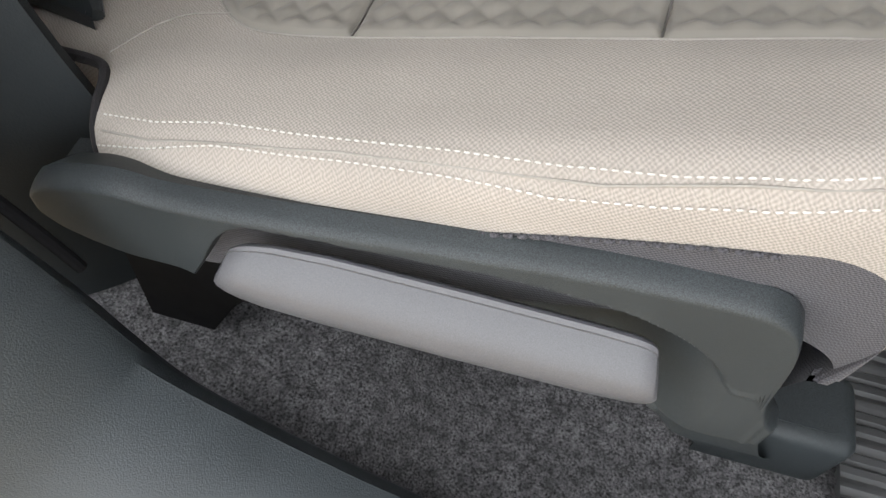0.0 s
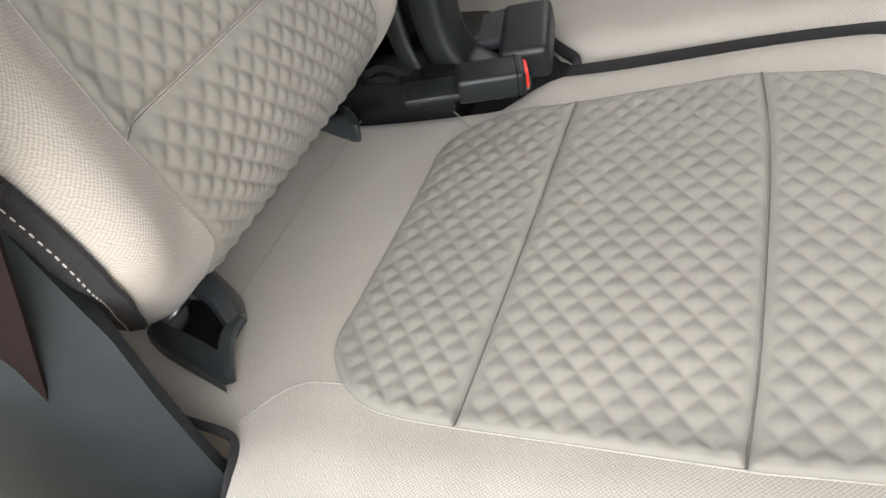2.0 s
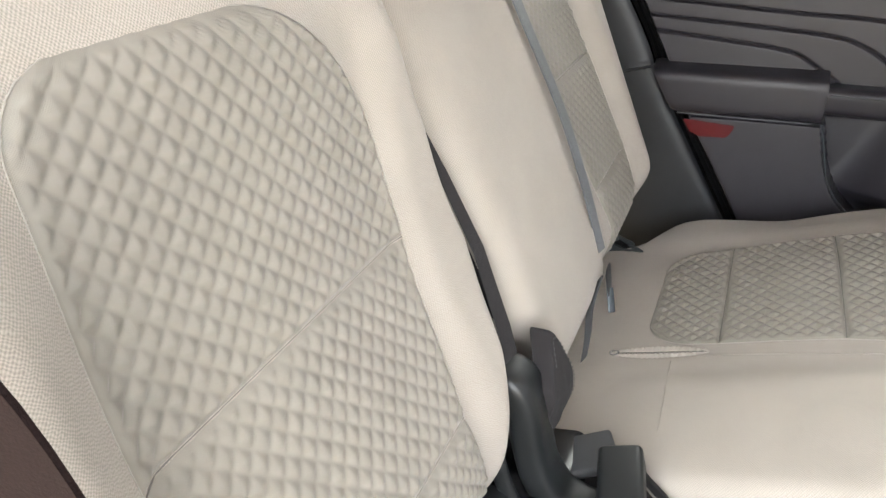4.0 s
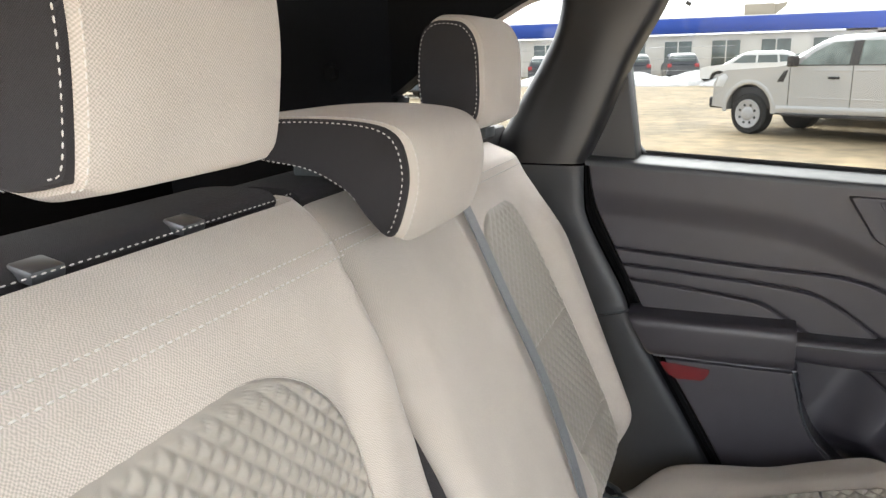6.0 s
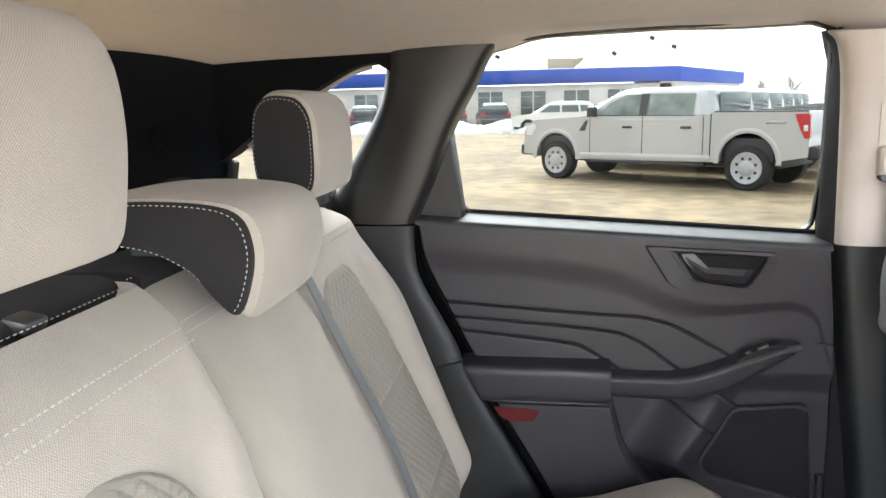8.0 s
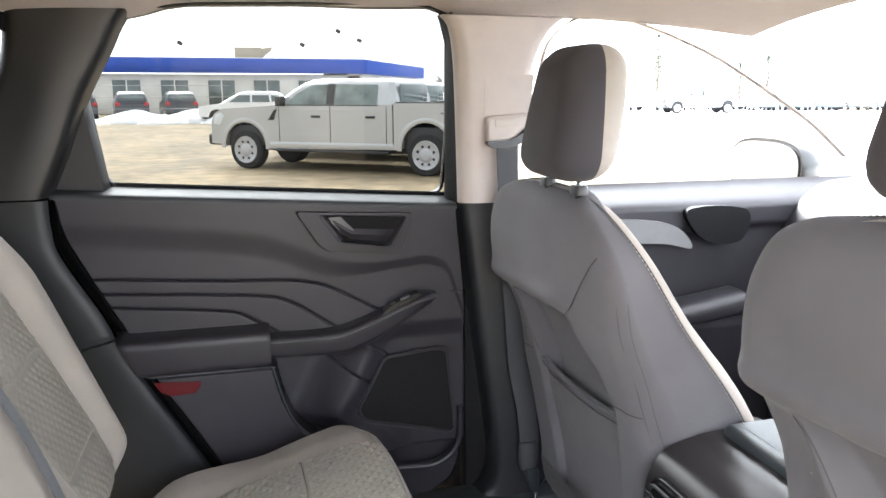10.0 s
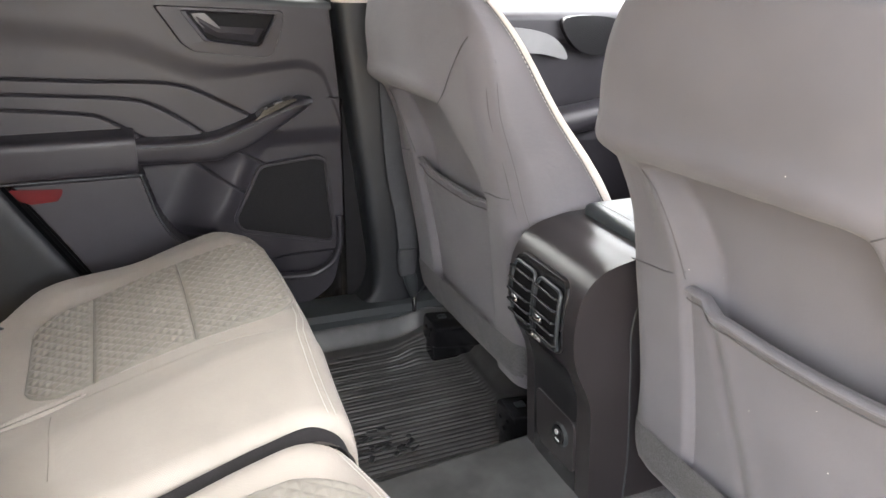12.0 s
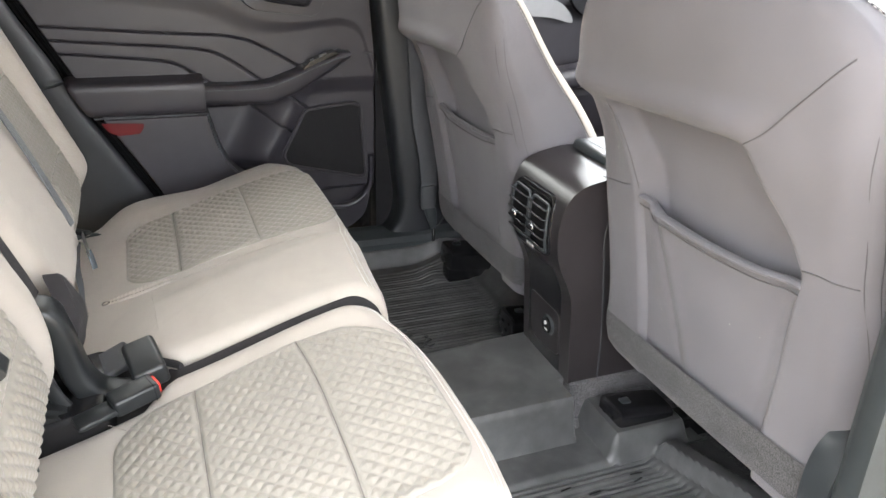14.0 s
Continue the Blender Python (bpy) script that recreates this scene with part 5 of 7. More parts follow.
for f in np.linspace(0, 1, 12):
    row = [(0.440 + 0.065 * f, -0.606, 0.290), (0.440 + 0.065 * f, -0.638 + 0.004 * f, 0.270 + 0.016 * f), (0.456 + 0.054 * f, -0.636, 0.246 + 0.014 * f), (0.486 + 0.060 * f, -0.610, 0.170), (0.522 + 0.060 * f, -0.582 + 0.003 * f, 0.100), (0.526 + 0.060 * f, -0.578, 0.072)]
    rows.append(curve(row, 16))
part("rail_shroud", sheet(rows), PLASTIC, near_seat, "black plastic shroud down to the rail")
# Added panel paints the shadow below the overhanging side trim.
part("trim_shade_panel", prism(rounded([(0.092, 0.298), (0.19, 0.300), (0.27, 0.285), (0.27, 0.258), (0.215, 0.232), (0.165, 0.185), (0.125, 0.105), (0.08, 0.10)], 0.012, 4), "xz", -0.612, -0.56, 0), DEEP, near_seat, "dull black panel for the shade under the side trim")
part("under_frame", box((0.30, -0.36, 0.20), (0.46, 0.40, 0.20), 0.02, 2), GLOSSY, near_seat)

# black panel at the backrest's outer side with a stitched charcoal band
band = []
for i in range(36):
    z = 0.37 + 0.55 * i / 35
    lo, hi = near_back_edges(z)
    xf = near_front(z) + near_swell(lo, z)
    band.append([(xf - 0.013, lo + 0.0045, z), (xf - 0.013, lo + 0.0015, z), (xf - 0.022, lo - 0.0035, z), (xf - 0.045, lo - 0.006, z), (xf - 0.12, lo - 0.004, z)])
part("side_band", sheet(band), CHARCOAL, near_seat, "charcoal cloth side with pale stitching")
stitches("stitching", [(r[2][0] - 0.001, r[2][1] - 0.0008, r[2][2]) for r in band], near_seat, FADED, 0.0034, 0.0022, 0.0006)

near_hr = headrest(near_seat, -0.305, 0.094, [(-0.105, 1.045), (-0.092, 1.052), (-0.084, 1.09), (-0.080, 1.14), (-0.086, 1.19), (-0.105, 1.216), (-0.14, 1.222), (-0.175, 1.205),
                                               (-0.19, 1.15), (-0.187, 1.09), (-0.17, 1.05), (-0.14, 1.040)], 0.0, "tall headrest with beige front and charcoal sides")
for y in (-0.375, -0.243):
    part("post", sweep([(-0.15, y, 0.99), (-0.15, y, 1.06)], ring(0.006)), STEEL, near_hr)
    part("guide_sleeve", box((-0.165, y, 0.997), (0.022, 0.026, 0.010), 0.003, 2, (0, 12, 0)), SLEEVE, near_seat, "grey headrest guide")
# double stitching and top seam of the backrest
def back_lines(parent, y0, y1, sw, front, zs, ztop):
    for z in zs:
        dip = 0.035 * step(z, 0.937, 0.982) ** 2 if front is back_front else 0.0
        stitches("stitching", [(front(z) + sw(y, z) + 0.001 - dip, y, z) for y in np.linspace(y0, y1, 60)], parent, FADED, 0.0044, 0.0026, 0.0009)
    stitches("top_stitching", [(front(ztop) - (0.037 if front is back_front else 0.004), y, ztop + 0.007) for y in np.linspace(y0, y1, 60)], parent, FADED, 0.0036, 0.0030, 0.0006)


back_lines(near_seat, -0.57, -0.150, near_swell, near_front, (0.957, 0.967), 0.994)
seam_line("seam", [(near_front(z) + near_swell(y, z) + 0.0006, y, z) for z, y in ((0.895, -0.482), (0.93, -0.51), (0.955, -0.55))], near_seat, 0.0004, SEAM)

# the double seat: centre place and far place
far_seat = thing("double_car_seat", (0.25, 0.28, 0.06), "double beige cloth rear seat with plain centre place", "car seat", "rear seats")
far_bow = lambda y: 0.05 * abs((y - 0.30) / 0.37) ** 3 if y > 0.3 else 0.022 * step(0.3 - y, 0.03, 0.42)
top, skirt = cushion_mesh(far_edges, far_bolster, far_bow)
part("cushion", top, BEIGE, far_seat, "beige twill cushion, plain at the centre place")
part("skirt", skirt, CHARCOAL, far_seat, "charcoal cloth lower side and front")
quilted_cushion(far_seat, 1, far_bolster, far_bow, 0.0016, 0.0036, False)


def far_swell(y, z):
    if y > 0.22:
        return 0.030 * step(y, 0.49, 0.55) * step(z, 0.42, 0.52) * (1 - step(z, 0.80, 0.93))
    return 0.012 * (1 - step(z, 0.85, 0.93)) * step(y, -0.07, 0.0)


part("backrest", back_mesh(far_back_edges, far_swell, back_front), BEIGE, far_seat, "beige twill backrest")
quilted_back(far_seat, 1, far_swell, 0.0030, back_front, False)
dark_shell(far_seat, -0.062, 0.585)
back_lines(far_seat, -0.072, 0.02, far_swell, back_front, (0.936, 0.947), 0.982)
back_lines(far_seat, 0.29, 0.58, far_swell, back_front, (0.936, 0.947), 0.982)
guide(far_seat, 0.560, -0.060, 0.62)
for k in (0, 1):
    line = []
    for i in range(110):
        f = i / 109
        y = -0.095 + 0.73 * f
        x = float(np.interp(y, (-0.10, 0.0, 0.10, 0.14, 0.2, 0.4, 0.56, 0.64), (0.535, 0.533, 0.532, 0.534, 0.544, 0.546, 0.546, 0.53))) + 0.010 * k
        z = float(np.interp(x, [q[0] for q in PROFILE[:62]], [q[1] for q in PROFILE[:62]]))
        line.append((x - step(x, 0.25, 0.56) * far_bow(y), y, z + far_bolster(y, x) + 0.0008))
    stitches("stitching", line, far_seat, None, 0.0034, 0.0020, 0.0007)
seam_line("seam", [top_at(x, y, far_bolster, far_bow) for x, y in ((0.190, 0.006), (0.188, 0.07), (0.185, 0.125), (0.184, 0.172))], far_seat, 0.0009)
seam_line("seam", [top_at(x, y, far_bolster, far_bow) for x, y in ((0.225, 0.188), (0.32, 0.180), (0.42, 0.172), (0.47, 0.160), (0.50, 0.14))], far_seat, 0.0009)
gap = []
for x, z in [q for q in PROFILE if q[0] > 0.205 and q[1] > 0.36]:
    gap.append([(x - step(x, 0.25, 0.56) * 0.03 - 0.004 * step(x, 0.5, 0.56), y, z - 0.013 + far_bolster(-0.10, x) * f) for y, f in ((-0.122, 0.4), (-0.110, 0.8), (-0.099, 0.8))])
part("gap_piping", sheet(gap), CHARCOAL, far_seat, "charcoal cloth edge between the cushions")
slot_rows = []
for x in np.linspace(0.098, 0.232, 70):
    k = math.sin(math.pi * (x - 0.098) / 0.134) ** 0.5
    pucker = 0.0007 * math.sin(x * 900)
    slot_rows.append([top_at(x, 0.197 + w * k, far_bolster, far_bow, 0.0012 + d * k + pucker * (abs(w) > 0.003)) for w, d in ((-0.014, 0.0), (-0.010, 0.0045), (-0.005, 0.003), (0.0, -0.002), (0.005, 0.003), (0.010, 0.0045), (0.014, 0.0))])
slot = part("belt_slot", sheet(slot_rows), BEIGE, far_seat, "puckered slot in the cushion")
part("fold", sweep([top_at(x, 0.197, far_bolster, far_bow, 0.0012) for x in np.linspace(0.108, 0.224, 14)], ring(0.0022, 0.0010, 8)), PANELTHREAD, slot)
part("eyelet", sweep([top_at(0.104 + 0.006 * math.cos(a), 0.197 + 0.006 * math.sin(a), far_bolster, far_bow, 0.003) for a in np.linspace(0, 6.4, 20)], ring(0.0013, n=6)), PANELTHREAD, slot)
liner = rounded([(0.055, -0.165), (0.058, -0.030), (0.090, -0.006), (0.160, -0.016), (0.190, -0.062), (0.222, -0.100), (0.215, -0.135), (0.165, -0.160)], 0.016, 5)
bm = bmesh.new()
bm.faces.new([bm.verts.new((p[0], p[1], cushion_top(p[0]) - 0.010 - 0.010 * step(-p[1], 0.09, 0.14))) for p in liner])
part("notch_lining", bm, CHARCOAL, far_seat, "charcoal cloth lining of the buckle notch")
part("notch_piping", sweep([(p[0], p[1], cushion_top(p[0]) + 0.0005) for p in liner[5:28]], ring(0.004, 0.007, 10)), CHARCOAL, far_seat, "charcoal piping round the buckle notch")
part("under_frame", box((0.28, 0.28, 0.19), (0.44, 0.66, 0.18), 0.02, 2), GLOSSY, far_seat)
mid_hr = headrest(far_seat, 0.066, 0.106, [(-0.075, 0.938), (-0.057, 0.980), (-0.054, 1.018), (-0.068, 1.050), (-0.11, 1.063), (-0.20, 1.066), (-0.27, 1.058), (-0.285, 1.03),
                                           (-0.24, 1.020), (-0.175, 1.010), (-0.125, 0.985), (-0.10, 0.955)], 0.0, "low wedge headrest with beige top and charcoal sides")
for y in (0.03, 0.13):
    part("post", sweep([(-0.215, y, 0.985), (-0.215, y, 1.03)], ring(0.006)), STEEL, mid_hr)
    part("guide_sleeve", box((-0.215, y, 1.0), (0.034, 0.03, 0.014), 0.004, 2), PLASTIC, far_seat, "black headrest guide")
far_hr = headrest(far_seat, 0.413, 0.101, [(-0.118, 1.02), (-0.106, 1.04), (-0.104, 1.09), (-0.108, 1.14), (-0.125, 1.168), (-0.15, 1.176), (-0.18, 1.174), (-0.20, 1.15),
                                           (-0.206, 1.09), (-0.20, 1.04), (-0.18, 1.018), (-0.15, 1.012)], 0.0, "headrest with beige front and charcoal sides")
for y in (0.37, 0.47):
    part("post", sweep([(-0.16, y, 0.985), (-0.16, y, 1.03)], ring(0.006)), STEEL, far_hr)
    part("guide_sleeve", box((-0.165, y, 1.0), (0.036, 0.05, 0.018), 0.004, 2), PLASTIC, far_seat, "black headrest guide")
# charcoal flap and hinge between the two backrests
flap_line = rounded([(-0.106, 0.500), (-0.086, 0.512), (-0.062, 0.543), (-0.050, 0.536), (-0.041, 0.490), (-0.035, 0.450), (-0.042, 0.418), (-0.060, 0.400), (-0.104, 0.410)], 0.010, 5)
flap_mid = np.mean(flap_line, axis=0)


def flap_loop(k, out):
    return [(back_front(q[1]) + out, q[0], q[1]) for q in (flap_mid + (p - flap_mid) * k for p in flap_line)]


part("flap", sheet([flap_loop(1.0, 0.012), flap_loop(1.0, 0.030), flap_loop(0.97, 0.0335), flap_loop(0.86, 0.0345), flap_loop(0.5, 0.035), flap_loop(0.02, 0.035)], None, True), CHARCOAL, far_seat, "charcoal cloth flap over the hinge")
stitches("flap_stitch", [(p[0] + 0.0005, p[1], p[2]) for p in flap_loop(0.90, 0.035)[8:34]], far_seat, DARKTHREAD, 0.004, 0.002, 0.0006)
arm_path = curve([(0.026, -0.112, 0.492), (0.040, -0.112, 0.510), (0.056, -0.111, 0.503), (0.066, -0.110, 0.474), (0.072, -0.110, 0.436), (0.082, -0.111, 0.398), (0.102, -0.113, 0.370), (0.130, -0.116, 0.360), (0.152, -0.118, 0.362)], 60)
arm = sweep(arm_path, ring(0.0195, 0.028, 28, 3.6), (0, 1, 0), None, list(np.interp(np.linspace(0, 1, 60), (0, 0.08, 0.2, 0.75, 1.0), (0.75, 0.92, 1.0, 0.95, 0.85))))
# Black block stands in for the shade deep between the backrests.
setting("gap_shade_block", box((-0.10, -0.075, 0.66), (0.08, 0.05, 0.62), 0.004, 1, (0, -23, 0)), GLOSSY, "black block for the shade in the gap between the two backrests", "gap")
part("back_side", sheet([[(back_front(z) - dx, far_back_edges(z)[0] - 0.001, z) for dx in (0.022, 0.05, 0.12)] for z in np.linspace(0.54, 0.93, 24)]), CHARCOAL, far_seat, "charcoal cloth inner side")
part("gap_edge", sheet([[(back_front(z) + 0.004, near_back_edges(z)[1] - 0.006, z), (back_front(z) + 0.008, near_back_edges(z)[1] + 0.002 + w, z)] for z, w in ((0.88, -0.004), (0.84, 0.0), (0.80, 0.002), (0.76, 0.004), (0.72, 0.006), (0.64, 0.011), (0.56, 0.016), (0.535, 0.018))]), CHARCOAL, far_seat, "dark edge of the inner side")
part("hinge_cover", arm, HINGE, far_seat, "curved black plastic hinge cover")
part("hinge_cap", disc((0.040, -0.152, 0.347), 0.037, 0.036, "y", 40, 0.008), HINGE, near_seat, "round black recliner cap")
part("hinge_strut", sweep(curve([(0.028, -0.142, 0.48), (0.040, -0.142, 0.43), (0.054, -0.143, 0.385), (0.075, -0.145, 0.355), (0.102, -0.150, 0.345)], 30), ring(0.010, 0.005, 12, 3.0), (0, 1, 0)), HINGE, near_seat)
part("hinge_bolt", disc((0.094, -0.158, 0.352), 0.006, 0.012, "y", 14, 0.002), STEEL, near_seat, "small bright bolt")
part("hinge_clip", box((0.106, -0.154, 0.352), (0.026, 0.012, 0.010), 0.003, 2, (0, -20, 15)), GLOSSY, near_seat)


# Added black block: covers the lit floor, supplies the darkness under the hinge.
part("hinge_shade_block", box((0.035, -0.095, 0.335), (0.17, 0.16, 0.07), 0.012, 2, (0, -10, 0)), GLOSSY, far_seat, "black block added for the dark under the hinge")
# Dark sheet behind the hinge, again in place of shade in the gap.
part("gap_shade_sheet", sheet([[(near_front(z) - 0.030, y, z) for y in (-0.13, -0.06)] for z in np.linspace(0.36, 0.66, 12)]), GRILLE, far_seat)


# belts and buckles on the rear seats
def buckle(base, tilt, turn, label):
    b = thing("seat_belt_buckle", base, label, "buckle", "rear buckles")
    m = pose(*base, 0, tilt, turn)
    def put(bm):
        bmesh.ops.transform(bm, matrix=m, verts=bm.verts)
        return bm
    part("housing", put(box((0.002, 0, 0), (0.064, 0.036, 0.026), 0.005, 4)), HINGE, b)
    part("seam", put(box((0.026, 0, 0), (0.0012, 0.0366, 0.0266), 0.0005, 1)), DEEP, b)
    part("release_button", put(box((0.0335, 0.0, 0.001), (0.007, 0.024, 0.018), 0.0025, 3)), RED, b, "red release button")
    part("strap", put(box((-0.05, 0, -0.004), (0.06, 0.034, 0.010), 0.004, 2)), HINGE, b)
    return b


buckle((0.150, -0.180, 0.397), -6, 21, "black seat belt buckle with red button")
b2 = thing("seat_belt_buckle", (0.165, -0.095, 0.40), "large black seat belt buckle lying in its cushion notch", "buckle", "rear buckles")
part("housing", box((0.170, -0.112, 0.404), (0.048, 0.084, 0.036), 0.0075, 5, (6, -12, 10)), HINGE, b2)
part("strap", box((0.125, -0.052, 0.378), (0.060, 0.060, 0.014), 0.005, 3, (0, -12, 24)), WEBDARK, b2)
part("release_button", box((0.1935, -0.128, 0.409), (0.004, 0.034, 0.020), 0.002, 2, (6, -12, 10)), GLOSSY, b2)
part("bracket", box((0.176, -0.163, 0.388), (0.020, 0.016, 0.012), 0.003, 2, (0, -12, 10)), STEEL, b2, "bright anchor bracket")


cb = thing("seat_belt", (0.10, 0.13, 0.40), "grey webbing belt over the centre backrest with steel tongue", "seat belt", "rear seat belts")
part("webbing", ribbon([(back_front(z) + 0.014, y, z) for z, y in ((1.00, 0.215), (0.92, 0.239), (0.80, 0.25), (0.68, 0.262), (0.58, 0.245), (0.50, 0.215))], 0.018, (0.25, 1, 0)), WEBGREY, cb)
part("tongue_cover", loft([[(0.088 + 0.25 * (0.486 - z), 0.183 - 0.35 * (0.486 - z) + 0.017 * c * k, z + 0.006 * w * k) for c, w in ring(1, 1, 16, 3)] for z, k in ((0.491, 0.75), (0.487, 1.0), (0.472, 0.95), (0.462, 0.7), (0.460, 0.5))]), SATIN, cb, "black plastic tongue cover")
part("tongue", sweep([(0.093, 0.176, 0.466), (0.097, 0.171, 0.450), (0.100, 0.167, 0.434)], ring(0.0048, 0.0014, 12, 4), (0.6, -1, 0.2)), TONGUE, cb, "steel tongue")
part("lower_webbing", ribbon([(0.078, 0.178, 0.475), (0.074, 0.150, 0.445), (0.076, 0.135, 0.41), (0.074, 0.128, 0.375)], 0.016, (0.6, 0.2, 1)), WEBDARK, cb)
nb = thing("seat_belt", (0.06, -0.60, 0.50), "dark brown webbing belt with steel tongue beside the backrest", "seat belt", "rear seat belts")
part("webbing", ribbon([(-0.06, -0.65, 1.02), (0.025, -0.615, 0.89), (0.052, -0.603, 0.80), (0.058, -0.600, 0.722), (0.053, -0.600, 0.66), (0.047, -0.603, 0.61), (0.034, -0.613, 0.52), (0.000, -0.622, 0.385)], 0.047, (0.84, 0.15, 0.50)), WEBBROWN, nb)


def on_tongue(u, v):
    """Along and across the sloping tongue cover, in the plane of the belt."""
    return (0.064 + 0.823 * u - 0.568 * v, 0.712 + 0.568 * u + 0.823 * v)


tongue = part("tongue_cover", prism(rounded([on_tongue(u, v) for u, v in ((-0.042, -0.0095), (0.042, -0.0095), (0.042, 0.0090), (-0.042, 0.0090))], 0.004, 4), "xz", -0.6105, -0.5915, 0.004, 3), COVER, nb, "dark grey plastic tongue cover")
for u in (-0.036, 0.035):
    part("side_arm", prism(rounded([on_tongue(u + a, v) for a, v in ((-0.006, 0.004), (0.006, 0.004), (0.005, 0.028), (-0.004, 0.028))], 0.003, 4), "xz", -0.6075, -0.5925, 0.003, 2), COVER, tongue)
loop = closed([(p[0], -0.603, p[1]) for p in rounded([(0.040, 0.676), (0.079, 0.702), (0.074, 0.668), (0.046, 0.636)], 0.008, 6)])
part("tongue", sweep(loop, ring(0.0018, 0.0038, 8, 3), (0, 1, 0)), TONGUE, tongue, "dull steel tongue with red edge")
part("red_edge", sweep([(0.0385, -0.6055, 0.672), (0.0425, -0.6055, 0.645)], ring(0.0007, n=6), (0, 1, 0)), RED, tongue, "red plastic edge")
part("tongue_plate", prism(rounded([on_tongue(u, v) for u, v in ((-0.034, -0.017), (0.026, -0.017), (0.028, -0.008), (-0.036, -0.008))], 0.002), "xz", -0.6045, -0.6015, 0), TONGUE, tongue)


# ---- front seats ----
seat_line = smooth([(0.25, 0.992), (0.33, 0.966), (0.45, 0.944), (0.60, 0.912), (0.68, 0.893), (0.73, 0.876), (0.78, 0.855), (0.83, 0.838), (0.90, 0.828), (0.96, 0.833), (1.003, 0.852)])
seat_inner = smooth([(0.25, 0.22), (0.32, 0.275), (0.45, 0.266), (0.60, 0.262), (0.70, 0.272), (0.776, 0.283), (0.849, 0.274), (0.919, 0.250), (0.965, 0.222), (0.988, 0.187), (0.998, 0.13), (1.0035, 0.09)])
seat_outer = smooth([(0.25, 0.22), (0.32, 0.255), (0.45, 0.278), (0.54, 0.285), (0.70, 0.283), (0.85, 0.284), (0.90, 0.280), (0.93, 0.264), (0.955, 0.232), (0.975, 0.190), (0.992, 0.13), (1.0035, 0.07)])
seat_deep = smooth([(0.25, 0.21), (0.45, 0.205), (0.60, 0.188), (0.725, 0.150), (0.81, 0.118), (0.874, 0.088), (0.933, 0.058), (0.98, 0.036), (1.0035, 0.022)])
scoop_left = smooth([(0.25, -0.13), (0.60, -0.130), (0.655, -0.132), (0.70, -0.140), (0.743, -0.162), (0.79, -0.195), (0.85, -0.20)])
scoop_right = smooth([(0.25, 0.125), (0.60, 0.176), (0.655, 0.187), (0.674, 0.184), (0.719, 0.164), (0.756, 0.136), (0.81, 0.108), (0.86, 0.10)])
scoop_top = smooth([(-0.30, 0.776), (-0.18, 0.786), (-0.04, 0.797), (0.107, 0.806), (0.30, 0.812)])
pocket_lip = smooth([(-0.30, 0.652), (-0.128, 0.648), (-0.10, 0.641), (-0.066, 0.637), (0.02, 0.636), (0.106, 0.643), (0.169, 0.654), (0.30, 0.66)])


def scoop(q, z):
    """Hollow in the seat's back between its side bolsters; q is the distance from the seat's middle towards the open door."""
    l, r, t = float(scoop_left(z)), float(scoop_right(z)), float(scoop_top(q))
    return step(q, l - 0.012, l + 0.030) * (1 - step(q, r - 0.030, r + 0.010)) * (1 - step(z, t - 0.009, t + 0.003))


def seat_skin(q, z):
    x = float(seat_line(z)) - 0.006 * math.cos(q / 0.27 * 1.4)
    x += 0.014 * (1 - step(z, 0.768, 0.792)) * (1 - step(q, -0.205, -0.150)) * step(z, 0.60, 0.74)
    x -= 0.010 * math.exp(-((z - float(scoop_top(q)) - 0.020) / 0.020) ** 2) * (1 - step(q, 0.08, 0.16))
    return x


def seat_back(q, z):
    return seat_skin(q, z) + 0.040 * scoop(q, z)


def halves(bm, co, no):
    """A mesh cut in two by a plane: the side towards the normal, and the rest."""
    bmesh.ops.bisect_plane(bm, geom=bm.verts[:] + bm.edges[:] + bm.faces[:], plane_co=co, plane_no=no)
    no = Vector(no)
    out = []
    for keep in (1, -1):
        own = bm.copy()
        bmesh.ops.delete(own, geom=[f for f in own.faces if (f.calc_center_median() - Vector(co)).dot(no) * keep < 0], context="FACES")
        out.append(own)
    bm.free()
    return out


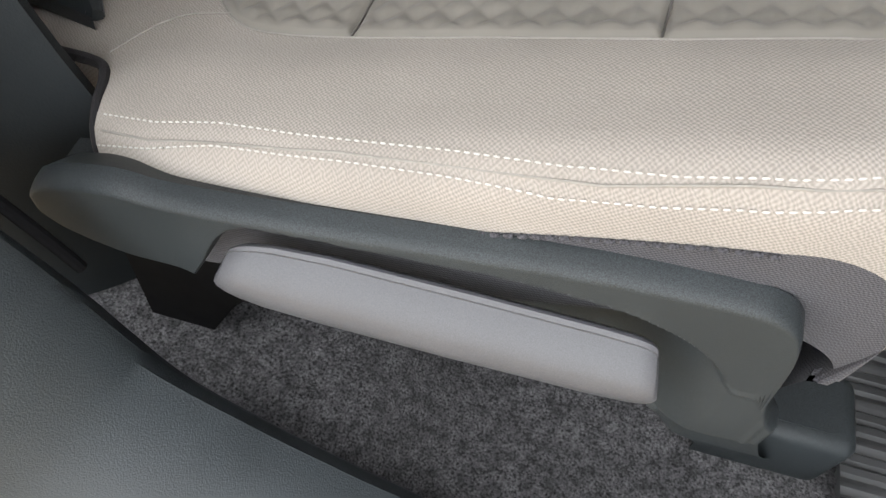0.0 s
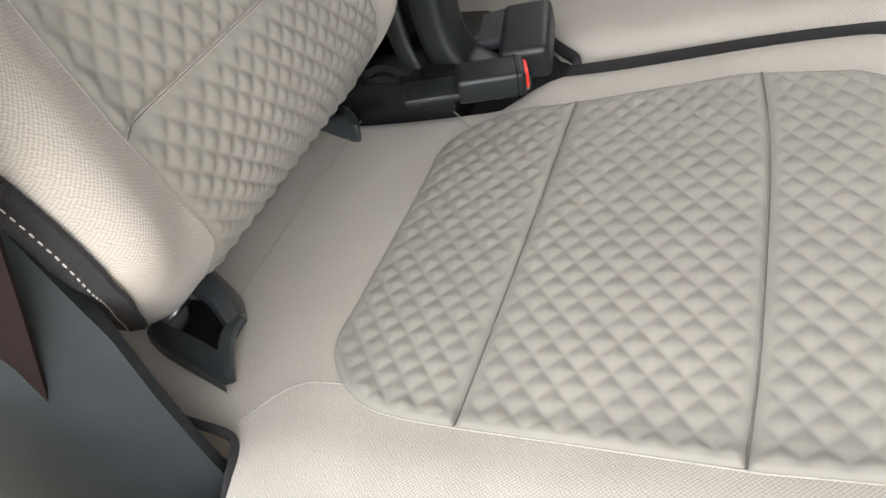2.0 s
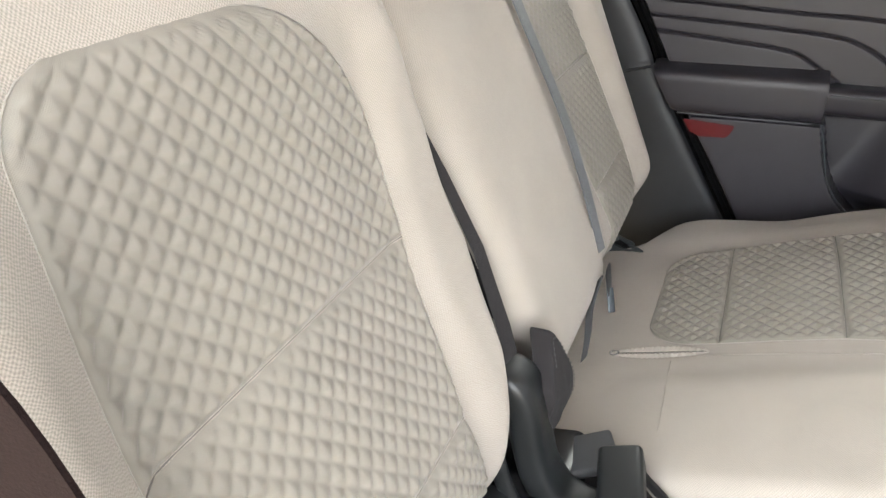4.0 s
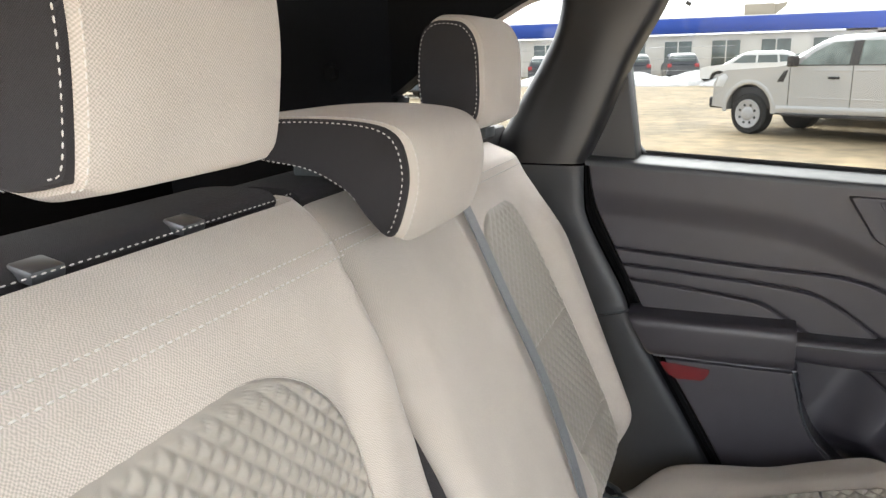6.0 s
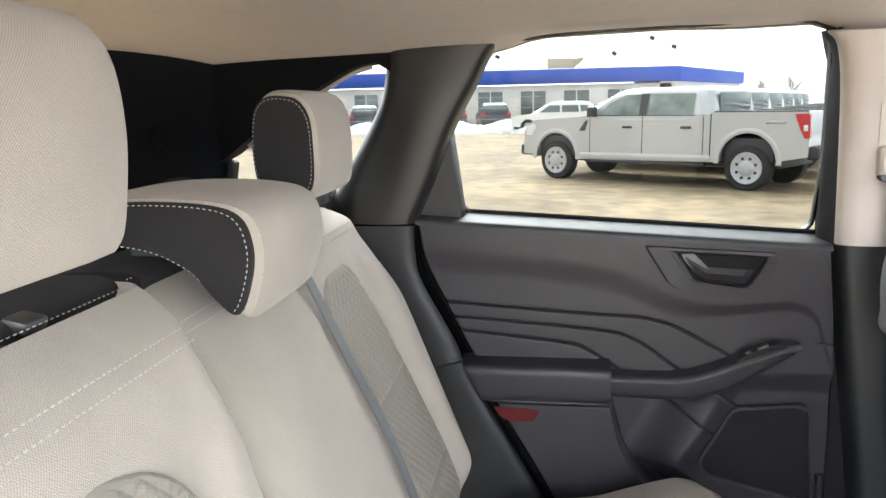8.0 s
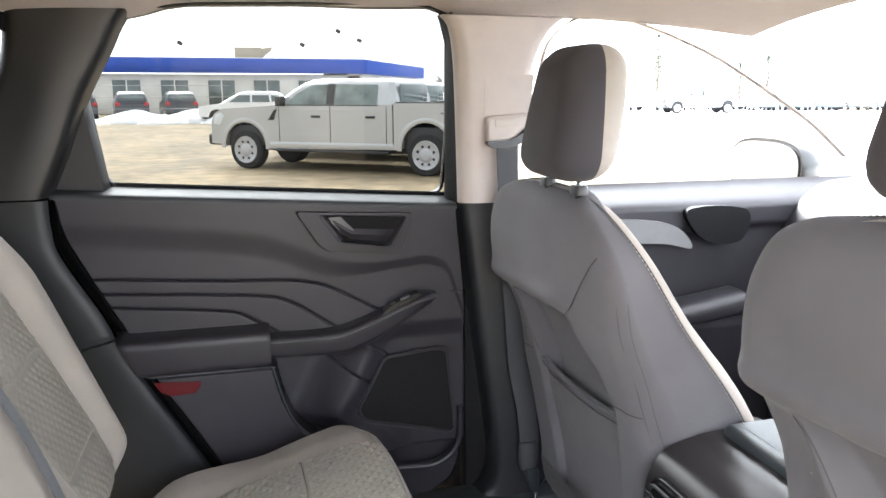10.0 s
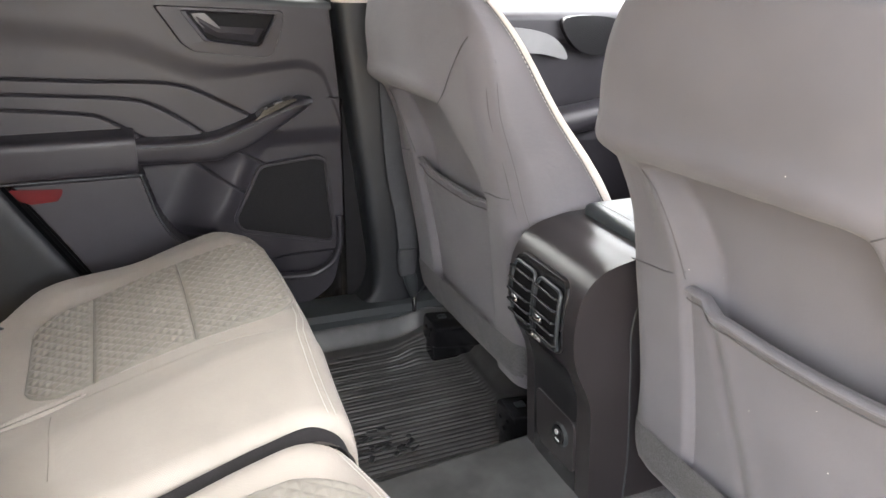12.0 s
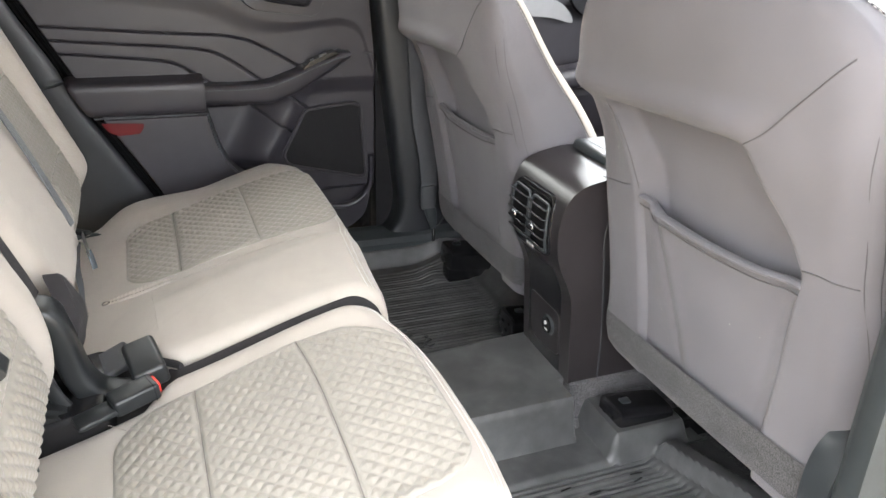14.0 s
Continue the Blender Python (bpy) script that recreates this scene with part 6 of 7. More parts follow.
def front_seat(yc, dx, dz, head, loose, label):
    """A front seat seen from behind, leaning back."""
    seat = thing("front_seat", (1.15 + dx, yc, 0.08), label, "car seat", "front seats")

    def at_seat(q, z, x):
        return (x + dx, yc - q, z + dz)

    rows = []
    for z in list(np.linspace(0.30, 0.96, 150)) + list(np.linspace(0.963, 1.0035, 20)):
        inner, outer = float(seat_inner(z)), float(seat_outer(z))
        roll = 0.022 * step(z, 0.962, 1.0035) ** 2
        rows.append([at_seat(q, z, seat_back(q, z) + drop * float(seat_deep(z)) / 0.15 + roll) for q, drop in lateral(-inner, outer, 0.050, 0.050, 0.15, 0.15, 110)])
    part("backrest", sheet(rows), KNIT, seat, "dark grey cloth backrest shell", 1.2)
    # beige front half beyond the stitched rim
    rim = [(-float(seat_inner(z)), z) for z in np.linspace(0.40, 1.0, 50)] + [(q, 1.0045) for q in np.linspace(-0.08, 0.07, 8)] + [(float(seat_outer(z)), z) for z in np.linspace(1.0, 0.40, 50)]
    edge = [float(seat_line(min(z, 1.0))) + float(seat_deep(min(z, 1.0))) - 0.002 for q, z in rim]
    rows = []
    for x, (q, z) in zip(edge, rim):
        rows.append([at_seat(q * k, 0.70 + (z - 0.70) * (1 - 0.35 * (1 - k)), x + d) for k, d in ((0.965, -0.014), (0.985, -0.003), (0.988, 0.003), (0.975, 0.012), (0.92, 0.024), (0.80, 0.042), (0.5, 0.048), (0.05, 0.046))])
    part("front_cover", sheet(rows), BEIGE, seat, "beige cloth front")
    stitches("stitching", [at_seat(q * 1.002, z + 0.0005, x - 0.004) for x, (q, z) in zip(edge, rim)], seat, FADED, 0.0045, 0.0030, 0.0007)
    part("rim_seam", sweep([at_seat(q * 1.002, z, x - 0.002) for x, (q, z) in zip(edge, rim)], ring(0.0010, n=6)), DARKTHREAD, seat)
    # map pocket standing off the hollow, with a rolled hem
    rows = []
    for i in range(60):
        f = i / 59
        row = []
        for j in range(70):
            g = j / 69
            q0 = -0.134 + 0.312 * g
            z = 0.345 + (float(pocket_lip(q0)) - 0.345) * f
            l, r = float(scoop_left(z)) + 0.002, float(scoop_right(z)) + 0.004
            q = l + (r - l) * g
            crease = 0.0045 * math.exp(-((g - 0.08 - 0.30 * (1 - f)) / 0.035) ** 2) - 0.004 * math.exp(-((g - 0.16 - 0.30 * (1 - f)) / 0.05) ** 2) + 0.003 * math.exp(-((g - 0.93 + 0.05 * (1 - f)) / 0.03) ** 2)
            crease *= loose
            sag = 0.007 * loose * math.sin(math.pi * g) * f ** 2 - 0.004 * (1 - loose)
            x = seat_skin(q, z) + 0.010 - sag + crease * f ** 0.5 + 0.002 * math.sin(7 * g + 4 * f)
            row.append(at_seat(q, z, x))
        rows.append(row)
    lip = rows[-1]
    inside = [[(p[0] + 0.006 + 0.012 * k, p[1], p[2] - 0.014 * k) for p in lip] for k in (0, 1, 2)]
    pocket = part("map_pocket", sheet(rows + inside), KNIT, seat, "dark grey cloth map pocket, slightly sagging", 1.2)
    part("hem", sweep([(p[0] - 0.001, p[1], p[2] - 0.004) for p in lip], ring(0.0018 + 0.0020 * loose, 0.0040 + 0.0026 * loose, 12), (1, 0, 0)), KNIT, pocket, "rolled hem of the pocket")
    part("hem_seam", sweep([(p[0] - 0.0022, p[1], p[2] - 0.0155) for p in lip], ring(0.0011, n=6)), DARKTHREAD, pocket)
    # felt panel along the bottom
    rows = []
    for z in np.linspace(0.262, 0.392, 14):
        inner, outer = float(seat_inner(max(z, 0.30))), float(seat_outer(max(z, 0.30)))
        row = []
        for q, drop in lateral(-inner + 0.001, outer - 0.001, 0.05, 0.05, 0.10, 0.10, 30):
            zz = z + 0.05 * (q + 0.25) * step(z, 0.27, 0.33) - 0.012
            row.append(at_seat(q, zz, seat_skin(q, max(zz, 0.3)) - 0.0035 + drop * 1.3 + 0.09 * step(0.335 - z, 0.0, 0.075) ** 2))
        rows.append(row)
    part("lower_panel", sheet(rows), FELT, seat, "dark felt lower back panel")

    def line(name, pts, r=0.0010, out=0.0006):
        def rolled(q, z):
            f = min(1.0, max(0.0, (q - float(seat_outer(z)) + 0.050) / 0.050))
            return 0.050 * (1 - math.sqrt(1 - f * f)) * float(seat_deep(z)) / 0.15
        part(name, sweep(curve([at_seat(q, z, seat_back(q, z) + rolled(q, z) - out) for q, z in pts], 40), ring(r, n=6)), DARKTHREAD, seat)
    line("seam", [(-0.235, 0.640), (-0.19, 0.647), (-0.155, 0.655), (-0.134, 0.664)])
    line("seam", [(0.180, 0.668), (0.195, 0.676), (0.215, 0.680), (0.240, 0.682), (0.262, 0.684)])
    line("seam", [(0.116, 0.806), (0.149, 0.830), (0.180, 0.862), (0.206, 0.889), (0.228, 0.913), (0.240, 0.926)], 0.0009)
    line("seam", [(-0.195, 0.772), (-0.172, 0.752), (-0.150, 0.715), (-0.139, 0.68), (-0.134, 0.655)], 0.0008)
    # seams down the side towards the door, with a ribbed tape between the first two
    def side(x, z, out=0.0):
        return at_seat(float(seat_outer(z)) - 0.050 * (1 - math.sqrt(max(0.0, 1 - (1 - min(1.0, (x - float(seat_line(z))) / (0.333 * float(seat_deep(z))))) ** 2))) + out, z, x)
    first = [(0.801, 0.899), (0.826, 0.850), (0.845, 0.810), (0.878, 0.74), (0.905, 0.675), (0.929, 0.614), (0.953, 0.54), (0.972, 0.46), (0.985, 0.40)]
    first = [(max(x, float(seat_line(z)) + 0.012), z) for x, z in first]
    for d in (0.0, 0.013):
        part("side_seam", sweep(curve([side(x + d, z, 0.0004) for x, z in first], 60), ring(0.0006, n=6)), DARKTHREAD, seat)
    part("seam_tape", sheet([[side(x + d, z, 0.0012 + 0.0006 * (d in (0.004, 0.009))) for d in (0.0015, 0.004, 0.0065, 0.009, 0.0115)] for x, z in [tuple(p) for p in curve(first, 60)]]), KNIT, seat, "dark ribbed tape along the side seam")
    # a few white specks of lint
    r = random.Random(7)
    lint = bmesh.new()
    for _ in range(16):
        q, z, w, a = r.uniform(-0.2, 0.18), r.uniform(0.40, 0.86), r.uniform(0.0004, 0.0010), r.uniform(0, 3)
        x = (seat_skin(q, z) + 0.004 if z < 0.64 else seat_back(q, z)) - 0.001
        lint.faces.new([lint.verts.new(at_seat(q + w * math.cos(a + k), z + w * 1.2 * math.sin(a + k), x)) for k in (0, 2.1, 4.2)])
    tagged(part("lint", lint, THREAD, seat), "white specks of lint", "", "", "stuff")
    # base, hinge cover and rails
    part("seat_base", box((1.27 + dx, yc, 0.30), (0.46, 0.48, 0.16), 0.05, 3), KNIT, seat)
    if loose > 0.5:
        part("hinge_cover", loft([[(0.982 + dx + 0.070 * c * k, yc - y, 0.412 + dz * 0.5 + 0.084 * w * k) for c, w in ring(1, 1, 26, 2.6)] for y, k in ((0.250, 0.9), (0.276, 1.0), (0.292, 0.97), (0.298, 0.85))]), SATIN, seat, "black plastic hinge cover")
    for q in (-0.20, 0.18):
        part("rail", box((1.13 + dx, yc - q, 0.10), (0.32, 0.045, 0.05), 0.006, 2), GLOSSY, seat)
        end = part("rail_end", loft([[(x + dx, yc - q + 0.040 * c * k, 0.150 + 0.034 * w * k - 0.12 * (x - 1.03)) for c, w in ring(1, 1, 20, 5)] for x, k in ((0.968, 0.82), (0.972, 0.96), (0.985, 1.0), (1.07, 1.0), (1.09, 0.95))]), GLOSSY, seat, "black rail end cap")
        for b, (u, w) in enumerate(((-0.016, 0.010), (0.014, 0.004), (-0.004, -0.012))):
            part("hole", disc((0.9685 + dx, yc - q + u, 0.158 + w), 0.0045, 0.004, "x", 14), DEEP, end)
        part("edge_clip", box((1.0 + dx, yc - q, 0.189), (0.020, 0.016, 0.006), 0.002, 2), SATIN, end)
    # headrest: dark back and sides, beige front
    hy, half = head
    bm = box((0, 0, 0), (0.100, 2 * half, 0.212), 0.044, 6)
    bmesh.ops.subdivide_edges(bm, edges=[e for e in bm.edges if e.calc_length() > 0.05], cuts=6, use_grid_fill=True)
    for v in bm.verts:
        t = (v.co.z + 0.106) / 0.212
        n = v.co.y / half
        v.co.y *= 1 - 0.36 * t ** 1.5
        v.co.x += 0.034 * t ** 1.3 - (0.010 * (1 - n * n) if v.co.x < 0 else -0.018 * (1 - n * n) * math.sin(math.pi * min(1, max(0, t))))
    bmesh.ops.transform(bm, matrix=Matrix.Translation((0.862 + dx, hy, 1.124 + dz)), verts=bm.verts)
    front, rear = halves(bm, (0.884 + dx, hy, 1.10 + dz), (1, 0, -0.10))
    hr = part("headrest", rear, KNITDARK, seat, "dark grey cloth headrest", 1.2)
    part("front_cover", front, BEIGE, hr, "beige cloth front", 1.2)
    for sg in (-1, 1):
        part("post", sweep([(0.862 + dx, hy + sg * 0.062, 0.985 + dz), (0.866 + dx, hy + sg * 0.062, 1.04 + dz)], ring(0.0065)), CHROME, hr, "chrome post")
        part("guide_sleeve", loft([[(0.862 + dx + 0.012 * c * k, hy + sg * 0.062 + 0.016 * w * k, z + dz) for c, w in ring(1, 1, 18, 3)] for z, k in ((0.998, 1.0), (1.009, 1.0), (1.013, 0.85))]), SLEEVE, seat, "grey headrest guide")
    return seat


seat_by_door = front_seat(-0.375, 0.0, 0.0, (-0.385, 0.124), 1.0, "dark grey front seat with sagging map pocket beside the open door")
tag = part("tag", sheet([[(0.872 + 0.012 * u - 0.006 * v, -0.652 - 0.003 * u - 0.006 * math.sin(3 * v) * (1 - u), 0.886 - 0.012 * u - 0.030 * v) for u in np.linspace(0, 1, 4)] for v in np.linspace(0, 1, 8)]), FADED, seat_by_door, "small pale sewn tag with unreadable print")
for k in range(3):
    part("print_bar", box((0.876 - 0.0015 * k, -0.6585, 0.874 - 0.008 * k), (0.008, 0.001, 0.003), 0, 1, (0, 30, -15)), LEVER, tag)
front_seat(0.375, -0.04, -0.045, (0.335, 0.104), 0.15, "dark grey driver's seat with beige front")

# ---- centre console with rear vents ----
con = thing("centre_console", (1.1, 0.01, 0.20), "black plastic centre console with rear air vents", "console")
prof = curve([(0.916, 0.19), (0.906, 0.30), (0.899, 0.375), (0.886, 0.415), (0.866, 0.455), (0.8555, 0.495), (0.8545, 0.535), (0.862, 0.572), (0.884, 0.600), (0.925, 0.614), (1.0, 0.620), (1.3, 0.61), (1.55, 0.58), (1.55, 0.19)], 90)
part("body", prism(prof, "xz", -0.104, 0.086, 0.030, 8), CONSOLE, con)
con_front = smooth([(0.19, 0.916), (0.30, 0.906), (0.375, 0.899), (0.415, 0.886), (0.455, 0.866), (0.495, 0.8555), (0.535, 0.8545), (0.572, 0.862), (0.60, 0.884)])


def on_console(y, z, out):
    return (float(con_front(z)) - out, y, z)


part("front_panel", sheet([[on_console(y, z, 0.0022 - 0.004 * abs((y + 0.002) / 0.070) ** 8) for y in np.linspace(-0.070, 0.066, 18)] for z in np.linspace(0.203, 0.440, 24)]), GLOSSY, con, "glossy black lower front panel")
part("lid", box((1.17, -0.009, 0.622), (0.40, 0.172, 0.030), 0.012, 4), VINYL, con, "black vinyl armrest lid")
stitches("lid_stitch", [(0.990, y, 0.6375) for y in np.linspace(-0.085, 0.068, 40)], con, FADED, 0.0034, 0.0024, 0.0007)
part("side_crease", sweep(curve([(1.02, -0.1045, 0.60), (0.965, -0.1045, 0.56), (0.950, -0.1045, 0.51), (0.958, -0.1045, 0.44), (0.975, -0.1045, 0.30), (0.98, -0.1045, 0.20)], 40), ring(0.0016, n=6), (0, 1, 0)), SATIN, con)
vent_edge = rounded([(-0.076, 0.475), (-0.055, 0.458), (0.060, 0.446), (0.072, 0.460), (0.072, 0.562), (0.058, 0.577), (-0.062, 0.579), (-0.076, 0.565)], 0.012, 5)
vent = part("vent_panel", loft([[on_console(p[0] * k, 0.515 + (p[1] - 0.515) * k, o) for p in vent_edge] for o, k in ((-0.004, 1.02), (0.003, 1.0), (0.0045, 0.97))]), GLOSSY, con, "black rear air vent panel")
for yc in (-0.036, 0.034):
    ring_line = [on_console(yc + 0.031 * a, 0.5165 + 0.047 * b, 0.006) for a, b in ring(1, 1, 44, 8)]
    part("vent_frame", sweep(closed(ring_line), ring(0.0028), (1, 0, 0)), SATIN, vent)
    # Flat black sheet on the panel, for the darkness behind the slats.
    part("vent_cavity_shade", sheet([[on_console(yc + y, z, 0.0052) for y in (-0.030, 0.030)] for z in np.linspace(0.471, 0.562, 8)]), DEEP, vent)
    for k in range(5):
        z = 0.4795 + 0.0185 * k
        x = float(con_front(z))
        part("vent_slat", box((x - 0.010, yc, z), (0.012, 0.059, 0.0036), 0.0014, 2, (0, 22, 0)), SLAT, vent)
    part("vent_tab", box((float(con_front(0.51)) - 0.017, yc, 0.513), (0.008, 0.018, 0.009), 0.0025, 2, (0, 22, 0)), CHROME, vent, "bright vent tab")
for k in range(3):
    part("print_bar", box(on_console(0.012 - 0.010 * k, 0.4585, 0.0050), (0.0012, 0.0065, 0.0075), 0, 1), WHITE, vent)
plate = part("socket_plate", loft([[on_console(p[0], p[1], o) for p in rounded([(0.046, 0.245), (0.046, 0.335), (-0.058, 0.335), (-0.066, 0.325), (-0.066, 0.240), (0.03, 0.232)], 0.010, 5)] for o in (0.0, 0.0045)]), CONSOLE, con, "black socket plate")
sock = part("socket", disc(on_console(-0.030, 0.292, 0.006), 0.022, 0.006, "x", 32, 0.002), SATIN, plate, "round charging socket")
part("socket_cap", disc(on_console(-0.030, 0.292, 0.0095), 0.0165, 0.003, "x", 28, 0.001), GLOSSY, sock)
part("symbol", disc(on_console(-0.028, 0.297, 0.0115), 0.0042, 0.0015, "x", 12), WHITE, sock)
part("symbol", box(on_console(-0.031, 0.284, 0.0115), (0.0015, 0.011, 0.0028), 0), WHITE, sock)
part("carpet_foot", box((1.19, -0.010, 0.135), (0.55, 0.205, 0.13), 0.008, 2), FELT, con, "felt covered foot of the console")


# ---- rubber mats ----
NEAR_MAT, FAR_MAT, TUNNEL = 0.098, 0.085, 0.200


def mat_height(x, y):
    """Moulded rubber: the two foot wells, the tunnel between them and the raised block before the rail."""
    base = NEAR_MAT if y < -0.03 else FAR_MAT
    hump = step(y, -0.166, -0.146) * (1 - step(y, 0.070 + 0.07 * (x - 0.67), 0.150 + 0.07 * (x - 0.67)))
    hump *= 1 - step(x, 0.903, 0.915) * step(-y, 0.085, 0.10)
    z = base + (TUNNEL - base) * hump
    z += 0.006 * hump * math.exp(-((x - 0.84) / 0.05) ** 2 - ((y + 0.02) / 0.08) ** 2)
    if y < -0.08:
        well = step(-y, 0.225, 0.240) * (1 - step(-y, 0.60, 0.615)) * step(x, 0.60, 0.62) * (1 - step(x, 1.005 - 0.35 * (y + 0.24), 1.025 - 0.35 * (y + 0.24)))
        block = step(x, 0.938, 0.956) * step(-y, 0.095, 0.11) * (1 - step(-y, 0.222, 0.246)) * (1 - step(x, 1.10, 1.13))
        corner = math.hypot(max(0.0, 0.985 - x), max(0.0, -y - 0.20))
        z += 0.056 * block * (1 - step(corner, 0.040, 0.055)) * (1 - hump)
        border = step(x, 1.03 - 0.35 * (y + 0.24), 1.045 - 0.35 * (y + 0.24)) * step(-y, 0.235, 0.25)
        z += 0.022 * border * (1 - step(x, 1.075 - 0.35 * (y + 0.24), 1.09 - 0.35 * (y + 0.24))) + 0.010 * border
        z += 0.006 * (1 - well) * (1 - hump)
    else:
        well = step(y, 0.20, 0.215) * (1 - step(y, 0.63, 0.645)) * step(x, 0.60, 0.62) * (1 - step(x, 0.99, 1.01)) * (1 - hump)
        z += 0.05 * step(x, 1.02, 1.07) * step(y, 0.35, 0.45) + 0.045 * step(y, 0.67, 0.70)
        z += 0.035 * math.exp(-((x - 0.97) / 0.055) ** 2 - ((y - 0.645) / 0.06) ** 2) + 0.012 * math.exp(-((x - 0.90) / 0.03) ** 2 - ((y - 0.60) / 0.05) ** 2)
        z += 0.005 * (1 - well) * (1 - hump)
    rib = abs((y / 0.0125) % 1.0 - 0.5) * 2
    return z - 0.0036 * step(rib, 0.50, 0.85) * well


mat = thing("floor_mat", (0.78, 0.0, 0.06), "black ribbed rubber floor mat over the tunnel", "floor mat")
part("rubber_sheet", sheet([[(max(x, 0.50 + 0.135 * step(-y, 0.38, 0.46)), y, mat_height(x, y)) for y in np.arange(-0.67, 0.705, 0.0029)] for x in list(np.arange(0.50, 0.88, 0.030)) + list(np.arange(0.88, 1.16, 0.0055))]), RUBBER, mat)
emblem = random.Random(12)
for k in range(26):
    a, b = emblem.uniform(-1, 1), emblem.uniform(-1, 1)
    part("emblem_piece", box((0.735 + 0.050 * a, 0.305 + 0.045 * b, FAR_MAT + 0.0015), (emblem.uniform(0.008, 0.026), emblem.uniform(0.004, 0.010), 0.004), 0.001, 1, (0, 0, emblem.uniform(-30, 60))), SATIN, mat)
for k in range(14):
    a, b = emblem.uniform(0.70, 1.0), emblem.uniform(-0.56, -0.26)
    part("worn_mark", box((a, b, NEAR_MAT + 0.0008), (emblem.uniform(0.010, 0.030), 0.0022, 0.0016), 0, 1, (0, 0, emblem.uniform(-25, 25))), DEEP, mat)
setting("far_sill", sweep([(0.55, 0.76, 0.14), (0.95, 0.76, 0.135), (1.6, 0.76, 0.13)], ring(0.06, 0.035, 12, 3)), PLASTIC, "black plastic far door sill", "sill trim")


# ---- outside: lot, trucks, cars, building, trees ----
GROUND_Z = -0.45
dirt = material("wet_sandy_dirt", (0.245, 0.186, 0.108), rough=0.9, vary=0.14, scale=1.3, stain=0.24, stain_scale=0.5, grain=0.3, grain_scale=2.5, bump=0.6, bump_scale=5)
dn, dl = dirt.node_tree.nodes, dirt.node_tree.links
snow_mix = dn.new("ShaderNodeMix")
snow_mix.data_type = "RGBA"
co = dn.new("ShaderNodeTexCoord")
sp = dn.new("ShaderNodeSeparateXYZ")
dl.new(co.outputs["Object"], sp.inputs[0])
nz = dn.new("ShaderNodeTexNoise")
nz.inputs["Scale"].default_value, nz.inputs["Detail"].default_value = 0.12, 6
dl.new(co.outputs["Object"], nz.inputs["Vector"])
bias = dn.new("ShaderNodeMapRange")
bias.inputs["From Min"].default_value, bias.inputs["From Max"].default_value = 3.0, 14.0
bias.inputs["To Min"].default_value, bias.inputs["To Max"].default_value = 0.0, 0.42
dl.new(sp.outputs[0], bias.inputs["Value"])
add = dn.new("ShaderNodeMath")
dl.new(nz.outputs["Fac"], add.inputs[0]), dl.new(bias.outputs["Result"], add.inputs[1])
cut = dn.new("ShaderNodeMapRange")
cut.inputs["From Min"].default_value, cut.inputs["From Max"].default_value = 0.64, 0.74
dl.new(add.outputs[0], cut.inputs["Value"])
old = dn["Principled BSDF"].inputs["Base Color"].links[0].from_socket
dl.new(cut.outputs["Result"], snow_mix.inputs["Factor"])
dl.new(old, snow_mix.inputs[6])
snow_mix.inputs[7].default_value = (0.6, 0.6, 0.6, 1)
dl.new(snow_mix.outputs[2], dn["Principled BSDF"].inputs["Base Color"])
ground_rows = [[(x, y, GROUND_Z) for x in np.linspace(-900, 900, 40)] for y in np.linspace(-900, 900, 40)]
setting("ground", sheet(ground_rows), dirt, "bare sandy lot with patches of old snow", "ground")

SILVER = material("silver_paint", (0.46, 0.465, 0.47), rough=0.25, metal=0.30, vary=0.003, scale=0.4, coat=0.6)
WHITEP = material("white_paint", (0.78, 0.78, 0.77), rough=0.3, vary=0.03, scale=2, coat=0.5)
DARKP = material("dark_paint", (0.04, 0.045, 0.055), rough=0.3, vary=0.1, scale=2, coat=0.5)
BLUEP = material("blue_grey_paint", (0.10, 0.13, 0.17), rough=0.3, vary=0.1, scale=2, coat=0.5)
TYRE = material("tyre_rubber", (0.02, 0.02, 0.02), rough=0.85, vary=0.2, scale=20)
RIM = material("wheel_alloy", (0.42, 0.42, 0.43), rough=0.4, metal=0.1, vary=0.08)
# Pale tone and strong blotches put reflections into the glass colour.
CABGLASS = material("greenish_cab_glass_with_painted_reflections", (0.19, 0.235, 0.225), rough=0.12, vary=0.6, scale=1.8, spec=0.4)
AUTOGLASS = material("tinted_car_glass", (0.10, 0.13, 0.13), rough=0.08, vary=0.3, scale=1.5, spec=0.8)
TRIMBLK = material("black_car_trim", (0.02, 0.02, 0.022), rough=0.5, vary=0.15)
LAMP = material("clear_lamp", (0.6, 0.62, 0.65), rough=0.15, vary=0.1, scale=8)
TAIL = material("red_lamp", (0.45, 0.015, 0.02), rough=0.2, vary=0.1, coat=0.5)
BLUEFASCIA = material("blue_fascia", (0.026, 0.08, 0.42), rough=0.6, vary=0.06, scale=0.6)
WALLP = material("pale_wall", (0.72, 0.70, 0.66), rough=0.8, vary=0.1, scale=0.8)
UNIT = material("beige_unit_paint", (0.36, 0.32, 0.26), rough=0.7, vary=0.1, scale=1)
SNOW = material("old_snow", (0.72, 0.72, 0.72), rough=0.9, vary=0.12, scale=3, bump=0.6, bump_scale=8)
BARK = material("bark", (0.10, 0.075, 0.055), rough=0.9, vary=0.3, scale=8)
NEEDLE = material("needles", (0.035, 0.055, 0.03), rough=0.8, vary=0.4, scale=2)
TWIG = material("bare_twigs", (0.16, 0.13, 0.10), rough=0.9, vary=0.3, scale=3)


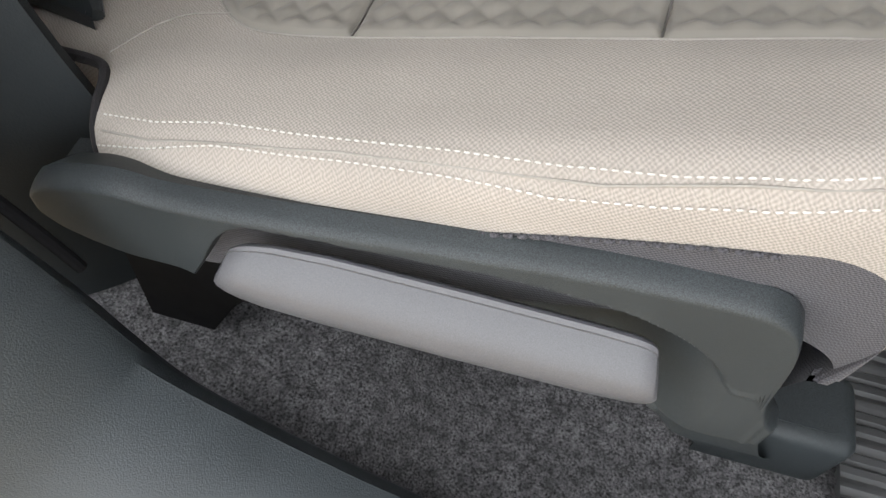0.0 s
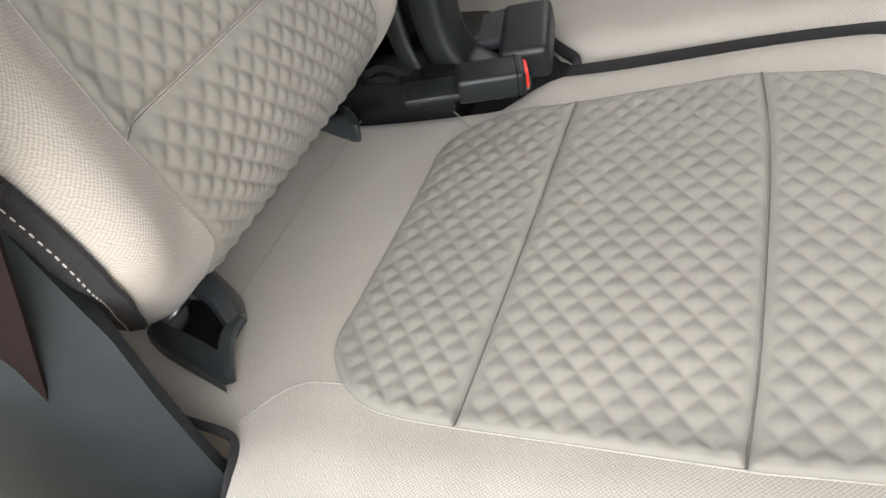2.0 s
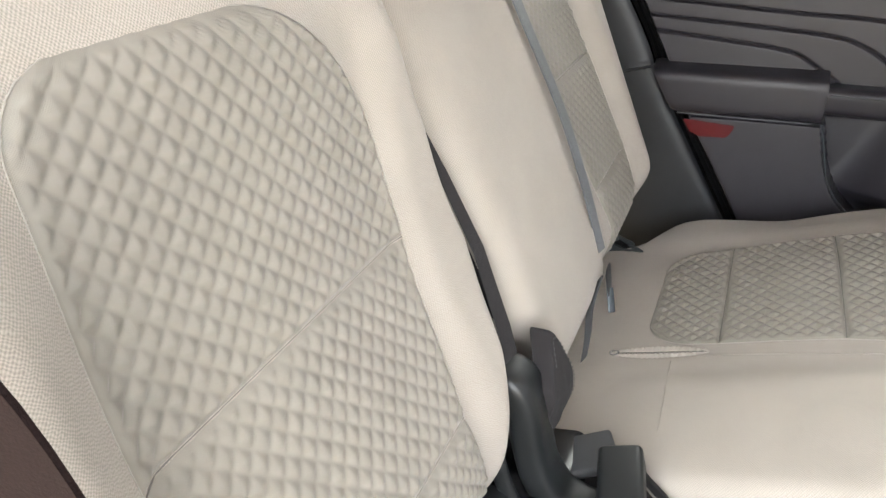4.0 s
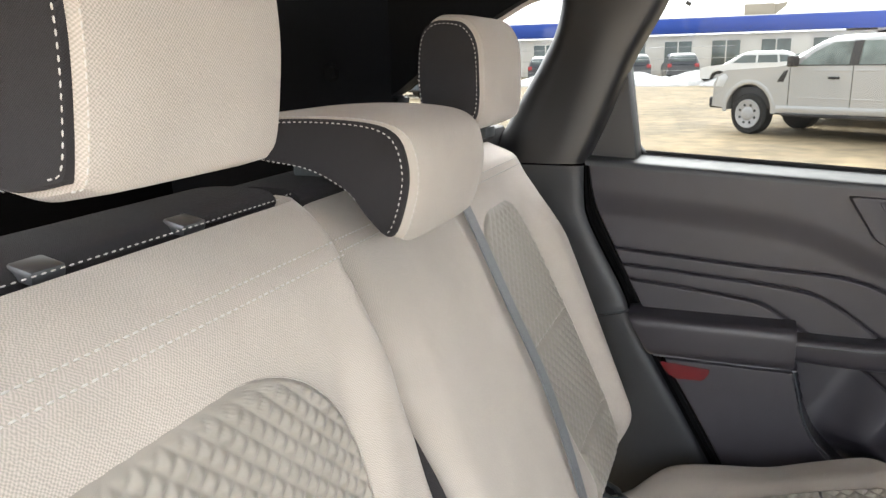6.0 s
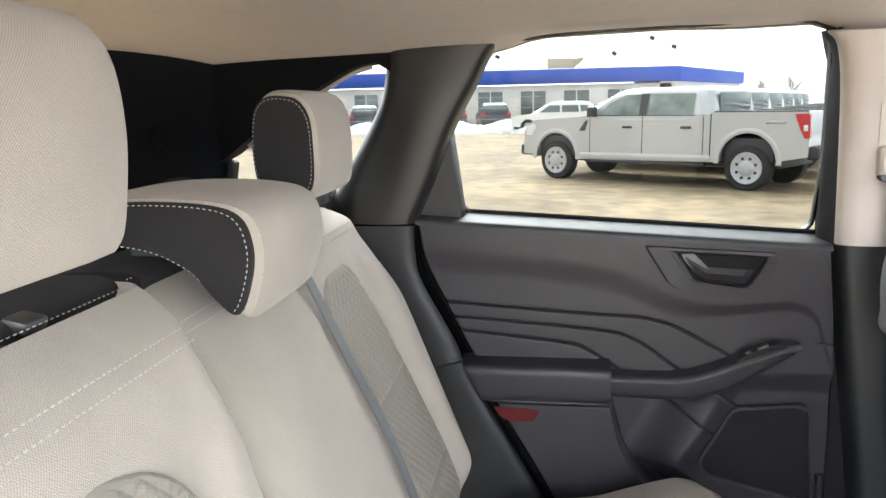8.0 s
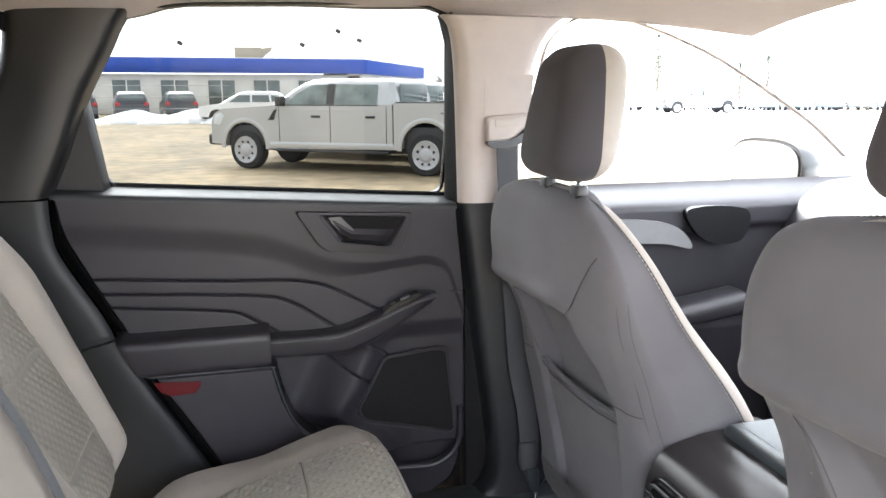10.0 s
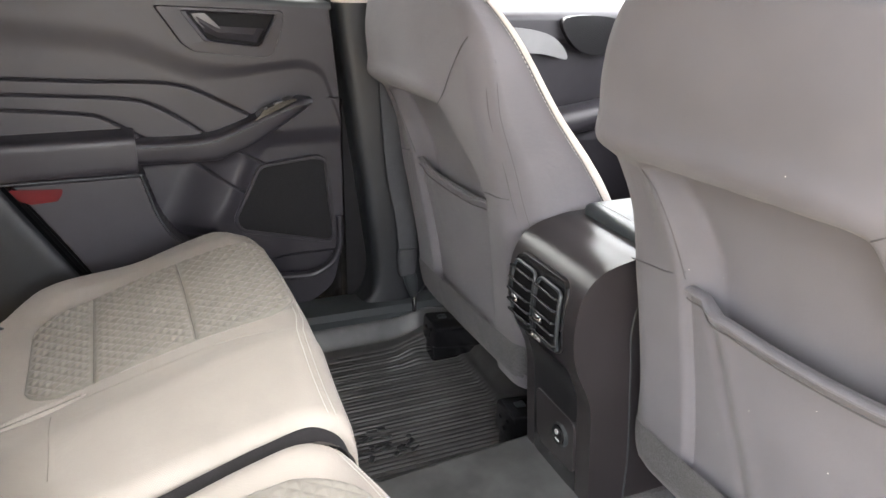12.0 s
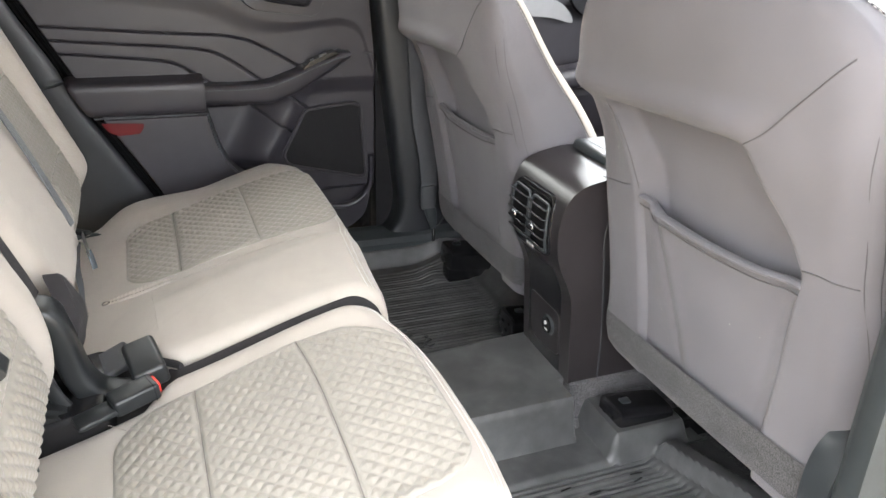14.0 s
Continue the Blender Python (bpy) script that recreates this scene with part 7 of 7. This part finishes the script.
def wheel(parent, m, u, side, z, r, w=0.27):
    """Tyre, rim with round holes and hub, on the near (-1) or the off (1) side."""
    bm = loft([[(u + rr * math.cos(a), y, z + rr * math.sin(a)) for a in np.linspace(0, 2 * math.pi, 36, endpoint=False)]
               for y, rr in ((side * 0.95 - side * w, r * 0.93), (side * 0.95 - side * w * 0.9, r), (side * 0.95 - side * 0.03, r), (side * 0.95, r * 0.93), (side * 0.95, r * 0.69))])
    bmesh.ops.transform(bm, matrix=m, verts=bm.verts)
    wh = part("wheel", bm, TYRE, parent, "black tyre")
    bm = loft([[(u + rr * math.cos(a), y, z + rr * math.sin(a)) for a in np.linspace(0, 2 * math.pi, 36, endpoint=False)]
               for y, rr in ((side * 0.951, r * 0.71), (side * 0.972, r * 0.68), (side * 0.960, r * 0.60), (side * 0.954, r * 0.34), (side * 0.975, r * 0.27), (side * 0.985, r * 0.16))])
    bmesh.ops.transform(bm, matrix=m, verts=bm.verts)
    part("rim", bm, RIM, wh, "silver steel rim")
    for k in range(8):
        a = 2 * math.pi * (k + 0.5) / 8
        bm = disc((u + r * 0.45 * math.cos(a), side * 0.956, z + r * 0.45 * math.sin(a)), r * 0.065, 0.02, "y", 10)
        bmesh.ops.transform(bm, matrix=m, verts=bm.verts)
        part("rim_hole", bm, TRIMBLK, wh)


def pickup(m, paint, label, base):
    """A crew-cab pickup, front at u = -0.9; m carries its own axes into the lot."""
    t = thing("pickup_truck", base, label, "pickup truck", "parked vehicles")

    def put(name, bm, mat, parent=t, lab=""):
        bmesh.ops.transform(bm, matrix=m, verts=bm.verts)
        return part(name, bm, mat, parent, lab, 0.5)

    def arch(u, z0, r):
        return [(u + r * math.cos(a), z0 + r * math.sin(a)) for a in np.linspace(math.pi, 0, 14)]
    lower = [(-0.86, 0.52), (-0.84, 0.98), (-0.72, 1.16), (-0.55, 1.24), (0.60, 1.30), (0.75, 1.32), (3.42, 1.34), (3.46, 1.37), (5.12, 1.37), (5.16, 1.20), (5.14, 0.62),
             (4.75, 0.55)] + arch(4.12, 0.50, 0.52)[::-1] + [(3.5, 0.48), (0.62, 0.44)] + arch(0.0, 0.46, 0.52)[::-1] + [(-0.58, 0.50)]
    body = put("body", prism(lower, "xz", -0.96, 0.96, 0.03, 3), paint)
    # cab with raked screen, narrowing upwards
    rows = []
    for z, w, u0, u1 in ((1.29, 0.93, 0.62, 3.46), (1.45, 0.905, 0.86, 3.45), (1.62, 0.86, 1.12, 3.42), (1.76, 0.80, 1.36, 3.38), (1.82, 0.74, 1.52, 3.30), (1.845, 0.60, 1.75, 3.1)):
        rows.append([(u0, -w * 0.9, z), (u0 + 0.12, -w, z), ((u0 + u1) / 2, -w, z), (u1 - 0.1, -w, z), (u1, -w * 0.9, z), (u1, w * 0.9, z), (u1 - 0.1, w, z), ((u0 + u1) / 2, w, z), (u0 + 0.12, w, z), (u0, w * 0.9, z)])
    put("cab", loft(rows), paint)
    side_w = lambda z: float(np.interp(z, (1.29, 1.45, 1.62, 1.76), (0.93, 0.905, 0.86, 0.80))) + 0.028
    for sd in (-1, 1):
        for pts in (((1.02, 1.33), (1.98, 1.33), (1.98, 1.72), (1.62, 1.72), (1.28, 1.55)), ((2.14, 1.33), (3.08, 1.33), (3.08, 1.72), (2.14, 1.73))):
            w = bmesh.new()
            w.faces.new([w.verts.new((u, sd * side_w(z), z)) for u, z in pts])
            put("side_window", w, CABGLASS, t, "greenish side window")
        put("window_pillar", sheet([[(u, sd * (side_w(z) + 0.004), z) for u in (1.975, 2.145)] for z in np.linspace(1.33, 1.735, 6)]), TRIMBLK, t, "black pillar between the door windows")
        put("waist_strip", box((2.05, sd * 0.952, 1.322), (2.15, 0.02, 0.022), 0.006, 2), TRIMBLK)
        for u, z0 in ((0.0, 0.46), (4.12, 0.50)):
            put("wheel_arch", sweep([(u + 0.555 * math.cos(a), sd * 0.955, z0 + 0.555 * math.sin(a)) for a in np.linspace(math.pi * 1.02, -0.02 * math.pi, 24)], ring(0.050, 0.012, 10), (0, 1, 0)), paint)
        for za, zb, r in ((0.74, 0.72, 0.030), (1.225, 1.235, 0.035)):
            put("body_crease", sweep([(0.72, sd * 0.952, za), (2.0, sd * 0.954, (za + zb) / 2), (3.42, sd * 0.952, zb)], ring(0.009, r, 10), (0, 0, 1)), paint)
        put("sill_panel", prism([(0.62, 0.46), (3.45, 0.49), (3.45, 0.60), (0.62, 0.58)], "xz", sd * 0.945, sd * 0.972, 0.008), paint)
        for u in (1.95, 3.18):
            put("door_handle", box((u - 0.22, sd * 0.975, 1.10), (0.20, 0.03, 0.045), 0.01, 2), TRIMBLK, t, "black door handle")
        for u in (0.86, 2.06, 3.30):
            put("door_gap", box((u, sd * 0.9615, 0.92), (0.012, 0.004, 0.80), 0), TRIMBLK)
        put("cab_gap", box((3.44, sd * 0.9615, 0.95), (0.02, 0.004, 0.78), 0), TRIMBLK)
        put("side_step", box((2.05, sd * 0.93, 0.42), (2.6, 0.14, 0.06), 0.02, 2), TRIMBLK, t, "black side step")
        mr = put("door_mirror", box((0.98, sd * 1.07, 1.40), (0.14, 0.20, 0.20), 0.03, 2), TRIMBLK, t, "black door mirror")
        put("headlight", prism([(-0.80, 0.92), (-0.74, 1.12), (-0.58, 1.17), (-0.50, 1.10), (-0.62, 0.90)], "xz", sd * 0.90, sd * 0.968, 0.01), LAMP, t, "headlight")
        tl = put("tail_light", prism(rounded([(4.90, 1.335), (5.145, 1.335), (5.165, 0.93), (5.08, 0.93), (5.00, 1.08)], 0.02, 3), "xz", sd * 0.90, sd * 0.976, 0.006), TAIL, t, "red tail light")
        put("reversing_lens", box((5.09, sd * 0.979, 1.10), (0.07, 0.006, 0.10), 0.002, 1), LAMP, tl)
        put("fender_vent", prism([(0.60, 1.02), (0.74, 1.22), (0.82, 1.24), (0.74, 1.02)], "xz", sd * 0.955, sd * 0.968, 0.004), TRIMBLK)
        put("badge", box((4.60, sd * 0.965, 1.20), (0.34, 0.004, 0.05), 0), RIM)
        wheel(t, m, 0.0, sd, 0.395, 0.40)
        wheel(t, m, 4.12, sd, 0.395, 0.40)
    put("windscreen", prism([(0.70, 1.34), (1.44, 1.76), (1.46, 1.755), (0.73, 1.33)], "xz", -0.74, 0.74), AUTOGLASS, t, "windscreen")
    put("rear_window", box((3.455, 0, 1.55), (0.02, 1.3, 0.36), 0.02, 2), AUTOGLASS, t)
    put("grille", box((-0.85, 0, 0.92), (0.06, 1.3, 0.34), 0.03, 2), TRIMBLK, t)
    put("front_bumper", box((-0.80, 0, 0.60), (0.34, 1.90, 0.24), 0.06, 3), TRIMBLK, t, "black front bumper")
    put("rear_bumper", box((5.20, 0, 0.68), (0.20, 1.86, 0.22), 0.05, 3), TRIMBLK, t, "dark rear bumper")
    put("underbody", box((2.05, 0, 0.46), (5.2, 1.5, 0.14), 0.02), TRIMBLK)
    put("wheel_bay", box((0.0, 0, 0.70), (0.9, 1.80, 0.46), 0.05), TRIMBLK)
    put("wheel_bay", box((4.12, 0, 0.70), (0.9, 1.80, 0.46), 0.05), TRIMBLK)
    put("bed_rail", box((4.3, -0.92, 1.378), (1.62, 0.07, 0.03), 0.01), TRIMBLK)
    put("bed_rail", box((4.3, 0.92, 1.378), (1.62, 0.07, 0.03), 0.01), TRIMBLK)
    return t


ux, uy = 0.797, -0.604
truck_m = Matrix(((ux, -uy, 0, 0.387 + 0.95 * 0.604), (uy, ux, 0, 15.507 + 0.95 * 0.797), (0, 0, 1, GROUND_Z), (0, 0, 0, 1)))
pickup(truck_m, SILVER, "silver crew cab pickup with black side steps on the lot", (2.5, 14.8, GROUND_Z))
row_m = [truck_m @ Matrix.Translation((-0.7 * (k + 1), 2.6 * (k + 1), 0)) for k in range(5)]
white_truck = pickup(row_m[0], WHITEP, "white crew cab pickup parked in a row", tuple(row_m[0].translation))
for k in range(1, 5):
    copy_thing(white_truck, Matrix.Translation(row_m[k].translation))


def suv(name, m, paint, base, label, category="car"):
    """A parked five-door car, 4.6 m long, front at u = -2.3."""
    t = thing(name, base, label, category, "parked vehicles")

    def put(pn, bm, mat, parent=t, lab=""):
        bmesh.ops.transform(bm, matrix=m, verts=bm.verts)
        return part(pn, bm, mat, parent, lab, 0.5)

    def arch(u, r):
        return [(u + r * math.cos(a), 0.36 + r * math.sin(a)) for a in np.linspace(0, math.pi, 10)]
    low = [(-2.28, 0.36), (-2.32, 0.70), (-2.15, 0.92), (-1.2, 1.04), (2.1, 1.08), (2.28, 0.95), (2.26, 0.40), (1.85, 0.34)] + arch(1.42, 0.40) + [(0.9, 0.28), (-0.9, 0.28)] + arch(-1.40, 0.40) + [(-1.85, 0.34)]
    put("body", prism(low, "xz", -0.92, 0.92, 0.05, 2), paint)
    rows = []
    for z, w, u0, u1 in ((1.02, 0.89, -1.25, 2.22), (1.25, 0.84, -0.85, 2.15), (1.48, 0.75, -0.45, 2.0), (1.62, 0.66, -0.1, 1.75), (1.66, 0.5, 0.2, 1.5)):
        rows.append([(u0, -w * 0.9, z), (u0 + 0.1, -w, z), (u1 - 0.1, -w, z), (u1, -w * 0.9, z), (u1, w * 0.9, z), (u1 - 0.1, w, z), (u0 + 0.1, w, z), (u0, w * 0.9, z)])
    put("cabin", loft(rows), paint)
    wz = lambda z: float(np.interp(z, (1.02, 1.25, 1.48), (0.89, 0.84, 0.75))) + 0.025
    for sd in (-1, 1):
        for pts in (((-0.78, 1.10), (0.30, 1.10), (0.30, 1.46), (-0.28, 1.46)), ((0.40, 1.10), (1.30, 1.10), (1.25, 1.46), (0.40, 1.46)), ((1.40, 1.12), (1.95, 1.16), (1.75, 1.44), (1.35, 1.46))):
            w = bmesh.new()
            w.faces.new([w.verts.new((u, sd * wz(z), z)) for u, z in pts])
            put("side_window", w, AUTOGLASS)
        put("tail_light", box((2.22, sd * 0.78, 0.95), (0.14, 0.26, 0.22), 0.03, 2), TAIL)
        put("headlight", box((-2.2, sd * 0.72, 0.80), (0.18, 0.34, 0.14), 0.03, 2), LAMP)
        for u in (-1.40, 1.42):
            bm = disc((u, sd * 0.82, 0.36), 0.36, 0.22, "y", 24, 0.03)
            wh = put("wheel", bm, TYRE)
            put("rim", disc((u, sd * 0.925, 0.36), 0.22, 0.03, "y", 20, 0.01), RIM, wh)
    put("rear_window", box((2.12, 0, 1.32), (0.05, 1.3, 0.30), 0.01, 1, (0, -18, 0)), AUTOGLASS)
    put("windscreen", box((-0.75, 0, 1.28), (0.05, 1.4, 0.48), 0.01, 1, (0, 38, 0)), AUTOGLASS)
    put("lower_trim", box((0, 0, 0.33), (4.3, 1.78, 0.12), 0.03), TRIMBLK)
    return t


def at(x, y, turn):
    return pose(x, y, GROUND_Z, 0, 0, turn)


suv("parked_suv", at(0.6, 41, -4), WHITEP, (0.6, 41, GROUND_Z), "white sport utility car parked beside the fence")
suv("parked_van", at(4.0, 47, -30), WHITEP, (4.0, 47, GROUND_Z), "white van parked before the building", "van")
dark1 = suv("parked_suv", at(-3.4, 49, -80), DARKP, (-3.4, 49, GROUND_Z), "dark parked car with red tail lights")
for k in range(1, 6):
    copy_thing(dark1, Matrix.Translation((-3.4 - 2.7 * k, 49 - 0.5 * k, GROUND_Z)))
blue1 = suv("parked_suv", at(-11.5, 31, 70), BLUEP, (-11.5, 31, GROUND_Z), "blue grey parked car with red tail lights")
pw = suv("parked_suv", at(-13.8, 33, 70), WHITEP, (-13.8, 33, GROUND_Z), "white parked car beyond the quarter window")
far1 = suv("parked_suv", at(34, 62, 60), WHITEP, (34, 62, GROUND_Z), "pale parked car in a distant row")
for k in range(1, 16):
    copy_thing(far1, Matrix.Translation((34 + 2.6 * k, 62 - 0.25 * k, GROUND_Z)) @ pose(0, 0, 0, 0, 0, 4 * math.sin(5 * k)))
far2 = suv("parked_suv", at(45, 57, 60), BLUEP, (45, 57, GROUND_Z), "grey parked car in a distant row")
for k in range(1, 9):
    copy_thing(far2, Matrix.Translation((45 + 3.0 * k, 57 - 0.3 * k, GROUND_Z)))
far_pick = copy_thing(white_truck, Matrix.Translation((33, 52, GROUND_Z)) @ pose(0, 0, 0, 0, 0, 30))

# showroom with blue fascia
bld = thing("showroom_building", (-10, 66, GROUND_Z), "low pale building with bright blue fascia and dark windows", "building")
part("wall", box((-15, 72, 1.05), (50, 20, 3.0), 0.05, 1), WALLP, bld)
part("roof", box((-15, 72, 3.72), (51, 21, 0.25), 0.05, 1), WALLP, bld)
part("fascia", box((-15, 61.7, 3.22), (51, 0.6, 1.12), 0.04, 1), BLUEFASCIA, bld, "bright blue fascia")
part("fascia", prism([(10.5, 61.4), (19.8, 80.0), (19.2, 80.3), (9.9, 61.7)], "xy", 2.66, 3.78, 0.03, 1), BLUEFASCIA, bld, "bright blue fascia")
part("side_wall", prism([(10.2, 62.0), (19.4, 80.3), (9.0, 80.3), (9.0, 62.0)], "xy", -0.45, 3.6, 0.03, 1), WALLP, bld)
for k in range(13):
    x = -36 + 3.5 * k
    w = part("window", box((x, 61.98, 1.15), (2.0, 0.1, 1.9), 0.02, 1), AUTOGLASS, bld, "dark shop window")
    part("frame", box((x, 61.94, 1.15), (0.10, 0.1, 1.9), 0.01, 1), WALLP, w)
part("side_door", box((9.6, 62.0, 0.8), (1.3, 0.1, 2.4), 0.02, 1), TRIMBLK, bld)
hv = thing("roof_unit", (1.5, 66, 3.85), "beige ventilation unit on the roof", "ventilation unit")
part("housing", box((1.2, 66, 4.33), (2.2, 2.0, 1.0), 0.05, 1), UNIT, hv)
part("hood", prism([(2.3, 3.95), (2.3, 4.75), (3.2, 4.9), (3.1, 4.6)], "xz", 65.2, 66.8), UNIT, hv)
pole = thing("light_pole", (8.65, 58, GROUND_Z), "thin grey lamp pole", "lamp pole")
part("shaft", sweep([(8.65, 58, GROUND_Z), (8.65, 58, 9.5)], ring(0.065)), TRIMBLK, pole)
for k, (x, z) in enumerate(((-4.0, 4.9), (5.3, 4.9), (8.2, 6.0), (9.9, 5.3))):
    fl = thing("flood_light", (x, 62, 3.85), "small dark flood light on the roof edge", "flood light", "flood lights")
    part("bracket", sweep([(x, 62, 3.85), (x, 62, z)], ring(0.03, n=6)), TRIMBLK, fl)
    part("head", box((x + 0.1, 61.9, z), (0.42, 0.3, 0.30), 0.05, 2, (0, 30, 0)), TRIMBLK, fl)
wing = thing("workshop_building", (17, 92, GROUND_Z), "grey building behind the showroom", "building")
part("wall", box((16, 95, 1.4), (12, 10, 3.7), 0.05, 1), WALLP, wing)

# wire fence and ploughed snow
fence = thing("wire_fence", (-8, 44, GROUND_Z), "wire fence on thin steel posts", "fence")
for k in range(16):
    part("post", sweep([(-22 + 1.45 * k, 44.5, GROUND_Z), (-22 + 1.45 * k, 44.5, GROUND_Z + 2.0)], ring(0.035, n=6)), STEEL, fence)
for z in (0.05, 0.7, 1.35, 1.98):
    part("wire", sweep([(-22, 44.5, GROUND_Z + z), (-0.2, 44.5, GROUND_Z + z)], ring(0.014, n=5)), STEEL, fence)
rng = random.Random(4)
for k in range(9):
    x, y, s = -14 + 1.7 * k + rng.uniform(-0.5, 0.5), 41.5 + rng.uniform(-1.2, 1.0), rng.uniform(0.7, 1.5)
    heap = thing("snow_heap", (x, y, GROUND_Z), "low heap of dirty ploughed snow", "snow", "snow heaps")
    rows = []
    for i in range(9):
        f = i / 8
        rows.append([(x + s * 1.5 * (1.02 - f ** 2) * math.cos(a) * (1 + 0.2 * noise.noise((math.cos(a) * 2 + k, math.sin(a) * 2, f))), y + s * (1.02 - f ** 2) * math.sin(a), GROUND_Z - 0.05 + 0.55 * s * f + 0.12 * noise.noise((3 * math.cos(a), 3 * math.sin(a) + k, 4 * f))) for a in np.linspace(0, 2 * math.pi, 22, endpoint=False)])
    part("snow", loft(rows), SNOW, heap)


def conifer(x, y, h, seed):
    r = random.Random(seed)
    t = thing("conifer_tree", (x, y, GROUND_Z), "tall dark conifer beyond the lot", "tree", "conifers")
    part("trunk", sweep([(x, y, GROUND_Z), (x + 0.1, y, GROUND_Z + h * 0.5), (x, y, GROUND_Z + h)], ring(0.22, n=8), (0, 1, 0), None, [1.0, 0.6, 0.1]), BARK, t)
    vs, fs = [], []
    for k in range(int(h * 60)):
        f = r.random() ** 0.8
        z = GROUND_Z + h * (0.12 + 0.88 * f)
        rad = h * 0.20 * (1 - f) ** 0.8 * r.uniform(0.25, 1.05) + 0.05
        a = r.uniform(0, 6.283)
        cx, cy, s = x + rad * math.cos(a), y + rad * math.sin(a), r.uniform(0.15, 0.42)
        b = len(vs)
        d = r.uniform(0, 6.283)
        vs += [(cx, cy, z), (cx + s * math.cos(d), cy + s * math.sin(d), z - s * 0.35), (cx + s * 0.8 * math.cos(d + 0.9), cy + s * 0.8 * math.sin(d + 0.9), z + s * 0.25)]
        fs.append((b, b + 1, b + 2))
    bm = bmesh.new()
    me = bpy.data.meshes.new("tmp")
    me.from_pydata(vs, [], fs)
    bm.from_mesh(me)
    bpy.data.meshes.remove(me)
    part("crown", bm, NEEDLE, t)


def bare_tree(x, y, h, seed):
    r = random.Random(seed)
    t = thing("bare_tree", (x, y, GROUND_Z), "leafless tree with fine twigs beyond the lot", "tree", "bare trees")
    part("trunk", sweep([(x, y, GROUND_Z), (x + 0.1, y, GROUND_Z + h * 0.6)], ring(0.18, n=8), (0, 1, 0), None, [1.0, 0.5]), BARK, t)
    bm = bmesh.new()

    def limb(p, d, length, rad, level):
        q = p + d * length
        sweep([p, (p + q) / 2 + np.array((r.uniform(-1, 1), r.uniform(-1, 1), 0)) * length * 0.06, q], ring(rad, n=4), (0.3, 1, 0.1), bm, [1, 0.8, 0.5])
        if level:
            for _ in range(4 if level > 1 else 5):
                n = d + np.array((r.uniform(-1, 1), r.uniform(-1, 1), r.uniform(-0.3, 0.7))) * 0.75
                limb(p + d * length * r.uniform(0.4, 1.0), n / np.linalg.norm(n), length * r.uniform(0.5, 0.75), rad * 0.5, level - 1)
    for k in range(6):
        a = k * 1.05 + r.uniform(-0.3, 0.3)
        limb(np.array((x, y, GROUND_Z + h * r.uniform(0.3, 0.6))), np.array((0.5 * math.cos(a), 0.5 * math.sin(a), 0.85)), h * 0.28, 0.07, 2)
    part("limbs", bm, TWIG, t)


for k, (x, y, h) in enumerate(((44, 96, 7.5), (57, 95, 9.5), (60, 100, 7.0), (38, 98, 5.5), (74, 100, 6.5), (82, 104, 7.5))):
    conifer(x, y, h, 10 + k)
for k, (x, y, h) in enumerate(((20, 88, 4.0), (24, 90, 3.8), (28, 92, 4.2), (50, 92, 5.0), (66, 96, 5.5), (79, 98, 5.5))):
    bare_tree(x, y, h, 40 + k)
